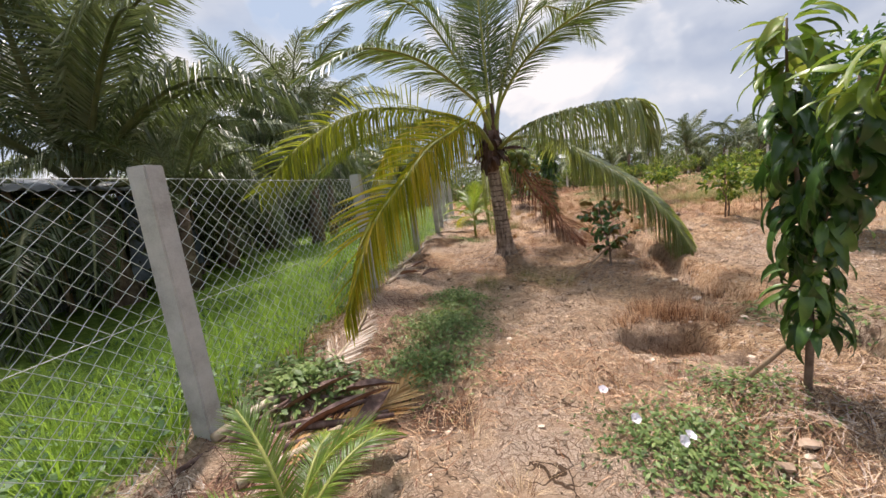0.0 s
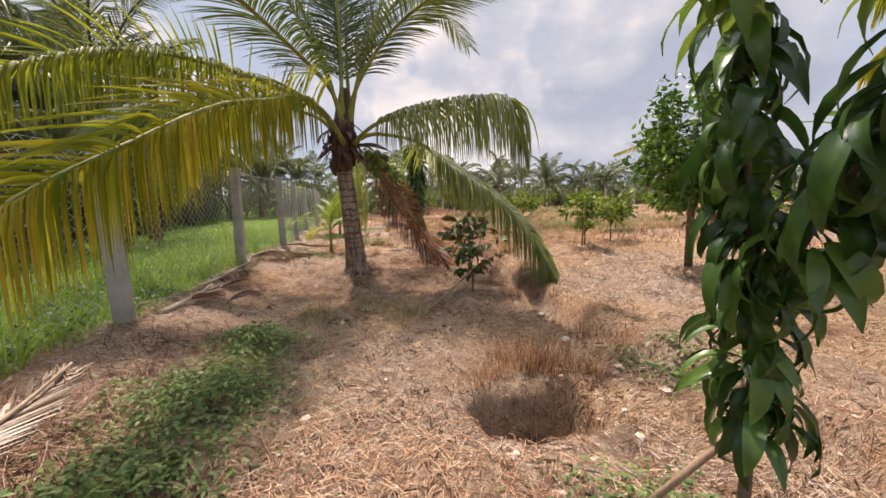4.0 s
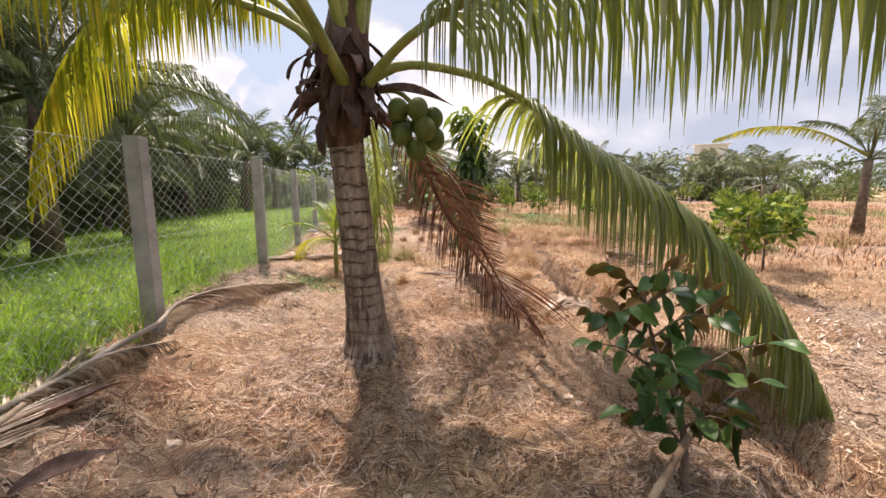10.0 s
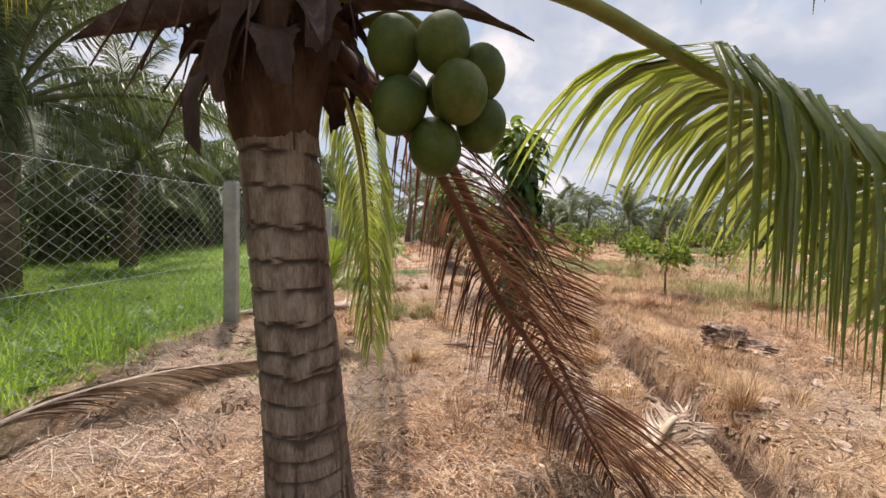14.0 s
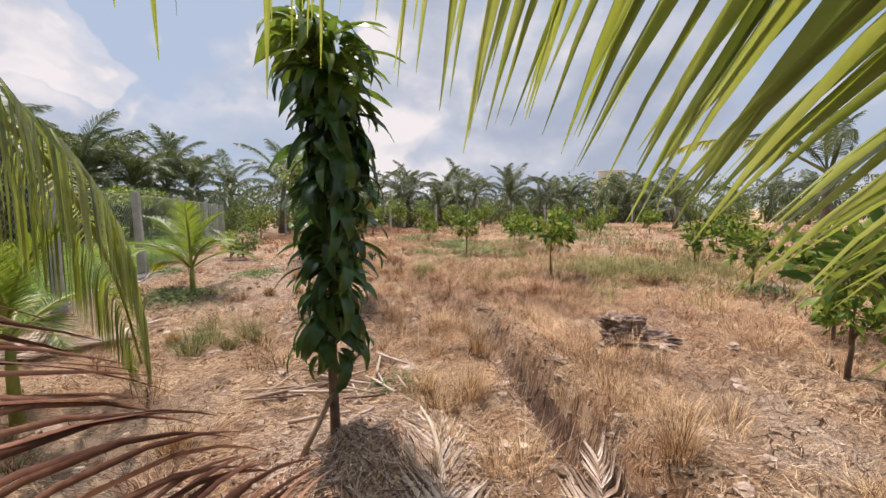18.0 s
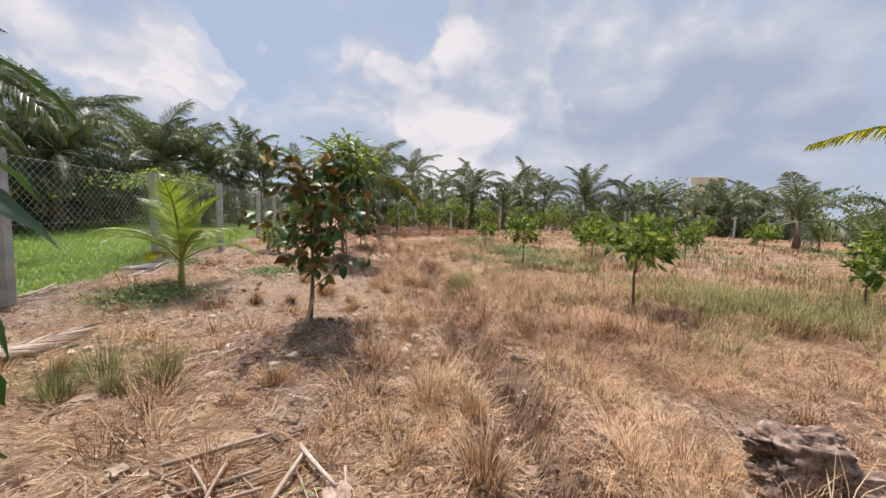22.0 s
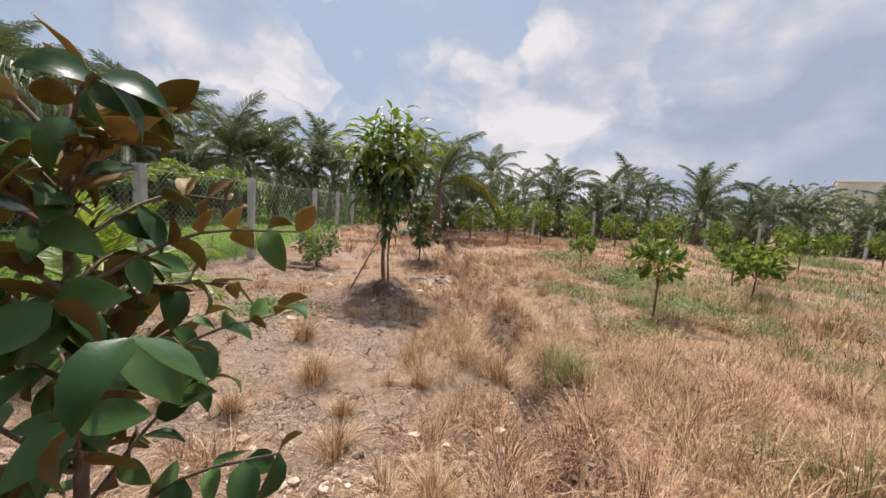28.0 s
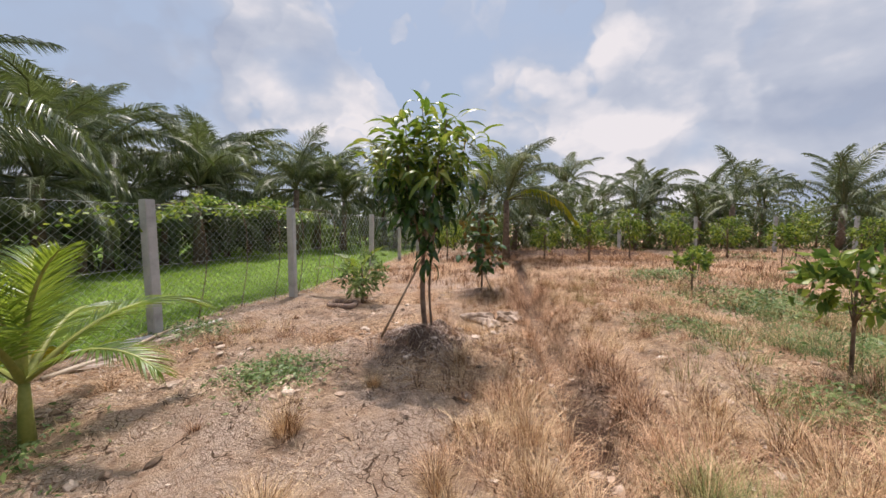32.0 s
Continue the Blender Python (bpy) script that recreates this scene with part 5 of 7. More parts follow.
for i, (x, y, c, s) in enumerate(((-5.6, 6.0, 2.8, 1.1), (-6.3, 13.4, 4.6, 1.0), (-7.5, 3.0, 3.6, 1.1), (-6.5, 9.5, 3.0, 0.95), (-9.0, 23.8, 4.3, 1.05), (-9.9, 31.0, 4.8, 1.1), (-9.6, 19.0, 3.8, 1.0),
                                  (-12.5, 26.5, 5.0, 1.1), (-6.5, 35.5, 4.3, 1.05), (-3.0, 38.5, 4.2, 1.0), (-10.5, 14.5, 4.2, 1.05), (-8.0, 28.0, 3.4, 0.95), (-15, 38, 5.2, 1.1), (-10, 42, 5.0, 1.0),
                                  (3.6, 34.5, 4.2, 1.05), (9.9, 43, 6.0, 1.0), (6.5, 38.0, 3.2, 0.9), (0.0, 43, 4.2, 1.0), (13.5, 37, 2.6, 0.85), (17.5, 38, 3.0, 0.9), (24.0, 38.5, 3.2, 0.95), (30.5, 37, 3.0, 0.9), (36.0, 35, 3.0, 0.9), (42, 34, 3.2, 1.0),
                                  (21.0, 45, 4.2, 1.0), (34, 44, 4.0, 1.0), (46, 42, 4.0, 1.0), (52, 30, 3.6, 1.0), (45, 24, 3.0, 0.95), (40, 17, 2.6, 0.9), (56, 50, 5.0, 1.1), (28, 52, 4.8, 1.0), (48, 12, 3.4, 1.0), (15, 52, 5.0, 1.0), (40, 3, 3.0, 1.0), (52, -2, 3.5, 1.0))):
    big_palm(x, y, c * 0.72 if i < 14 else c * 0.7, 100 + i, "coconut palm with dense green fronds beyond the orchard fence", 32 if i < 14 else 20, s * (1.3 if i < 14 else 1.12), 0.25 if i % 3 else -0.2)
for i, (x, y, c) in enumerate(((-4.3, 12.7, 3.0), (-5.2, 17.4, 2.9))):
    big_palm(x, y, c, 210 + i, "tall coconut palm with grey-green hanging fronds just beyond the fence", 24, 1.3 - 0.22 * i, 0.25)
for i, (x, y, c) in enumerate(((-7.2, 21.3, 2.6), (-6.6, 26.0, 3.0), (-5.0, 30.2, 3.2), (-4.0, 33.6, 2.8), (-1.6, 36.0, 2.6))):
    big_palm(x, y, c, 140 + i, "coconut palm with arching grey-green fronds behind the thicket", 22, 1.05, 0.15)
lp = random.Random(17)
for i in range(16):
    y = 6.5 + i * 1.75 + lp.uniform(-0.5, 0.5)
    x = -5.2 - 3.0 * min(1, max(0, (y - 8) / 8)) + lp.uniform(-0.6, 0.8)
    big_palm(x, y, lp.uniform(0.7, 1.7), 150 + i, "low coconut palm with arching fronds at the grass edge", 13, lp.uniform(0.75, 0.95), 0.1)
for i in range(19):
    x = 5.5 + i * 2.0 + lp.uniform(-0.6, 0.6)
    big_palm(x, 35.0 + lp.uniform(0, 3.0), lp.uniform(1.2, 2.7), 180 + i, "coconut palm with arching fronds beyond the far fence", 13, lp.uniform(0.85, 1.15), 0.1)
# the palm at the orchard's side with a tan frond over the banana plants
side_palm = big_palm(8.3, 0.6, 2.9, 90, "coconut palm with yellowing outer fronds beside banana plants", 16, 0.9)
for k, (leaf, stalk, ctrl) in enumerate(((M_FROND_TAN, M_RACHIS_PALE, [(8.25, 0.62, 3.0), (6.7, 1.25, 2.9), (5.63, 1.7, 2.5), (5.42, 2.08, 2.1), (5.32, 2.32, 1.7), (5.26, 2.47, 1.25)]),
                                        (M_FROND_YEL, M_RACHIS, [(8.25, 0.65, 3.1), (6.8, 1.2, 3.6), (5.7, 1.75, 3.45), (5.25, 2.35, 3.2), (5.1, 2.6, 2.8)]),
                                        (M_FROND_YEL, M_RACHIS, [(8.3, 0.7, 3.1), (7.2, 1.7, 3.5), (6.4, 2.5, 3.2), (5.9, 3.0, 2.5)]),
                                        (M_FROND_YEL, M_RACHIS, [(8.3, 0.6, 3.0), (7.0, 0.9, 3.2), (6.0, 1.1, 2.9), (5.4, 1.3, 2.3)]))):
    o = side_palm.matrix_world.translation
    frond(side_palm, "frond", [(a - o.x, b - o.y, c - o.z) for a, b, c in ctrl], leaf, stalk, 150 + k, pairs=170, length=1.05, width=0.034, hang=0.85, open_deg=58, first=0.15)
big_palm(26.5, 23.2, 1.5, 93, "bushy coconut palm with upright fronds in the far orchard", 16, 1.05)
row_palm = big_palm(14.6, 11.5, 2.1, 94, "young coconut palm with one yellow frond in the orchard", 10, 0.75)
o = row_palm.matrix_world.translation
frond(row_palm, "frond", [(a - o.x, b - o.y, c - o.z) for a, b, c in [(14.6, 11.5, 2.25), (13.8, 12.4, 3.0), (13.0, 13.3, 3.15), (12.39, 14.03, 2.9)]], M_FROND_YEL, M_RACHIS, 95, label="yellow frond", pairs=60, length=0.6, width=0.04, hang=0.7, open_deg=55)
# palm at the orchard's far end with one yellow hanging frond
end_palm = big_palm(5.0, 29.5, 2.6, 91, "coconut palm with bright arching fronds near the far fence", 22, 0.95)
frond(end_palm, "frond", [(0, 0, 2.6), (1.0, -0.5, 3.0), (2.0, -0.9, 2.5), (2.7, -1.1, 1.6)], M_FROND_YEL, M_RACHIS, 92, label="yellow drooping frond", pairs=60, length=0.8, width=0.05, hang=0.9, open_deg=58)


# ---- broadleaf shrubs and trees ----
def leaf_cloud(seed, clumps, per, clump_r, leaf_l, leaf_w, mat, spread, squash=1.0, droop=0.4, thin=False):
    """A crown: clumps of small folded leaves scattered unevenly in a rounded shape with gaps."""
    rng = np.random.default_rng(seed)
    d = norm(rng.normal(size=(clumps, 3)))
    rad = spread * (0.45 + 0.6 * rng.random((clumps, 1)) ** 0.6)
    c = d * rad * np.array([1, 1, squash])
    n = clumps * per
    p = np.repeat(c, per, 0) + rng.normal(size=(n, 3)) * clump_r * 0.55
    ld = norm(rng.normal(size=(n, 3)) + norm(p) * 0.8 + np.array([0, 0, -droop]))
    side = norm(np.cross(ld, rng.normal(size=(n, 3))))
    ln = leaf_l * (0.6 + 0.6 * rng.random((n, 1)))
    wd = leaf_w * (0.7 + 0.5 * rng.random((n, 1)))
    nr = np.cross(side, ld)
    rows = [np.stack([p - side * wd * 0.12, p + nr * 0.0, p + side * wd * 0.12], 1),
            np.stack([p + ld * ln * 0.45 - side * wd * 0.5 + nr * wd * 0.14, p + ld * ln * 0.45, p + ld * ln * 0.45 + side * wd * 0.5 + nr * wd * 0.14], 1),
            np.stack([p + ld * ln - side * wd * 0.04 - nr * ln * 0.12, p + ld * ln - nr * ln * 0.13, p + ld * ln + side * wd * 0.04 - nr * ln * 0.12], 1)]
    grid = np.stack(rows, 1)
    if thin:
        grid = grid[:, :, ::2]
    return strip_mesh("crown", grid, mat), c


def broad_tree(x, y, tall, seed, label, crown, clumps, trunk_r=0.03, crown_z=0.62, scale=1.0, name="fruit_tree", group="", category="tree", limbs=6):
    rng = random.Random(seed)
    root = thing(name, x, y, H(x, y), label, category, group, rng.uniform(0, 360))
    cz = tall * crown_z
    put("trunk", tube([(0, 0, -0.05), (0.02, 0.01, cz * 0.5), (0, 0, cz * 0.9), (0.02, 0, cz * 1.25)], [trunk_r * 1.2, trunk_r, trunk_r * 0.8, trunk_r * 0.3], 7, True, M_BARK, "trunk", 0.1, seed), root)
    for k in range(limbs):
        q = clumps[(k * 7) % len(clumps)] * scale
        put("limb", tube([(0, 0, cz * 0.55), (q[0] * 0.4, q[1] * 0.4, cz * 0.85 + q[2] * 0.2), (q[0], q[1], cz + q[2])], [trunk_r * 0.55, trunk_r * 0.35, trunk_r * 0.12], 5, True, M_BARK, "limb"), root)
    put("crown", crown, root, pose(0, 0, cz) @ Matrix.Scale(scale, 4))
    return root


jack_crown, jack_c = leaf_cloud(1, 120, 34, 0.24, 0.13, 0.07, M_JACK, 0.78, 1.25)
broad_tree(6.8, 5.6, 3.05, 201, "round jackfruit tree with glossy green leaves on bare soil", jack_crown, jack_c, 0.055, 0.66, 1.0, "jackfruit_tree", limbs=9)
shrub_crown, shrub_c = leaf_cloud(2, 24, 11, 0.12, 0.16, 0.075, M_SHRUB, 0.38, 0.7, 0.1)
shrub2_crown, shrub2_c = leaf_cloud(3, 30, 12, 0.13, 0.17, 0.08, M_SHRUB, 0.46, 0.55, 0.1)
for i, (x, y, tall, s) in enumerate(((6.5, 8.05, 1.25, 1.0), (7.95, 8.85, 1.15, 0.95), (9.3, 10.3, 1.0, 0.8), (7.5, 12.7, 1.2, 0.85), (8.0, 17.0, 1.25, 0.95), (11.2, 18.8, 1.05, 1.1), (13.5, 17.6, 0.95, 0.8),
                                     (12.1, 20.4, 1.1, 0.9), (16.2, 19.7, 1.0, 0.9), (8.9, 22.0, 1.0, 0.7), (13.8, 26.8, 1.4, 1.1), (6.78, 8.35, 0.75, 0.45), (11.0, 12.2, 1.0, 0.9), (14.0, 13.0, 1.0, 1.0), (17.5, 15.5, 1.1, 1.0),
                                     (12.5, 8.5, 1.1, 1.0), (15.5, 9.5, 1.1, 1.0), (11.5, 5.0, 1.2, 1.1), (10.2, 24.5, 0.8, 0.6), (17.5, 24.0, 1.3, 1.1), (21, 26, 1.3, 1.2), (20.5, 20.5, 1.2, 1.1))):
    broad_tree(x, y, tall, 220 + i, "small fruit tree with light green leaves in dry grass", (shrub_crown, shrub2_crown)[i % 2], (shrub_c, shrub2_c)[i % 2], 0.016, 0.72, s, "fruit_sapling", "fruit saplings in rows", "sapling", 5)
row_crown, row_c = leaf_cloud(4, 40, 18, 0.2, 0.17, 0.06, M_SHRUB, 0.6, 0.85, 0.8)
for i, (x, y, tall) in enumerate(((8.2, 28.6, 2.0), (9.9, 29.2, 2.3), (11.5, 28.8, 2.0), (6.6, 29.5, 1.7), (14.0, 30.2, 1.7), (16.4, 30.0, 1.9), (19.5, 30.6, 1.6), (23.0, 30.0, 1.7), (2.4, 30.0, 2.0), (27, 29, 1.8))):
    broad_tree(x, y, tall, 260 + i, "young mango tree with light green crown near the far fence", row_crown, row_c, 0.03, 0.64, 0.95, "orchard_tree", "orchard trees at the far end")
bush_crown, bush_c = leaf_cloud(5, 40, 14, 0.14, 0.13, 0.045, M_WEED, 0.42, 1.0, 0.0)
broad_tree(1.98, 20.2, 1.15, 280, "leafy green bush beside an old tyre ring", bush_crown, bush_c, 0.025, 0.55, 1.0, "bush", category="bush", limbs=8)


def mango_three():
    """Bushy mango on bare crossing stems, with pale rosettes on top."""
    rng = random.Random(77)
    x, y = 3.76, 17.45
    z0 = H(x, y)
    root = thing("mango_tree", x, y, z0, "bushy young mango tree on bare stems above a soil mound", "mango tree", "young mango trees")
    tips = []
    for k, (dx, dy, tz) in enumerate(((0.0, 0.0, 2.6), (-0.35, 0.1, 2.35), (0.35, -0.05, 2.45), (0.15, 0.3, 2.4), (-0.2, -0.25, 2.35), (0.62, 0.15, 2.3), (-0.62, -0.05, 2.15), (0.3, -0.4, 2.0), (-0.35, 0.4, 2.1))):
        fork = 0.92 + 0.06 * (k % 4)
        dx, dy = dx * 0.82, dy * 0.82
        pts, _ = spline([(0.0, 0.0, fork - 0.12), (dx * 0.3, dy * 0.3, fork + 0.2), (dx * 0.75, dy * 0.75, 1.65), (dx, dy, tz)], 14)
        put("stem", tube(pts, [0.012 * (1 - 0.7 * t) + 0.002 for t in np.linspace(0, 1, 14)], 6, True, M_BARK, "stem", 0.1, k), root)
        for j in range(-1, 9):
            p = Vector(pts[5 + j])
            whorl(root, rng, p, 4 if j < 3 else 10, 0.26, MANGO_YOUNG if j >= 4 else MANGO_LEAVES, 0.16, (-0.2, 0.8) if j > 5 else (-1.0, 0.4), 1.15)
    pts, _ = spline([(0.02, 0.0, -0.06), (-0.015, 0.01, 0.35), (0.0, 0.0, 1.16)], 12)
    put("trunk", tube(pts, list(np.linspace(0.036, 0.02, 12)), 9, True, M_BARK, "trunk", 0.12, 5), root)
    for k in range(5):
        whorl(root, rng, (0.03, 0.02, 0.72 + 0.1 * k), 3 + k, 0.12, MANGO_LEAVES, 0.12, (-1.6, -0.2), 1.05)
    pts, _ = spline([(0.09, 0.03, -0.05), (0.06, 0.05, 0.5), (0.13, 0.06, 1.2)], 12)
    put("stem", tube(pts, list(np.linspace(0.016, 0.01, 12)), 7, True, M_BARK, "stem", 0.12, 6), root)
    join_leaves(root)
    put("stake", tube([(-0.42, -0.4, -0.05), (0.05, 0.02, 0.95)], [0.015, 0.012], 6, True, M_STAKE, "stake"), root, label="leaning wooden stake")


mango_three()


def banana(x, y, seed, label):
    rng = random.Random(seed)
    root = thing("banana_plant", x, y, H(x, y), label, "banana plant", "banana plants")
    tall = rng.uniform(1.15, 1.5)
    put("stem", tube([(0, 0, -0.05), (0.02, 0, tall * 0.5), (0.03, 0.02, tall)], [0.075, 0.06, 0.045], 10, True, M_BANANA_STEM, "stem", 0.06, seed), root)
    for k in range(6):
        az = k * 137.5 + rng.uniform(-20, 20)
        ln = rng.uniform(1.3, 1.75)
        me = blade_mesh("banana_leaf", ln, 0.34, [M_BANANA], 0.3 + 0.1 * k, 0.25, 14, 0.05, 0.6)
        put("leaf", me, root, pose(0.03, 0.02, tall * 0.95) @ pose(0, 0, 0, 0, 0, az) @ pose(0, 0.03, 0, 80 - 9 * k, rng.uniform(-25, 25), 0))


for i, (x, y) in enumerate(((6.45, 2.55), (6.75, 2.7), (6.95, 2.35), (7.3, 3.1))):
    banana(x, y, 300 + i, "banana plant with broad pale green leaves")
low_crown, low_c = leaf_cloud(9, 60, 22, 0.2, 0.16, 0.08, M_JACK, 0.55, 0.8, 0.5)
for i, (x, y, tall, k) in enumerate(((6.75, 1.95, 0.9, 0.85), (7.25, 2.3, 1.2, 1.0), (7.1, 1.5, 0.8, 0.8))):
    broad_tree(x, y, tall, 320 + i, "low dark-leaved shrub under banana plants", low_crown, low_c, 0.025, 0.55, k, "shrub", "shrubs under banana plants", "shrub", 5)
dull_crown, dull_c = leaf_cloud(7, 64, 18, 0.34, 0.15, 0.06, M_FAR_DULL, 1.15, 0.8, 0.3, True)
far_crown, far_c = leaf_cloud(8, 56, 8, 0.34, 0.27, 0.12, M_FAR_LEAF, 1.5, 0.85, 0.3, True)
broad_tree(8.6, 3.2, 1.7, 310, "dark leafy shrub behind banana plants", jack_crown, jack_c, 0.04, 0.5, 0.8, "shrub", category="shrub")
rs = random.Random(9)
# thicket beyond the grass strip
for i in range(46):
    y = -2 + i * 0.9
    x = -5.4 - 3.2 * min(1, max(0, (y - 8) / 8)) - rs.uniform(0, 2.6)
    if y < 7:
        x -= 2.2
    broad_tree(x, y, rs.uniform(1.5, 3.2), 400 + i, "dark tangled shrub beyond the grass strip", dull_crown, dull_c, 0.04, 0.5, rs.uniform(0.7, 1.5), "thicket_shrub", "thicket beyond the grass", "shrub", 3)
# far belt of trees
for i in range(74):
    x = -20 + i * 1.07 + rs.uniform(-0.8, 0.8)
    y = 37.5 + rs.uniform(0, 9) - max(0, (x - 30)) * 0.35
    broad_tree(x, y, rs.uniform(1.9, 3.9), 500 + i, "distant broadleaf tree beyond the far fence", far_crown, far_c, 0.06, 0.45, rs.uniform(0.8, 1.3), "distant_tree", "trees beyond the far fence", "tree", 2)
for i in range(64):
    x = -8 + i * 0.95 + rs.uniform(-0.6, 0.6)
    broad_tree(x, 34.6 + rs.uniform(0, 3), rs.uniform(1.1, 2.1), 900 + i, "low leafy shrub beyond the far fence", far_crown, far_c, 0.04, 0.45, rs.uniform(0.5, 0.9), "hedge_shrub", "undergrowth beyond the far fence", "shrub", 2)
for i in range(60):
    a = radians(-35 + i * 3.1)
    d = rs.uniform(62, 85)
    broad_tree(4 + d * math.cos(a), 10 + d * math.sin(a), rs.uniform(3.5, 7.5), 700 + i, "distant broadleaf tree on the horizon", far_crown, far_c, 0.1, 0.5, rs.uniform(1.3, 2.6), "distant_tree", "trees on the horizon", "tree", 2)
for i in range(30):
    x = 44 + rs.uniform(-2, 10)
    y = 30 - i * 1.6
    broad_tree(x, y, rs.uniform(2.4, 4.0), 600 + i, "distant broadleaf tree beside the orchard", far_crown, far_c, 0.06, 0.55, rs.uniform(0.9, 1.4), "distant_tree", "trees beside the orchard", "tree", 2)


# ---- house far off, shed beyond the grass ----
def box_mesh(name, x0, x1, y0, y1, z0, z1, mat, bevel=0.01):
    bm = bmesh.new()
    bmesh.ops.create_cube(bm, size=1.0, matrix=Matrix.Translation(((x0 + x1) / 2, (y0 + y1) / 2, (z0 + z1) / 2)) @ Matrix.Diagonal((x1 - x0, y1 - y0, z1 - z0, 1)))
    if bevel:
        bmesh.ops.bevel(bm, geom=bm.edges[:], offset=bevel, segments=1, affect="EDGES")
    me = bpy.data.meshes.new(name)
    bm.to_mesh(me)
    bm.free()
    me.materials.append(mat)
    return me


def house():
    root = thing("house", 69.0, 66.0, 0, "cream plastered flat-roofed house far beyond the trees", "house", rz=44)
    put("wall", box_mesh("wall", -5.5, 4, -4, 4, 0, 6.8, M_PLASTER, 0.03), root)
    put("stair_tower", box_mesh("tower", -5.2, -2.2, -2, 3, 6.8, 8.9, M_PLASTER, 0.03), root)
    put("parapet", box_mesh("parapet", -5.7, 4.2, -4.2, 4.2, 6.804, 7.2, M_PLASTER, 0.03), root)
    put("roof_slab", box_mesh("slab", -5.4, -2.0, -2.4, 3.4, 8.904, 9.1, M_PLASTER, 0.03), root)
    for k in range(3):
        for z in (2.2, 4.6):
            w = put("window", box_mesh("window", -4.6 + k * 3.0, -3.4 + k * 3.0, -4.06, -3.97, z, z + 1.2, M_GLASS, 0.0), root)
            put("window_frame", box_mesh("frame", -4.7 + k * 3.0, -3.3 + k * 3.0, -4.09, -4.0, z + 1.21, z + 1.31, M_PLASTER, 0.0), w)


house()


def shed():
    root = thing("shed", -7.0, 4.2, 0, "dark weathered shed with grey roof sheets behind the fence", "shed", rz=0)
    put("wall", box_mesh("wall", -1.0, 0.0, -3.5, 4.0, -0.1, 2.2, M_SHED), root)
    for k in range(5):
        put("roof_post", tube([(1.5, -3.3 + 1.8 * k, -0.1), (1.5, -3.3 + 1.8 * k, 2.2)], [0.05, 0.05], 8, True, M_BARK, "roof_post"), root)
    n = 90
    g = np.zeros((1, 2, n, 3))
    for i in range(n):
        yy = -3.8 + 8.2 * i / (n - 1)
        g[0, 0, i] = (-1.2, yy, 2.75 + 0.03 * math.sin(i * 1.6))
        g[0, 1, i] = (1.8, yy, 2.2 + 0.03 * math.sin(i * 1.6))
    put("roof_sheet", strip_mesh("roof", g, M_SHEET), root, label="corrugated grey roof sheet")
    put("bench", box_mesh("bench", 0.3, 1.3, -3.2, 2.6, 1.52, 1.6, M_STAKE), root)
    for k in range(4):
        put("bench_leg", box_mesh("leg", 0.4 + 0.75 * (k % 2), 0.48 + 0.75 * (k % 2), -3.0 + 4.7 * (k // 2), -2.92 + 4.7 * (k // 2), -0.1, 1.52, M_STAKE), root)
    tarp = np.zeros((1, 14, 18, 3))
    for i in range(14):
        for j in range(18):
            tarp[0, i, j] = (1.62 + 0.06 * math.sin(j * 1.3 + i * 0.4), 1.9 + j * 0.11, 2.1 - i * 0.12)
    put("tarp", strip_mesh("tarp", tarp, M_TARP), root, label="hanging blue-grey tarpaulin")
    for k, (y, w) in enumerate(((0.3, 0.55), (1.0, 0.6))):
        c = thing("crate", -6.2, 4.2 + y, 1.604, "yellow plastic crate on a shed bench", "crate", "yellow crates")
        for a, b, d, e, f, h in ((-0.25, 0.25, 0, w, 0, 0.02), (-0.25, -0.23, 0, w, 0.02, 0.55), (0.23, 0.25, 0, w, 0.02, 0.55), (-0.23, 0.23, 0, 0.02, 0.02, 0.55), (-0.23, 0.23, w - 0.02, w, 0.02, 0.55)):
            put("panel", box_mesh("panel", a, b, d, e, f, h, M_CRATE, 0.004), c)


shed()


# ---- things on the ground ----
def ground_frond(x, y, az, length, seed, mat, stalk, label, droop=0.1, pairs=75, leaf=0.5):
    """A fallen frond lying along the soil."""
    ctrl = []
    for t in np.linspace(0, 1, 6):
        a = radians(az + droop * 60 * t)
        px, py = x + length * t * math.cos(a), y + length * t * math.sin(a)
        ctrl.append((px, py, 0.035 + 0.03 * math.sin(t * 5 + seed)))
    lying_frond(ctrl, seed, mat, stalk, label, pairs, leaf)


def lying_frond(controls, seed, mat, stalk, label, pairs=75, leaf=0.5, hang=0.12, press=0.5, first=0.12, open_deg=42, width=0.021, base_r=0.03):
    """A frond bent along points given by place and height over the soil."""
    x, y = controls[0][:2]
    z0 = H(x, y)
    root = thing("fallen_frond", x, y, z0, label, "palm frond", "fallen palm fronds")
    rng = np.random.default_rng(seed)
    pts, _ = spline([(px - x, py - y, H(px, py) - z0 + h) for px, py, h in controls], 24)
    st = put("stalk", tube(pts, [base_r * (1 - 0.85 * t) + 0.004 for t in np.linspace(0, 1, 24)], 6, True, stalk, "stalk"), root)
    g = leaflet_grid(rng, pts, first=first, pairs=pairs, length=leaf, width=width, hang=hang, open_deg=open_deg, lift=0.03, segs=5)
    gx, gy = g[..., 0] + x, g[..., 1] + y
    g[..., 2] = np.maximum(g[..., 2] * press, height(gx, gy) - z0 + 0.006 + 0.02 * rng.random(g.shape[:1])[:, None, None])
    tagged(put("foliage", strip_mesh("foliage", g, mat), st), kind="stuff")


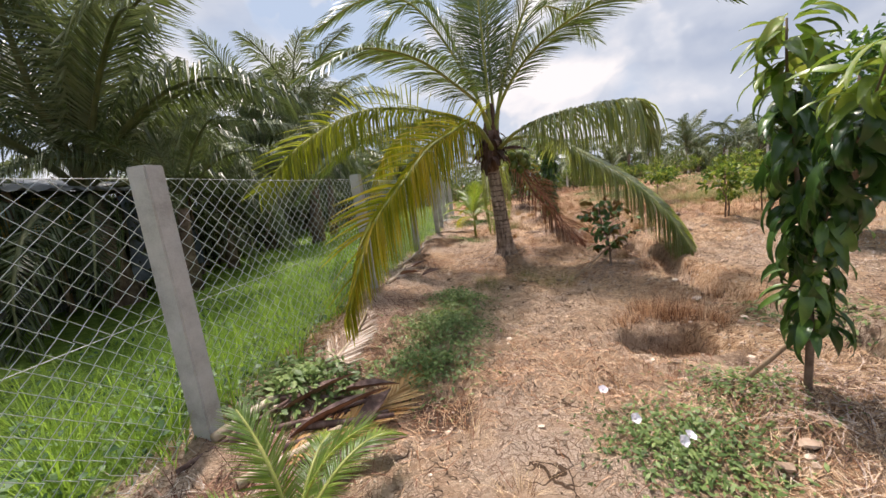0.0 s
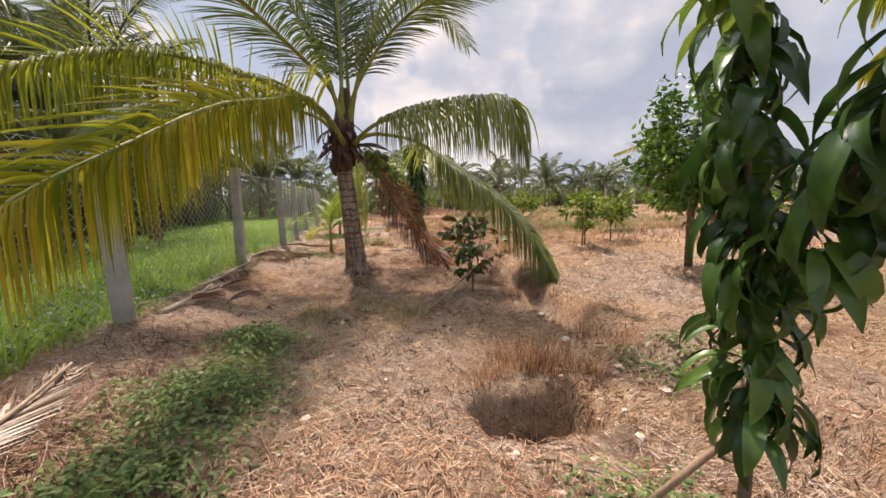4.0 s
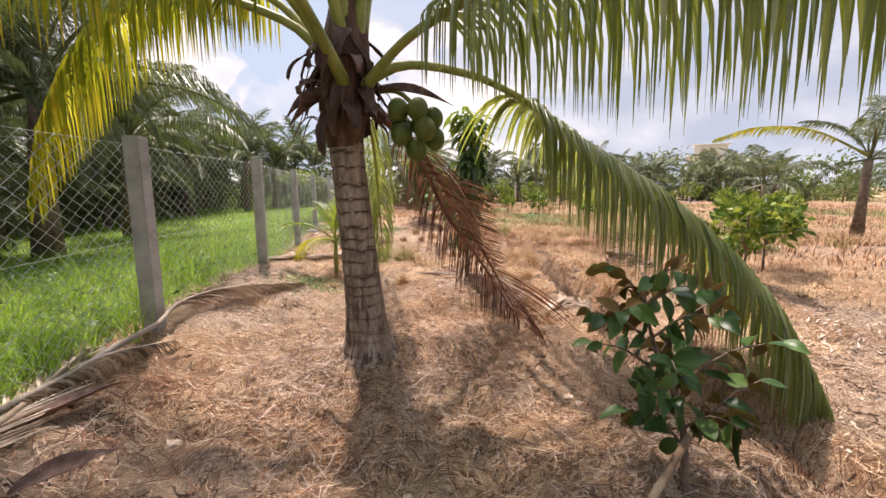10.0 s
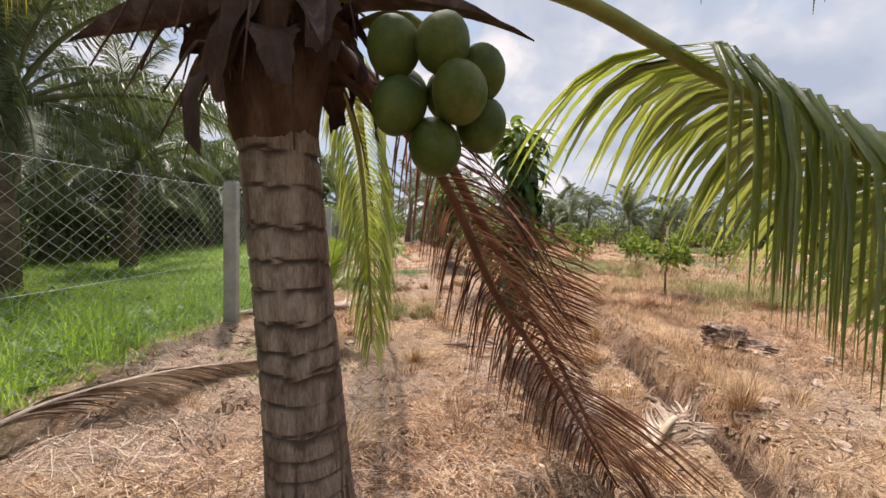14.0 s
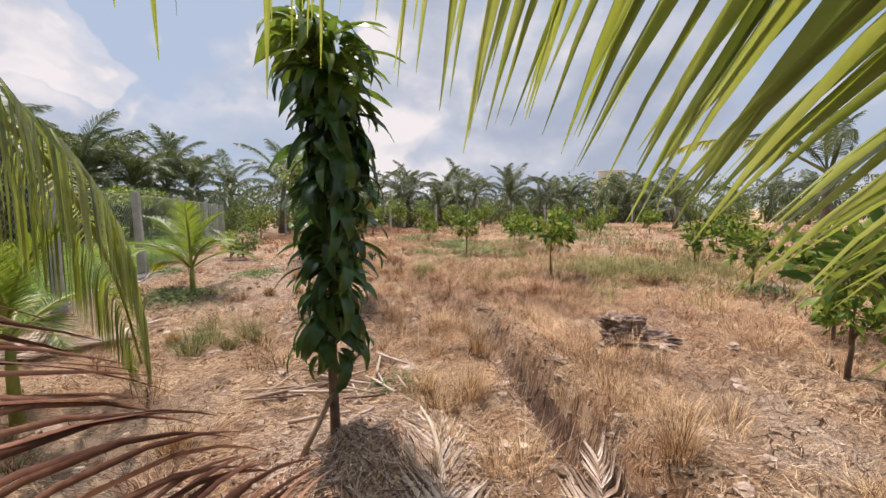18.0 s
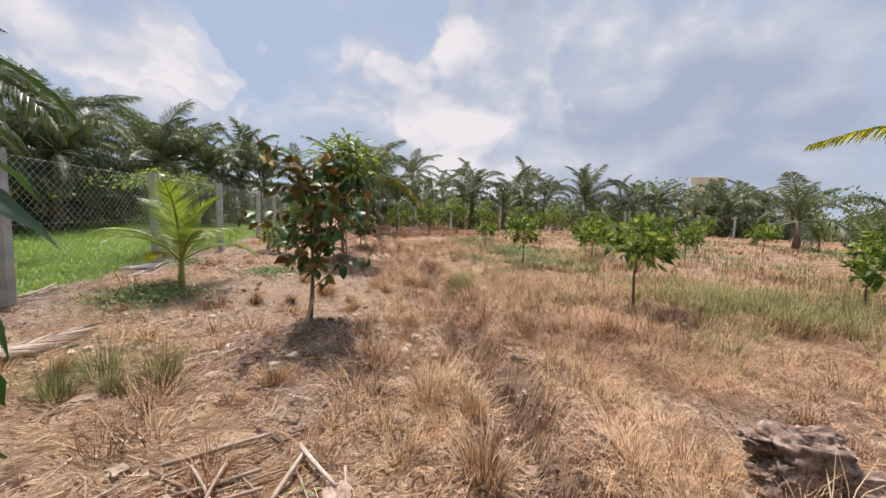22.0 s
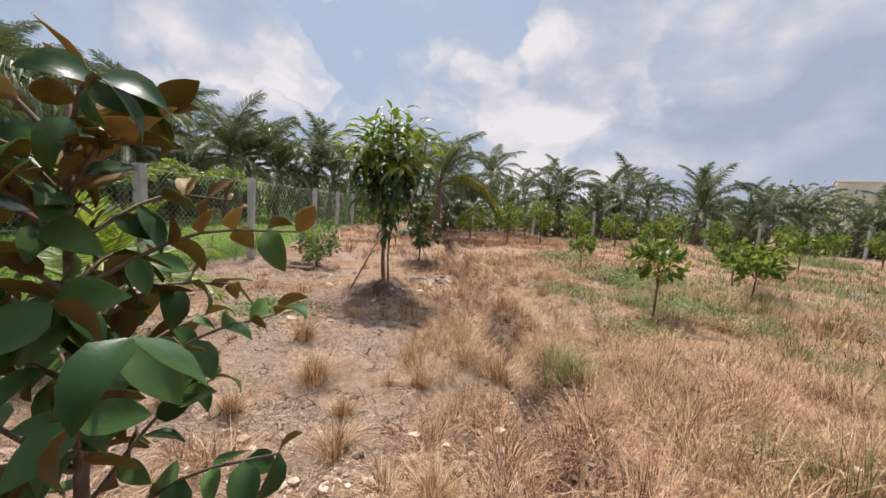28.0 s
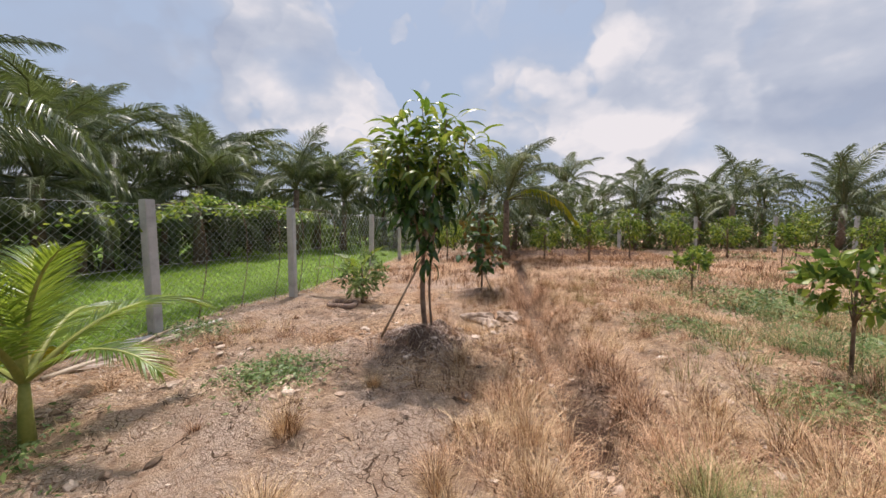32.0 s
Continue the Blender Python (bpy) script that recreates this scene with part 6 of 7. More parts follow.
for i, (x, y, az, ln, mat, lab) in enumerate(((-1.2, 1.5, 62, 2.3, M_FROND_GROUND, "fallen dry palm frond on the bank"),
                                             (-0.9, 1.2, 40, 1.6, M_FROND_TAN, "fallen tan palm frond on the bank"), (-0.7, 5.2, 75, 2.2, M_FROND_GROUND, "bleached palm frond beside the fence"), (-0.2, 10.6, 60, 2.2, M_FROND_GROUND, "bleached palm frond beside the fence"),
                                             (0.2, 11.6, 40, 1.8, M_FROND_GROUND, "bleached palm frond beside a young palm"), (3.2, 7.75, 22, 1.7, M_FROND_GROUND, "pale fallen palm frond on straw"), (3.0, 7.9, 55, 1.5, M_FROND_GROUND, "pale fallen palm frond on straw"), 
                                             (-0.3, 13.0, 70, 2.0, M_FROND_GROUND, "bleached palm frond beside the fence"), (0.2, 16.0, 75, 1.8, M_FROND_GROUND, "bleached palm frond beside the fence"))):
    ground_frond(x, y, az, ln, 700 + i, mat, M_RACHIS_PALE if mat is not M_FROND_DEAD else M_RACHIS_DEAD, lab, 0.25)


lying_frond([(-0.5, 6.85, 0.06), (-0.44, 7.16, 0.1), (-0.27, 7.5, 0.12), (-0.27, 7.9, 0.15), (-0.07, 8.2, 0.16), (0.16, 8.7, 0.13), (0.6, 9.3, 0.05)], 720, M_FROND_LITTER, M_RACHIS_GREY, "brown fallen palm frond bent round a fence post", 150, 0.75, 0.45, 1.0, 0.36, 20, 0.011, 0.024)
lying_frond([(-0.66, 6.4, 0.05), (-0.5, 6.75, 0.08), (-0.36, 7.0, 0.1), (-0.12, 7.4, 0.06)], 721, M_FROND_LITTER, M_RACHIS_GREY, "crumpled grey-brown palm frond end beside the fence", 40, 0.28, 0.9, 1.0, 0.05, 40, 0.018, 0.022)
lying_frond([(-1.0, 5.5, 0.04), (-0.85, 5.95, 0.05), (-0.68, 6.3, 0.06), (-0.5, 6.6, 0.02)], 722, M_FROND_GROUND, M_RACHIS_PALE, "shredded bleached palm frond on the bank", 80, 0.36, 0.4, 1.0, 0.02, 26, 0.013, 0.016)


def lump(name, x, y, size, seed, mat, label, category, group="", flat=0.6, z=0.0):
    bm = bmesh.new()
    bmesh.ops.create_icosphere(bm, subdivisions=3, radius=1.0)
    off = Vector((seed * 3.1, seed * 1.7, 0))
    for v in bm.verts:
        k = 1 + 0.45 * noise.noise(v.co * 1.3 + off) + 0.3 * noise.noise(v.co * 3.4 + off) + 0.12 * noise.noise(v.co * 8.0 + off)
        v.co = Vector((v.co.x * size[0], v.co.y * size[1], v.co.z * size[2])) * k
    me = bpy.data.meshes.new(name)
    bm.to_mesh(me)
    bm.free()
    me.materials.append(mat)
    ob = new(name, me)
    ob.matrix_world = pose(x, y, H(x, y) + size[2] * 0.35 + z, 0, 0, seed * 47)
    return tagged(ob, label, category, group)


def rotten_stump(x, y, rz):
    """A rotten palm bole in grey layers that split apart, with plates and crumbs fallen from it."""
    root = thing("rotten_stump", x, y, H(x, y), "large grey-brown rotten palm stump splitting into layers in dry grass", "stump", rz=rz)

    def layer(name, c, size, seed, tilt, label=""):
        bm = bmesh.new()
        bmesh.ops.create_icosphere(bm, subdivisions=5, radius=1.0)
        off = Vector((seed * 3.7, seed * 1.9, seed))
        for v in bm.verts:
            p = v.co.copy()
            k = 1 + 0.34 * noise.noise(p * 1.4 + off) + 0.22 * noise.noise(Vector((p.x * 1.6, p.y * 6.0, p.z * 9.0)) + off) + 0.12 * noise.noise(Vector((p.x * 5.0, p.y * 15.0, p.z * 19.0)) + off)
            split = noise.noise(Vector((p.x * 1.1, p.y * 2.6, p.z * 3.4)) + off * 1.7)
            k -= 0.17 * math.exp(-(split / 0.045) ** 2)
            step = 0.05 * math.floor(6 * (noise.noise(Vector((p.x * 0.9, p.y * 2.4, p.z * 2.4)) + off) + 0.5))
            box = 1 / max(abs(p.x) ** 3 + abs(p.y) ** 3 + abs(p.z) ** 3, 0.2) ** (1 / 3)
            v.co = Vector((p.x * size[0], p.y * size[1], p.z * size[2])) * (k * (0.78 + step) * (0.45 + 0.55 * box))
        me = bpy.data.meshes.new(name)
        bm.to_mesh(me)
        bm.free()
        me.materials.append(M_STUMP)
        me.polygons.foreach_set("use_smooth", [True] * len(me.polygons))
        put(name, me, root, pose(*c, *tilt), label)

    layer("heartwood", (0, 0, 0.08), (0.26, 0.15, 0.15), 3, (8, 12, 0))
    layer("outer_layer", (-0.16, -0.10, 0.06), (0.19, 0.08, 0.11), 5, (-22, 8, 14))
    layer("outer_layer", (0.20, -0.12, 0.05), (0.20, 0.07, 0.09), 6, (-30, -6, -10))
    layer("outer_layer", (0.12, 0.10, 0.14), (0.18, 0.09, 0.08), 7, (14, 10, 8))
    layer("outer_layer", (-0.22, 0.02, 0.20), (0.11, 0.08, 0.028), 8, (6, 18, 30), "pale splintered top layer")
    layer("fallen_plate", (0.02, -0.29, 0.02), (0.30, 0.09, 0.025), 9, (-12, 2, -14), "long pale plate fallen from the stump")
    layer("fallen_plate", (0.40, -0.20, 0.02), (0.15, 0.10, 0.03), 10, (-6, 10, 25))
    layer("fallen_plate", (-0.40, -0.16, 0.01), (0.09, 0.06, 0.025), 11, (4, 6, 50))
    layer("fallen_plate", (0.42, 0.16, 0.015), (0.13, 0.07, 0.025), 12, (4, -8, 70))


rotten_stump(6.0, 9.78, -14)
for i in range(46):
    r = random.Random(i + 50)
    x, y = ((r.uniform(4.8, 7.2), r.uniform(6, 12)) if i % 2 else (r.uniform(0.5, 4.5), r.uniform(9, 22))) if i > 3 else (4.9 + r.uniform(-0.4, 0.5), 8.0 + r.uniform(-0.5, 0.5))
    lump("soil_clod", x, y, (r.uniform(0.03, 0.09), r.uniform(0.03, 0.07), r.uniform(0.015, 0.035)), i + 9, M_ROCK, "pale dry soil clod on straw", "clod", "soil clods")
for i, (x, y) in enumerate(((4.55, 18.65), (4.85, 18.95), (4.35, 19.0))):
    lump("pale_log", x, y, (0.26, 0.12, 0.11), i + 90, M_ROCK, "pale weathered log piece on straw", "log", "pale log pieces")


def ring_thing(x, y):
    root = thing("tyre_ring", x, y, H(x, y), "old brown tyre ring half sunk in soil", "tyre")
    pts = [(0.24 * math.cos(a), 0.24 * math.sin(a), 0.05 + 0.01 * math.sin(3 * a)) for a in np.linspace(0, 2 * math.pi, 29)]
    put("tread", tube(pts, [0.055] * 29, 10, False, M_RUBBER, "tread", 0.08), root)


ring_thing(1.75, 19.75)


def stick(x, y, az, ln, r, mat, label, name="stick", category="stick", group="sticks"):
    pts = []
    for t in np.linspace(0, 1, 6):
        px, py = x + ln * t * math.cos(radians(az)), y + ln * t * math.sin(radians(az)) + 0.006 * math.sin(t * 5 + az)
        pts.append((px - x, py - y, (H(x + ln * math.cos(radians(az)), y + ln * math.sin(radians(az))) - H(x, y)) * t + r * 1.1 + 0.02))
    ob = new(name, tube(pts, [r * (1 - 0.3 * t) for t in np.linspace(0, 1, 6)], 7, True, mat, name, 0.12, int(az)))
    ob.matrix_world = pose(x, y, H(x, y))
    return tagged(ob, label, category, group)


for x, y, az, ln in ((3.0, 10.35, -35, 0.45), (3.45, 10.2, 70, 0.4), (2.9, 10.6, 10, 0.5), (3.2, 10.0, 160, 0.55), (3.55, 10.6, -60, 0.4), (2.7, 9.6, -20, 0.4), (2.5, 10.1, 20, 0.6)):
    stick(x, y, az, ln, 0.014, M_FROND_GROUND, "bleached palm stalk piece on the soil")
for k in range(4):
    stick(-0.1 + 0.09 * k, 16.5 + 0.1 * k, 66 + 4 * k, 1.4, 0.022, M_PIPE, "pale pole lying in a bundle by the fence", "pole", "pole", "poles by the fence")
dr = random.Random(31)
for k in range(46):
    stick(3.3 + dr.gauss(0, 0.3), 10.1 + dr.gauss(0, 0.3), dr.uniform(0, 360), dr.uniform(0.15, 0.5), dr.uniform(0.004, 0.012), M_FROND_GROUND if k % 3 else M_SHEATH, "dry palm stalk piece in a heap of debris", "palm_stalk_piece", "palm stalk", "palm stalk debris")
stick(6.9, 8.5, 20, 0.5, 0.012, M_STAKE, "short grey stick in dry grass")
for k, (x, y, az, ln, r) in enumerate(((-0.75, 1.45, 35, 0.7, 0.04), (-0.7, 1.62, 15, 0.6, 0.045), (-0.55, 1.8, 50, 0.5, 0.035), (-0.6, 1.3, 25, 0.55, 0.03), (-1.25, 1.75, 40, 0.9, 0.03), (-1.1, 1.5, 30, 0.75, 0.045), (-0.95, 1.9, 20, 0.7, 0.035), (-1.3, 1.3, 55, 0.9, 0.03))):
    stick(x, y, az, ln, r * 0.6, M_SHEATH, "brown dry palm stalk base on the bank", "palm_stalk_piece", "palm stalk", "dry palm stalk pieces")


def fallen_spathe(x, y, az, ln, width, seed):
    """A dry boat-shaped flower sheath lying on the soil."""
    ob = new("fallen_spathe", blade_mesh("fallen_spathe", ln, width, [M_SHEATH, M_FROND_DEAD], 0.15, 0.7, 12, 0.05, 1.0, 0.004))
    ob.matrix_world = pose(x, y, H(x, y) + 0.02, 0, 0, az) @ pose(0, 0, 0, 4, seed * 23 % 40 - 20, 0)
    return tagged(ob, "dry brown boat-shaped palm flower sheath on the bank", "palm sheath", "fallen palm sheaths")


for k, (x, y, az, ln) in enumerate(((-0.75, 1.55, -58, 0.7), (-0.5, 1.3, -75, 0.55), (-0.95, 1.75, -50, 0.65), (-0.35, 1.6, -20, 0.5), (-0.6, 2.1, -95, 0.5), (-0.2, 5.9, -60, 0.4), (-0.45, 6.4, -40, 0.45), (-0.55, 5.7, -110, 0.4))):
    fallen_spathe(x, y, az, ln, 0.11, k)


# ---- grass, straw, weeds ----
def scatter(seed, n, x0, x1, y0, y1, keep):
    rng = np.random.default_rng(seed)
    x, y = rng.uniform(x0, x1, n), rng.uniform(y0, y1, n)
    k = rng.random(n) < keep(x, y)
    return x[k], y[k], rng


def blades(x, y, rng, tall, lean, width, segs=3, base_spread=0.0):
    """Curved grass blades: sheets two wide."""
    n = len(x)
    a = rng.random(n) * 2 * np.pi
    x, y = x + base_spread * rng.normal(size=n), y + base_spread * rng.normal(size=n)
    z = height(x, y) - 0.015
    hgt = tall * (0.55 + 0.6 * rng.random(n))
    ln = lean * (0.4 + 0.9 * rng.random(n))
    rows = []
    for k in range(segs + 1):
        t = k / segs
        off = ln * hgt * t ** 1.7
        px, py, pz = x + np.cos(a) * off, y + np.sin(a) * off, z + hgt * t * (1 - 0.22 * np.minimum(ln, 1.6) * t)
        w = width * (1 - 0.9 * t) * 0.5
        rows.append(np.stack([np.stack([px - np.sin(a) * w, py + np.cos(a) * w, pz], -1), np.stack([px + np.sin(a) * w, py - np.cos(a) * w, pz], -1)], 1))
    return np.stack(rows, 1)


def tuft_blades(cx, cy, rng, per, tall, radius, lean, width, segs=2):
    n = len(cx)
    size = (0.55 + 0.75 * rng.random(n))
    X, Y = np.repeat(cx, per), np.repeat(cy, per)
    S = np.repeat(size, per)
    a = rng.random(n * per) * 2 * np.pi
    r = radius * S * np.sqrt(rng.random(n * per))
    bx, by = X + np.cos(a) * r, Y + np.sin(a) * r
    z = height(bx, by) - 0.015
    hgt = tall * S * (0.45 + 0.65 * rng.random(n * per))
    ln = lean * (0.2 + 1.0 * rng.random(n * per)) * (0.5 + r / (radius * S + 1e-6))
    aa = a + rng.normal(size=n * per) * 0.6
    rows = []
    for k in range(segs + 1):
        t = k / segs
        off = ln * hgt * t ** 1.6
        px, py, pz = bx + np.cos(aa) * off, by + np.sin(aa) * off, z + hgt * t * (1 - 0.3 * np.minimum(ln, 1.5) * t)
        w = width * (1 - 0.92 * t) * 0.5
        rows.append(np.stack([np.stack([px - np.sin(aa) * w, py + np.cos(aa) * w, pz], -1), np.stack([px + np.sin(aa) * w, py - np.cos(aa) * w, pz], -1)], 1))
    return np.stack(rows, 1)


def stuff(name, grid, mat, label, category):
    tagged(new(name, strip_mesh(name, grid, mat)), label, category, kind="stuff")


def inside(x, y):
    return np.clip((x - fence_x(y) - 0.25) / 0.5, 0, 1)


# straw lying on the soil
def straw_layer(seed, n, box, keep, lo, hi, width, name, mat, label, steps=2):
    x, y, rng = scatter(seed, n, *box, keep)
    m = len(x)
    a = rng.random(m) * np.pi * 2
    ln = rng.uniform(lo, hi, m)
    bend = rng.normal(size=m) * 0.35
    rows = []
    lift0, lift1 = rng.uniform(0.002, 0.02, m), rng.uniform(0.002, 0.035, m)
    px, py = x.copy(), y.copy()
    for k in range(steps + 1):
        t = k / steps
        if k:
            px = px + np.cos(a + bend * t) * ln / steps
            py = py + np.sin(a + bend * t) * ln / steps
        z = height(px, py) + lift0 * (1 - t) + lift1 * t
        w = width * (1 - 0.5 * t) * 0.5
        rows.append(np.stack([np.stack([px - np.sin(a) * w, py + np.cos(a) * w, z], -1), np.stack([px + np.sin(a) * w, py - np.cos(a) * w, z + 0.001], -1)], 1))
    stuff(name, np.stack(rows, 1), mat, label, "straw")


cover = lambda x, y: inside(x, y) * bare_clay(x, y) * np.clip(0.22 + 1.7 * value_noise(x, y, 0.8, 31), 0.04, 1)
straw_layer(6, 9000, (-1.6, 1.6, 0.2, 7.0), lambda x, y: bare_clay(x, y) * np.exp(-((x - fence_x(y) - 0.6) / 0.45) ** 2), 0.1, 0.4, 0.006, "brown_litter", M_FROND_DEAD, "reddish brown leaf litter on the bank")
straw_layer(1, 75000, (-1.2, 5.2, 0.2, 13.0), cover, 0.03, 0.15, 0.0034, "straw", M_STRAW, "dry straw strewn over the soil", 1)
straw_layer(2, 60000, (0.2, 8.0, 12.5, 22.0), cover, 0.03, 0.15, 0.0038, "straw", M_STRAW, "dry straw strewn over the soil", 1)
straw_layer(3, 26000, (5.0, 9.0, 3.0, 13.0), cover, 0.03, 0.15, 0.0038, "straw", M_STRAW, "dry straw strewn over the soil", 1)
straw_layer(11, 120000, (-0.9, 5.6, 0.6, 13.0), lambda x, y: inside(x, y) * bare_clay(x, y) * np.clip(0.28 + 1.7 * value_noise(x, y, 0.5, 32), 0.0, 1), 0.025, 0.09, 0.003, "fine_straw", M_STRAW, "short dry straw strewn over the soil", 1)
straw_layer(12, 70000, (0.4, 7.5, 12.5, 19.5), lambda x, y: inside(x, y) * bare_clay(x, y) * np.clip(0.28 + 1.7 * value_noise(x, y, 0.5, 32), 0.0, 1), 0.025, 0.09, 0.0034, "fine_straw", M_STRAW, "short dry straw strewn over the soil", 1)
straw_layer(13, 60000, (-0.6, 5.0, 0.8, 9.0), lambda x, y: inside(x, y) * bare_clay(x, y) * np.clip(-0.1 + 2.2 * value_noise(x, y, 1.0, 33) + 0.9 * np.exp(-((x - 1.05) ** 2 + (y - 2.3) ** 2) / 0.5), 0.0, 1), 0.05, 0.16, 0.0042, "reddish_straw", M_STRAW_RED, "reddish dry straw in patches on the soil")
# dark strips in place of the small shadows between clods and straw
straw_layer(14, 60000, (0.0, 7.5, 1.0, 20.0), lambda x, y: inside(x, y) * bare_clay(x, y) * (1 - 0.7 * np.exp(-((x - 2.6) ** 2 + (y - 14.8) ** 2) / 2.2)) * np.clip(0.3 + 1.8 * value_noise(x, y, 0.35, 36), 0.0, 1), 0.015, 0.06, 0.010, "rotting_litter", M_GAP_SHADE, "short dark strips standing in for shaded gaps on the soil", 1)
near_mound = lambda x, y: sum(np.exp(-((x - a) ** 2 + (y - b) ** 2) / (r * r)) for a, b, h, r in MOUNDS if a < 5)
straw_layer(4, 150000, (0.4, 5.2, 0.8, 22.5), lambda x, y: np.clip(near_mound(x, y) * 0.9, 0, 1), 0.06, 0.26, 0.005, "mound_straw", M_LITTER, "grey-brown straw mulch heaped round tree bases")
straw_layer(5, 22000, (-1.9, 1.6, 0.0, 24.0), lambda x, y: np.exp(-((x - fence_x(y) - 0.3) / 0.38) ** 2), 0.05, 0.3, 0.005, "palm_litter", M_FROND_GROUND, "shredded palm leaf litter along the fence")

straw_layer(7, 7000, (4.8, 9.5, 3.5, 7.5), lambda x, y: np.exp(-((x - 6.6) ** 2 + (y - 5.4) ** 2) / 2.5), 0.025, 0.07, 0.02, "fallen_leaf_litter", M_FROND_GROUND, "pale dry leaves fallen under a jackfruit tree")


# dry grass tufts
def tuft_keep(x, y):
    right = np.clip((x - np.interp(y, [p[1] for p in TRENCH], [p[0] for p in TRENCH]) + 0.5) / 0.8, 0, 1)
    far = np.clip((y - 6.5) / 3, 0, 1)
    patch = np.clip(0.5 + 1.5 * value_noise(x, y, 1.6, 41), 0, 1)
    clear = np.ones_like(x)
    for a, b, h, r in MOUNDS:
        clear = clear * (1 - 0.9 * np.exp(-((x - a) ** 2 + (y - b) ** 2) / (0.8 * r * r)))
    return inside(x, y) * patch * clear * (trench_off(x, y) > 0.4) * (0.03 + 0.12 * far * (1 - right) + 0.5 * far * right)


x, y, rng = scatter(51, 2700, 0.0, 9.0, 7.0, 23.0, tuft_keep)
half = value_noise(x, y, 1.1, 42) > 0.02
stuff("dry_grass", tuft_blades(x[~half], y[~half], rng, 70, 0.30, 0.13, 1.2, 0.005), M_TUFT, "golden dry grass tufts in the orchard", "grass")
stuff("dry_grass", tuft_blades(x[half], y[half], rng, 70, 0.27, 0.14, 1.4, 0.005), M_TUFT_RED, "reddish dry grass tufts in the orchard", "grass")
hr = np.random.default_rng(58)
ty = hr.uniform(7.5, 23.0, 170)
tx = np.interp(ty, [p[1] for p in TRENCH], [p[0] for p in TRENCH]) + np.where(hr.random(170) < 0.5, -1, 1) * hr.uniform(0.42, 1.2, 170)
stuff("dry_grass", tuft_blades(tx, ty, hr, 130, 0.25, 0.075, 1.0, 0.0036), M_TUFT, "thick golden dry grass tufts beside the furrow", "grass")
tx, ty = hr.uniform(1.0, 7.5, 130), hr.uniform(9.5, 21.0, 130)
ok = inside(tx, ty) * (tuft_keep(tx, ty) > 0.02) > 0.5
stuff("dry_grass", tuft_blades(tx[ok], ty[ok], hr, 120, 0.22, 0.07, 1.0, 0.0036), M_TUFT_RED, "thick reddish dry grass tufts on the soil", "grass")
lone = np.array([(3.17, 15.35), (3.53, 14.47), (4.31, 14.97), (4.42, 14.41), (2.64, 14.01), (3.1, 13.96), (3.86, 14.0), (4.87, 15.43), (3.51, 16.27), (5.1, 14.52), (6.51, 15.08), (4.33, 10.91), (3.73, 9.73), (2.06, 9.72), (4.47, 10.18), (4.49, 11.07), (3.3, 11.36), (1.62, 12.11), (4.6, 10.69), (3.9, 13.58), (4.48, 13.13), (3.46, 14.63), (3.98, 9.49), (4.7, 8.33)])
stuff("dry_grass", tuft_blades(lone[:, 0], lone[:, 1], np.random.default_rng(59), 420, 0.30, 0.09, 0.85, 0.0034, 3), M_TUFT, "bushy golden tufts of dry grass standing alone", "grass")
lone = np.array([(5.74, 15.01), (2.47, 11.74), (2.2, 11.6), (2.4, 11.85)])
stuff("dry_grass", tuft_blades(lone[:, 0], lone[:, 1], np.random.default_rng(60), 380, 0.30, 0.10, 0.8, 0.0036, 3), M_TUFT_GREEN, "half-green tufts of grass on dry soil", "grass")
x, y, rng = scatter(52, 120, -0.5, 4.5, 0.8, 7.5, lambda x, y: inside(x, y) * 0.25)
stuff("dry_grass", tuft_blades(x, y, rng, 45, 0.14, 0.07, 0.9, 0.004), M_TUFT, "small dry grass tufts on the soil", "grass")
hx = np.array([2.6, 2.85, 2.45, 2.95, 2.3, 2.75, 2.2, 2.5, 2.65, 2.05, 2.35, 3.2, 3.5, 3.35, 4.3, 3.3])
hy = np.array([3.25, 3.15, 3.3, 3.0, 3.3, 3.35, 3.2, 3.4, 3.2, 3.15, 3.45, 4.9, 5.2, 6.0, 6.6, 3.7])
stuff("dry_grass", tuft_blades(hx, hy, np.random.default_rng(7), 150, 0.24, 0.13, 0.7, 0.0045), M_TUFT_RED, "brown dry grass beside a planting hole", "grass")
x, y, rng = scatter(53, 6500, 8.5, 40.0, 1.0, 33.0, lambda x, y: np.clip(0.45 + 1.2 * value_noise(x, y, 2.5, 43), 0.05, 1))
stuff("dry_grass", tuft_blades(x, y, rng, 16, 0.24, 0.32, 1.1, 0.02, 2), M_TUFT_RED, "dry grass over the far orchard", "grass")
x, y, rng = scatter(56, 3000, 6.8, 30.0, 11.5, 33.0, lambda x, y: np.clip(0.2 + 1.8 * value_noise(x, y, 3.0, 47), 0.0, 1))
stuff("green_grass", tuft_blades(x, y, rng, 22, 0.24, 0.3, 0.9, 0.014, 2), M_WEED, "green grass patches in the far orchard", "grass")
x, y, rng = scatter(54, 1800, 0.6, 12.0, 22.0, 33.0, lambda x, y: np.clip(0.5 + 1.2 * value_noise(x, y, 1.8, 44), 0.05, 1))
stuff("dry_grass", tuft_blades(x, y, rng, 30, 0.26, 0.2, 1.0, 0.012, 2), M_TUFT_RED, "reddish dry grass over the far orchard", "grass")
ty = hr.uniform(12.8, 22.5, 130)
tx = np.interp(ty, [p[1] for p in TRENCH], [p[0] for p in TRENCH]) + np.where(hr.random(130) < 0.5, -1, 1) * hr.uniform(0.16, 0.36, 130)
stuff("dry_grass", tuft_blades(tx, ty, hr, 90, 0.30, 0.11, 1.3, 0.0045), M_TUFT_RED, "reddish dry grass hanging over the furrow", "grass")
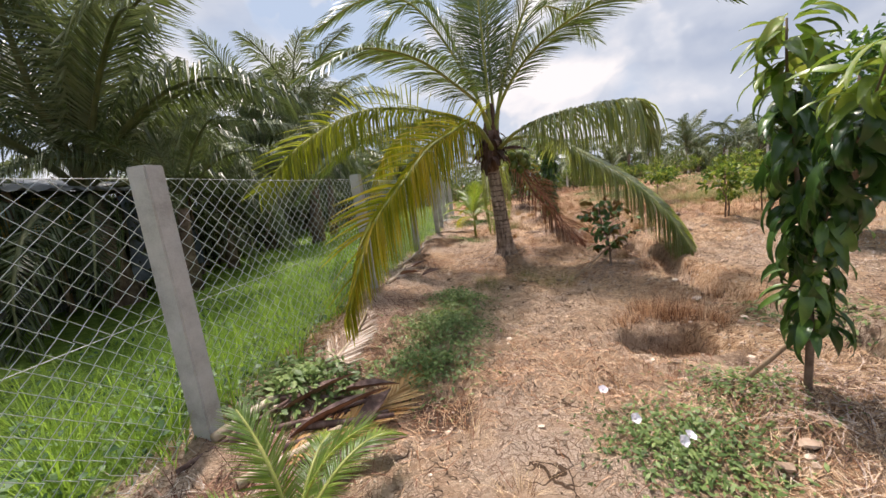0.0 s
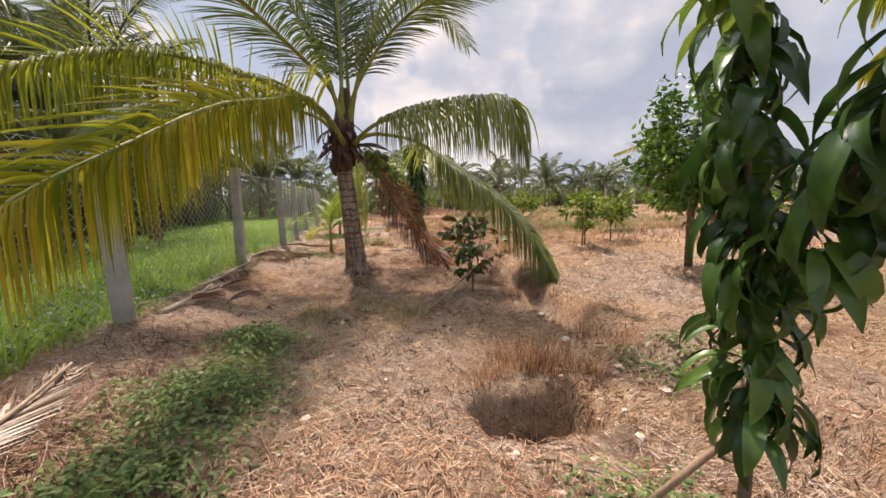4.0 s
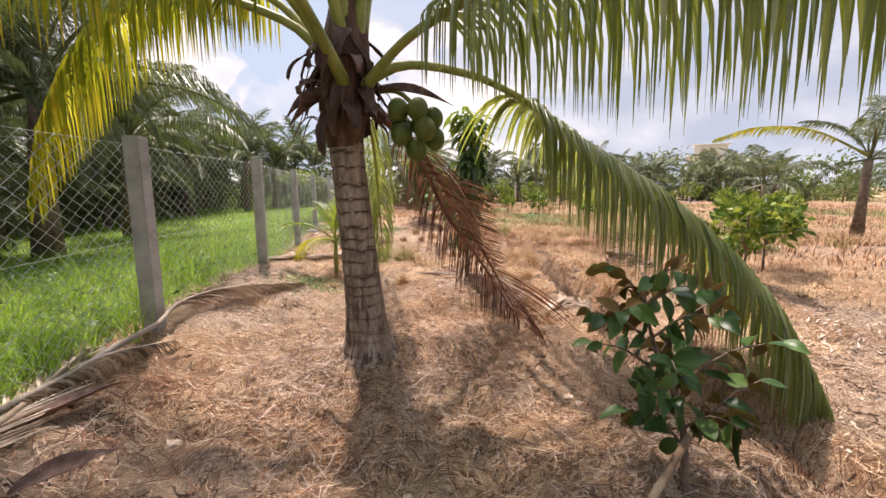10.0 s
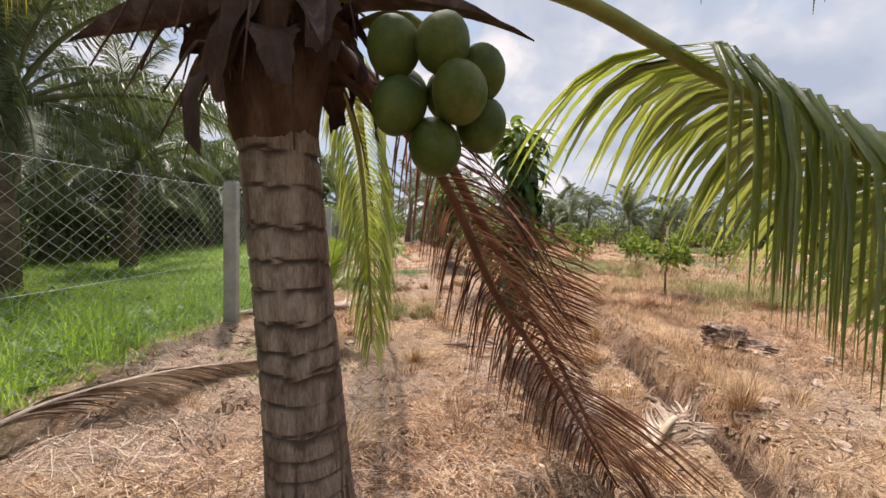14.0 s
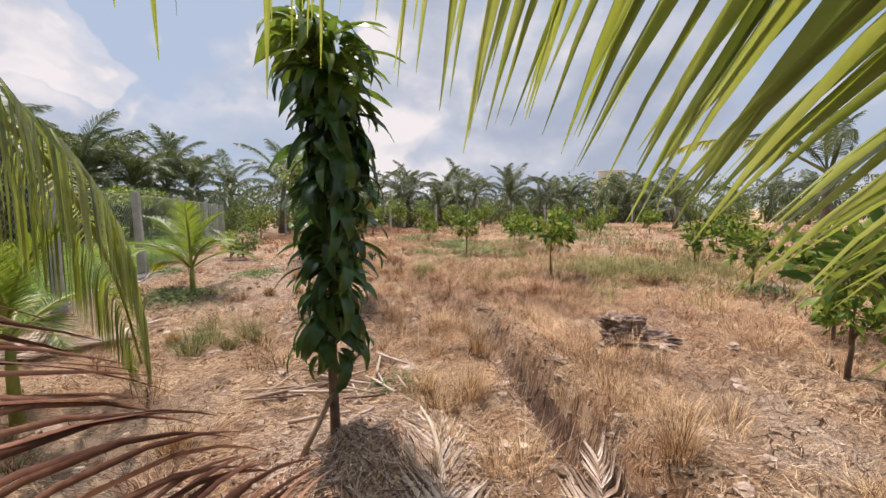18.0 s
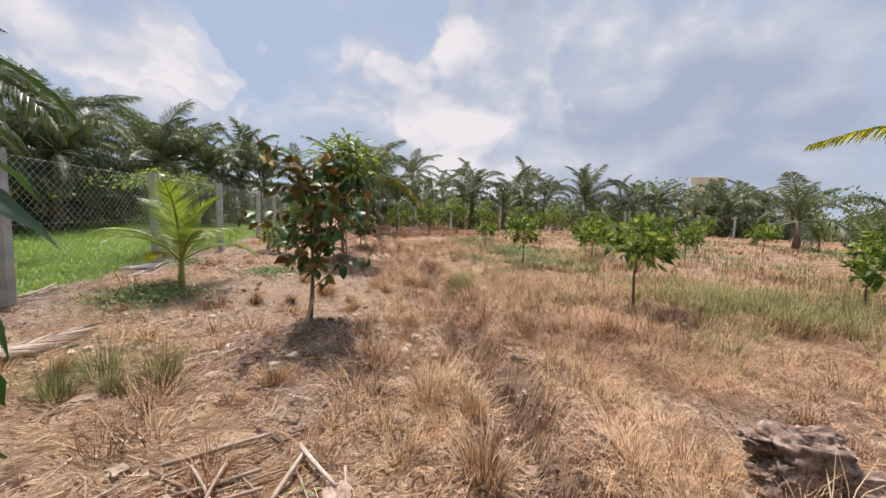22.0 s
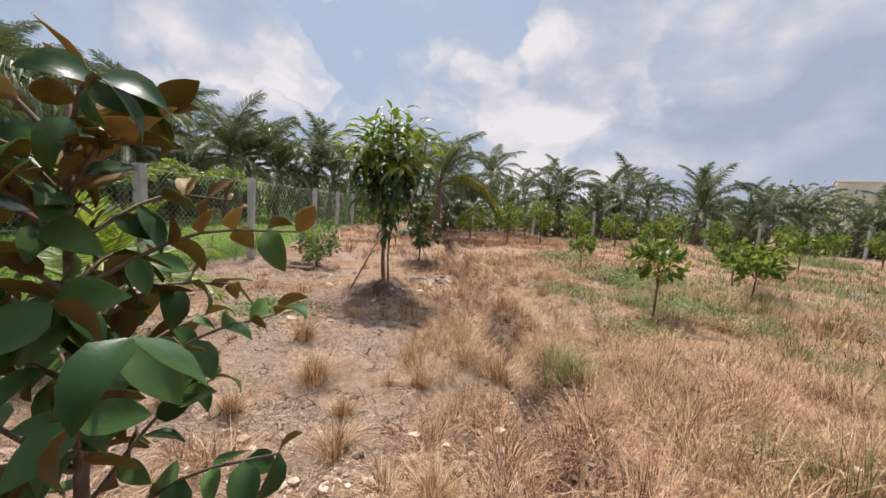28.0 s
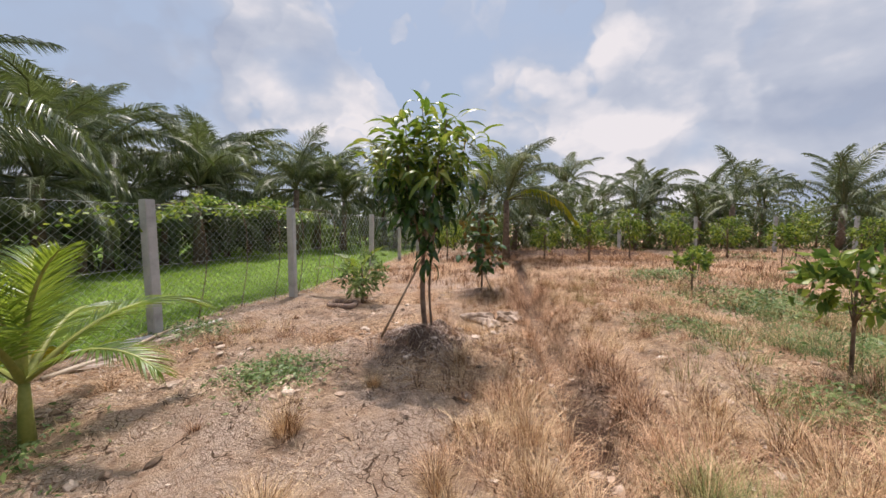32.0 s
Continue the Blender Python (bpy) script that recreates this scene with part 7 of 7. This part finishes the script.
# broad matted clumps right of the furrow
x, y, rng = scatter(64, 900, 4.6, 9.0, 11.5, 21.0, lambda x, y: (trench_off(x, y) > 0.4) * np.clip(0.18 + 1.3 * value_noise(x, y, 1.3, 48), 0, 0.6))
half = rng.random(len(x)) < 0.3
stuff("dry_grass", tuft_blades(x[half], y[half], rng, 120, 0.29, 0.12, 1.2, 0.0045), M_TUFT, "tall golden clumps of dry grass leaning over one another", "grass")
stuff("dry_grass", tuft_blades(x[~half], y[~half], rng, 120, 0.27, 0.14, 1.5, 0.0045), M_TUFT_RED, "tall reddish clumps of dry grass leaning over one another", "grass")
# fine straw stubble everywhere right of the furrow
x, y, rng = scatter(55, 22000, 3.8, 9.5, 7.0, 20.0, lambda x, y: tuft_keep(x, y) * 0.9 + 0.05)
stuff("dry_grass", blades(x, y, rng, 0.16, 1.6, 0.005, 2), M_TUFT, "matted dry grass in the orchard", "grass")

# crumbs of dry soil
def crumbs(seed, n, box, keep, lo, hi, name, label, mat=M_CRUMB):
    x, y, rng = scatter(seed, n, *box, keep)
    bm = bmesh.new()
    bmesh.ops.create_icosphere(bm, subdivisions=1, radius=1.0)
    base = np.array([v.co[:] for v in bm.verts])
    tri = np.array([[v.index for v in f.verts] for f in bm.faces])
    bm.free()
    m, k = len(x), len(base)
    size = lo + (hi - lo) * rng.random((m, 1, 1)) ** 2.5
    v = base[None] * (0.65 + 0.6 * rng.random((m, k, 1))) * np.concatenate([0.7 + 0.7 * rng.random((m, 1, 2)), 0.4 + 0.4 * rng.random((m, 1, 1))], -1) * size
    v = v + np.stack([x, y, height(x, y) + size[:, 0, 0] * 0.15], -1)[:, None]
    f = (tri[None] + (np.arange(m) * k)[:, None, None]).reshape(-1, 3)
    me = bpy.data.meshes.new(name)
    me.from_pydata(v.reshape(-1, 3).tolist(), [], f.tolist())
    me.materials.append(mat)
    tagged(new(name, me), label, "soil", kind="stuff")


bare = lambda x, y: inside(x, y) * np.clip(0.25 + 2.2 * value_noise(x, y, 0.7, 35), 0.0, 1)
crumbs(71, 8000, (-0.5, 5.2, 1.0, 13.0), bare, 0.006, 0.017, "soil_crumbs", "crumbs of dry pale soil strewn over the ground")
crumbs(72, 6000, (1.0, 7.5, 12.0, 19.5), bare, 0.008, 0.022, "soil_crumbs", "crumbs of dry pale soil strewn over the ground")

clods = lambda x, y: inside(x, y) * np.clip(-0.05 + 2.0 * value_noise(x, y, 0.55, 37), 0.0, 1)
crumbs(73, 3200, (0.2, 5.2, 1.0, 12.5), clods, 0.012, 0.045, "soil_clods", "lumps of pale dry clay lying on the ground")
crumbs(74, 5200, (1.0, 8.0, 11.5, 21.0), clods, 0.014, 0.055, "soil_clods", "lumps of pale dry clay lying on the ground")
furrow_side = lambda x, y: np.clip(np.exp(-((trench_off(x, y) - 0.3) / 0.25) ** 2) + 0.9 * sum(np.exp(-((x - a) ** 2 + (y - b) ** 2) / (r * r)) for a, b, h, r in MOUNDS if b > 8 and a < 5), 0, 1)
crumbs(75, 11000, (2.4, 6.6, 7.6, 22.0), furrow_side, 0.008, 0.03, "dark_clods", "lumps of dark brown soil beside the furrow and on mounds", M_SOIL)

x, y, rng = scatter(57, 900, 7.6, 13.5, 10.8, 20.0, lambda x, y: np.exp(-((x - 9.3) ** 2 + (y - 12.6) ** 2) / 1.6) + 0.5 * np.exp(-((x - 10.5) / 1.6) ** 2) * np.clip(0.4 + 1.5 * value_noise(x, y, 1.2, 53), 0, 1))
stuff("green_grass", tuft_blades(x, y, rng, 50, 0.33, 0.12, 0.9, 0.006), M_TUFT_GREEN, "tall half-green grass in the orchard", "grass")

# rough tall grass round the fruit trees
rough = lambda x, y: (trench_off(x, y) > 0.5) * np.clip(0.1 + 1.6 * value_noise(x, y, 1.7, 57) + 0.5 * np.exp(-((x - 10.0) / 2.0) ** 2), 0, 1)
x, y, rng = scatter(65, 1500, 6.3, 15.0, 9.8, 24.0, rough)
third = rng.random(len(x))
stuff("dry_grass", tuft_blades(x[third < 0.4], y[third < 0.4], rng, 44, 0.34, 0.17, 1.2, 0.008, 2), M_TUFT_RED, "reddish dry grass standing round the fruit trees", "grass")
stuff("dry_grass", tuft_blades(x[(third >= 0.4) & (third < 0.65)], y[(third >= 0.4) & (third < 0.65)], rng, 44, 0.36, 0.15, 1.1, 0.008, 2), M_TUFT, "golden dry grass standing round the fruit trees", "grass")
stuff("green_grass", tuft_blades(x[third >= 0.65], y[third >= 0.65], rng, 44, 0.34, 0.16, 1.0, 0.008, 2), M_TUFT_GREEN, "half-green grass standing round the fruit trees", "grass")
# short curled grass matted beside the furrow near the rotten stump
x, y, rng = scatter(66, 800, 4.4, 7.6, 9.0, 13.0, lambda x, y: (trench_off(x, y) > 0.4) * np.clip(0.35 + 1.5 * value_noise(x, y, 0.6, 58), 0, 1) * (np.hypot(x - 6.0, y - 9.75) > 0.5))
half = rng.random(len(x)) < 0.35
stuff("dry_grass", tuft_blades(x[half], y[half], rng, 90, 0.17, 0.14, 2.0, 0.0036), M_TUFT, "matted golden dry grass beside the furrow", "grass")
stuff("dry_grass", tuft_blades(x[~half], y[~half], rng, 90, 0.15, 0.15, 2.3, 0.0036), M_TUFT_RED, "matted reddish dry grass beside the furrow", "grass")
straw_layer(15, 42000, (4.2, 8.2, 8.8, 14.0), lambda x, y: np.clip(0.5 + 1.2 * value_noise(x, y, 0.4, 59), 0, 1), 0.04, 0.14, 0.0036, "curled_straw", M_STRAW_RED, "reddish curled straw matted beside the furrow")
straw_layer(16, 22000, (4.2, 8.2, 8.8, 14.0), lambda x, y: np.clip(0.3 + 1.6 * value_noise(x, y, 0.3, 60), 0, 1), 0.03, 0.1, 0.005, "dark_straw", M_LITTER, "dark straw scraps matted beside the furrow", 1)
# green tussocks: one by the furrow, a belt behind the fruit tree
x, y, rng = scatter(67, 420, 8.0, 13.0, 10.8, 14.6, lambda x, y: np.exp(-((x - 9.6) ** 2 / 3.0 + (y - 12.6) ** 2 / 0.9)))
stuff("green_grass", tuft_blades(x, y, rng, 60, 0.36, 0.15, 0.9, 0.0065), M_TUFT_OLIVE, "tall olive green grass in a belt", "grass")
x, y, rng = scatter(68, 500, 7.0, 13.5, 15.0, 22.5, lambda x, y: np.exp(-((x - 9.2) ** 2 / 2.5 + (y - 18.5) ** 2 / 3.5)))
stuff("green_grass", tuft_blades(x, y, rng, 50, 0.26, 0.17, 1.2, 0.009, 2), M_WEED, "fresh green grass in a patch on dry soil", "grass")
lone = np.array([(5.75, 14.6), (5.85, 14.7), (5.65, 14.75), (2.0, 11.9), (1.85, 11.6)])
stuff("green_grass", tuft_blades(lone[:, 0], lone[:, 1], np.random.default_rng(61), 240, 0.40, 0.12, 0.8, 0.0042), M_TUFT_OLIVE, "olive green grass tussocks on dry soil", "grass")

# green grass beyond the fence
outside = lambda x, y: np.clip((fence_x(y) + 0.05 - x) / 0.3, 0, 1)
x, y, rng = scatter(61, 72000, -4.2, 0.7, -2.0, 14.0, lambda x, y: outside(x, y) * np.clip(1.15 - 0.18 * (fence_x(y) - x), 0.2, 1) * np.clip(0.75 + value_noise(x, y, 0.6, 45), 0.25, 1) * np.clip(0.35 + 0.14 * y, 0.35, 1))
stuff("green_grass", blades(x, y, rng, 0.19, 1.5, 0.010, 3), M_GRASS, "lush green grass beyond the fence", "grass")
x, y, rng = scatter(62, 42000, -9.5, 0.7, 6.0, 33.0, lambda x, y: outside(x, y) * np.clip(0.7 + value_noise(x, y, 1.2, 46), 0.2, 1))
stuff("green_grass", blades(x, y, rng, 0.16, 1.5, 0.022, 2), M_GRASS, "lush green grass beyond the fence", "grass")
x, y, rng = scatter(63, 1500, -3.2, -0.3, 0.0, 12.0, lambda x, y: outside(x, y) * 0.35 * np.exp(-((fence_x(y) - x - 0.5) / 0.9) ** 2))
stuff("green_grass", tuft_blades(x, y, rng, 22, 0.55, 0.09, 0.55, 0.011), M_GRASS, "tall green weeds along the fence foot", "grass")


def weed_carpet(seed, n, box, keep, tall, leaf, mat, label):
    """Broad weed leaves spread flat among the grass blades."""
    x, y, rng = scatter(seed, n, *box, keep)
    n = len(x)
    a = rng.random(n) * 2 * np.pi
    p = np.stack([x, y, height(x, y) + tall * rng.random(n) * (0.6 + 0.8 * np.clip(value_noise(x, y, 0.35, 49) + 0.5, 0, 1))], -1)
    d = norm(np.stack([np.cos(a), np.sin(a), rng.normal(size=n) * 0.4], -1))
    s = norm(np.cross(d, rng.normal(size=(n, 3)) * 0.35 + np.array([0, 0, 1.0])))
    l = leaf * (0.6 + 0.7 * rng.random((n, 1)))
    w = l * 0.3
    drop = np.array([0, 0, 0.25]) * l
    rows = [np.stack([p - s * w * 0.2, p + s * w * 0.2], 1), np.stack([p + d * l * 0.45 - s * w, p + d * l * 0.45 + s * w], 1), np.stack([p + d * l - s * w * 0.1 - drop, p + d * l + s * w * 0.1 - drop], 1)]
    stuff("weed_carpet", np.stack(rows, 1), mat, label, "weeds")


weed_carpet(91, 46000, (-4.0, 0.4, -1.5, 13.0), lambda x, y: outside(x, y) * np.clip(1.25 - 0.13 * y, 0.35, 1) * np.clip(1.1 - 0.3 * (fence_x(y) - x), 0.12, 1) * np.clip(0.6 + 1.4 * value_noise(x, y, 0.5, 50), 0.05, 1), 0.22, 0.06, M_WEED_DARK, "broad-leaved dark green weeds among grass beyond the fence")


def weed_patch(seed, cx, cy, r, n, tall, leaf, mat, label, name="weed_patch"):
    rng = np.random.default_rng(seed)
    q = rng.normal(size=(n, 2)) * r * 0.55
    x, y = cx + q[:, 0], cy + q[:, 1]
    z = height(x, y) + tall * rng.random(n) * np.clip(1.2 - np.hypot(q[:, 0], q[:, 1]) / (r * 1.4), 0.15, 1)
    a = rng.random(n) * 2 * np.pi
    p = np.stack([x, y, z], -1)
    d = norm(np.stack([np.cos(a), np.sin(a), rng.normal(size=n) * 0.45 + 0.1], -1))
    s = norm(np.cross(d, rng.normal(size=(n, 3)) * 0.4 + np.array([0, 0, 1.0])))
    l = leaf * (0.6 + 0.7 * rng.random((n, 1)))
    w = l * 0.2
    rows = [np.stack([p - s * w * 0.15, p + s * w * 0.15], 1), np.stack([p + d * l * 0.45 - s * w, p + d * l * 0.45 + s * w], 1), np.stack([p + d * l - s * w * 0.1 - np.array([0, 0, 0.2]) * l, p + d * l + s * w * 0.1 - np.array([0, 0, 0.2]) * l], 1)]
    stuff(name, np.stack(rows, 1), mat, label, "weeds")


for i, (cx, cy, r, n, tall, leaf) in enumerate(((0.2, 3.3, 0.5, 2600, 0.12, 0.045), (0.05, 2.5, 0.4, 1800, 0.12, 0.05), (0.4, 4.3, 0.35, 1500, 0.16, 0.05), (1.6, 1.3, 0.42, 1900, 0.09, 0.045), (2.2, 1.75, 0.4, 900, 0.06, 0.04), (2.45, 16.4, 0.5, 1800, 0.10, 0.05),
                                              (9.6, 20.8, 1.8, 3500, 0.14, 0.09), (9.2, 24.2, 1.2, 1500, 0.14, 0.09), (1.2, 14.5, 0.7, 2200, 0.14, 0.055), (3.75, 3.0, 0.5, 900, 0.08, 0.06), (0.8, 9.6, 0.5, 700, 0.08, 0.05), (3.6, 10.0, 0.3, 200, 0.07, 0.05), (-0.9, 2.2, 0.45, 1100, 0.16, 0.08), (0.5, 17.6, 0.5, 900, 0.14, 0.06), (9.2, 17.8, 1.0, 1500, 0.16, 0.08), (7.5, 19.0, 0.7, 800, 0.14, 0.07), (9.5, 10.4, 0.5, 700, 0.12, 0.07), (7.4, 16.3, 0.5, 700, 0.12, 0.07))):
    weed_patch(800 + i, cx, cy, r, n, tall, leaf, M_WEED, "low green weeds growing on dry soil")
for i, (cx, cy) in enumerate(((1.85, 4.85), (0.9, 4.95), (1.5, 5.3), (0.85, 5.3))):
    stuff("green_tuft", tuft_blades(np.array([cx]), np.array([cy]), np.random.default_rng(i), 170, 0.27, 0.26, 0.9, 0.005), M_TUFT_GREEN, "fine green grass tuft on the soil", "grass")


def flower(x, y, seed):
    rng = random.Random(seed)
    root = thing("morning_glory_flower", x, y, H(x, y), "white morning glory flower among weeds", "flower", "white flowers")
    bm = bmesh.new()
    ring = []
    for r, z in ((0.004, 0.0), (0.009, 0.02), (0.03, 0.034)):
        ring.append([bm.verts.new((r * (1 + 0.08 * math.cos(5 * a)) * math.cos(a), r * (1 + 0.08 * math.cos(5 * a)) * math.sin(a), z)) for a in np.linspace(0, 2 * math.pi, 20, endpoint=False)])
    for p, q in zip(ring, ring[1:]):
        for k in range(20):
            bm.faces.new((p[k], p[(k + 1) % 20], q[(k + 1) % 20], q[k]))
    me = bpy.data.meshes.new("corolla")
    bm.to_mesh(me)
    bm.free()
    me.materials.append(M_PETAL)
    put("corolla", me, root, pose(0, 0, 0.12, rng.uniform(15, 50), rng.uniform(-30, 30), 0))
    put("stalk", tube([(0, 0, -0.01), (0.01, 0, 0.06), (0, 0, 0.122)], [0.002] * 3, 5, True, M_WEED, "stalk"), root)


for i, (x, y) in enumerate(((1.35, 1.42), (1.58, 1.28), (1.52, 1.25), (1.3, 1.75))):
    flower(x, y, i)


def fence_vine():
    """Leafy climber lying over the fence top in a loose flat heap."""
    rng = np.random.default_rng(87)
    root = thing("climbing_vine", -0.3, 20.3, H(-0.3, 20.3), "light green climbing vine draped over the wire fence", "vine")
    z0 = H(-0.3, 20.3)
    n = 2000
    y = rng.normal(size=n) * 1.5
    x = -0.2 + rng.normal(size=n) * 0.3 + 0.12 * np.sin(y * 2)
    z = 1.86 - 0.22 * (x + 0.3) ** 2 - 0.03 * y * y + rng.normal(size=n) * 0.06 + 0.09 * np.sin(y * 3.1 + x * 4)
    p = np.stack([x, y, z], -1)
    d = norm(rng.normal(size=(n, 3)) * np.array([1, 1, 0.5]) + np.array([0, 0, -0.2]))
    sd = norm(np.cross(d, rng.normal(size=(n, 3)) * 0.5 + np.array([0, 0, 1.0])))
    l = 0.085 * (0.6 + 0.7 * rng.random((n, 1)))
    w = l * 0.36
    rows = [np.stack([p - sd * w * 0.2, p + sd * w * 0.2], 1), np.stack([p + d * l * 0.4 - sd * w, p + d * l * 0.4 + sd * w], 1), np.stack([p + d * l - sd * w * 0.1, p + d * l + sd * w * 0.1], 1)]
    stem = None
    for k in range(6):
        yy = -2.2 + 0.85 * k
        fx = float(fence_x(20.3 + yy)) + 0.3
        pts, _ = spline([(fx - 0.12, yy, -0.02), (fx - 0.1, yy + 0.2, 0.9), (fx - 0.15, yy + 0.1, 1.75), (-0.4, yy + 0.5, 1.82), (-0.6, yy + 0.2, 1.75)], 14)
        stem = put("vine_stem", tube(pts, [0.009] * 14, 5, True, M_BARK, "vine_stem"), root)
    tagged(put("foliage", strip_mesh("foliage", np.stack(rows, 1), M_SHRUB), root), kind="stuff")


fence_vine()
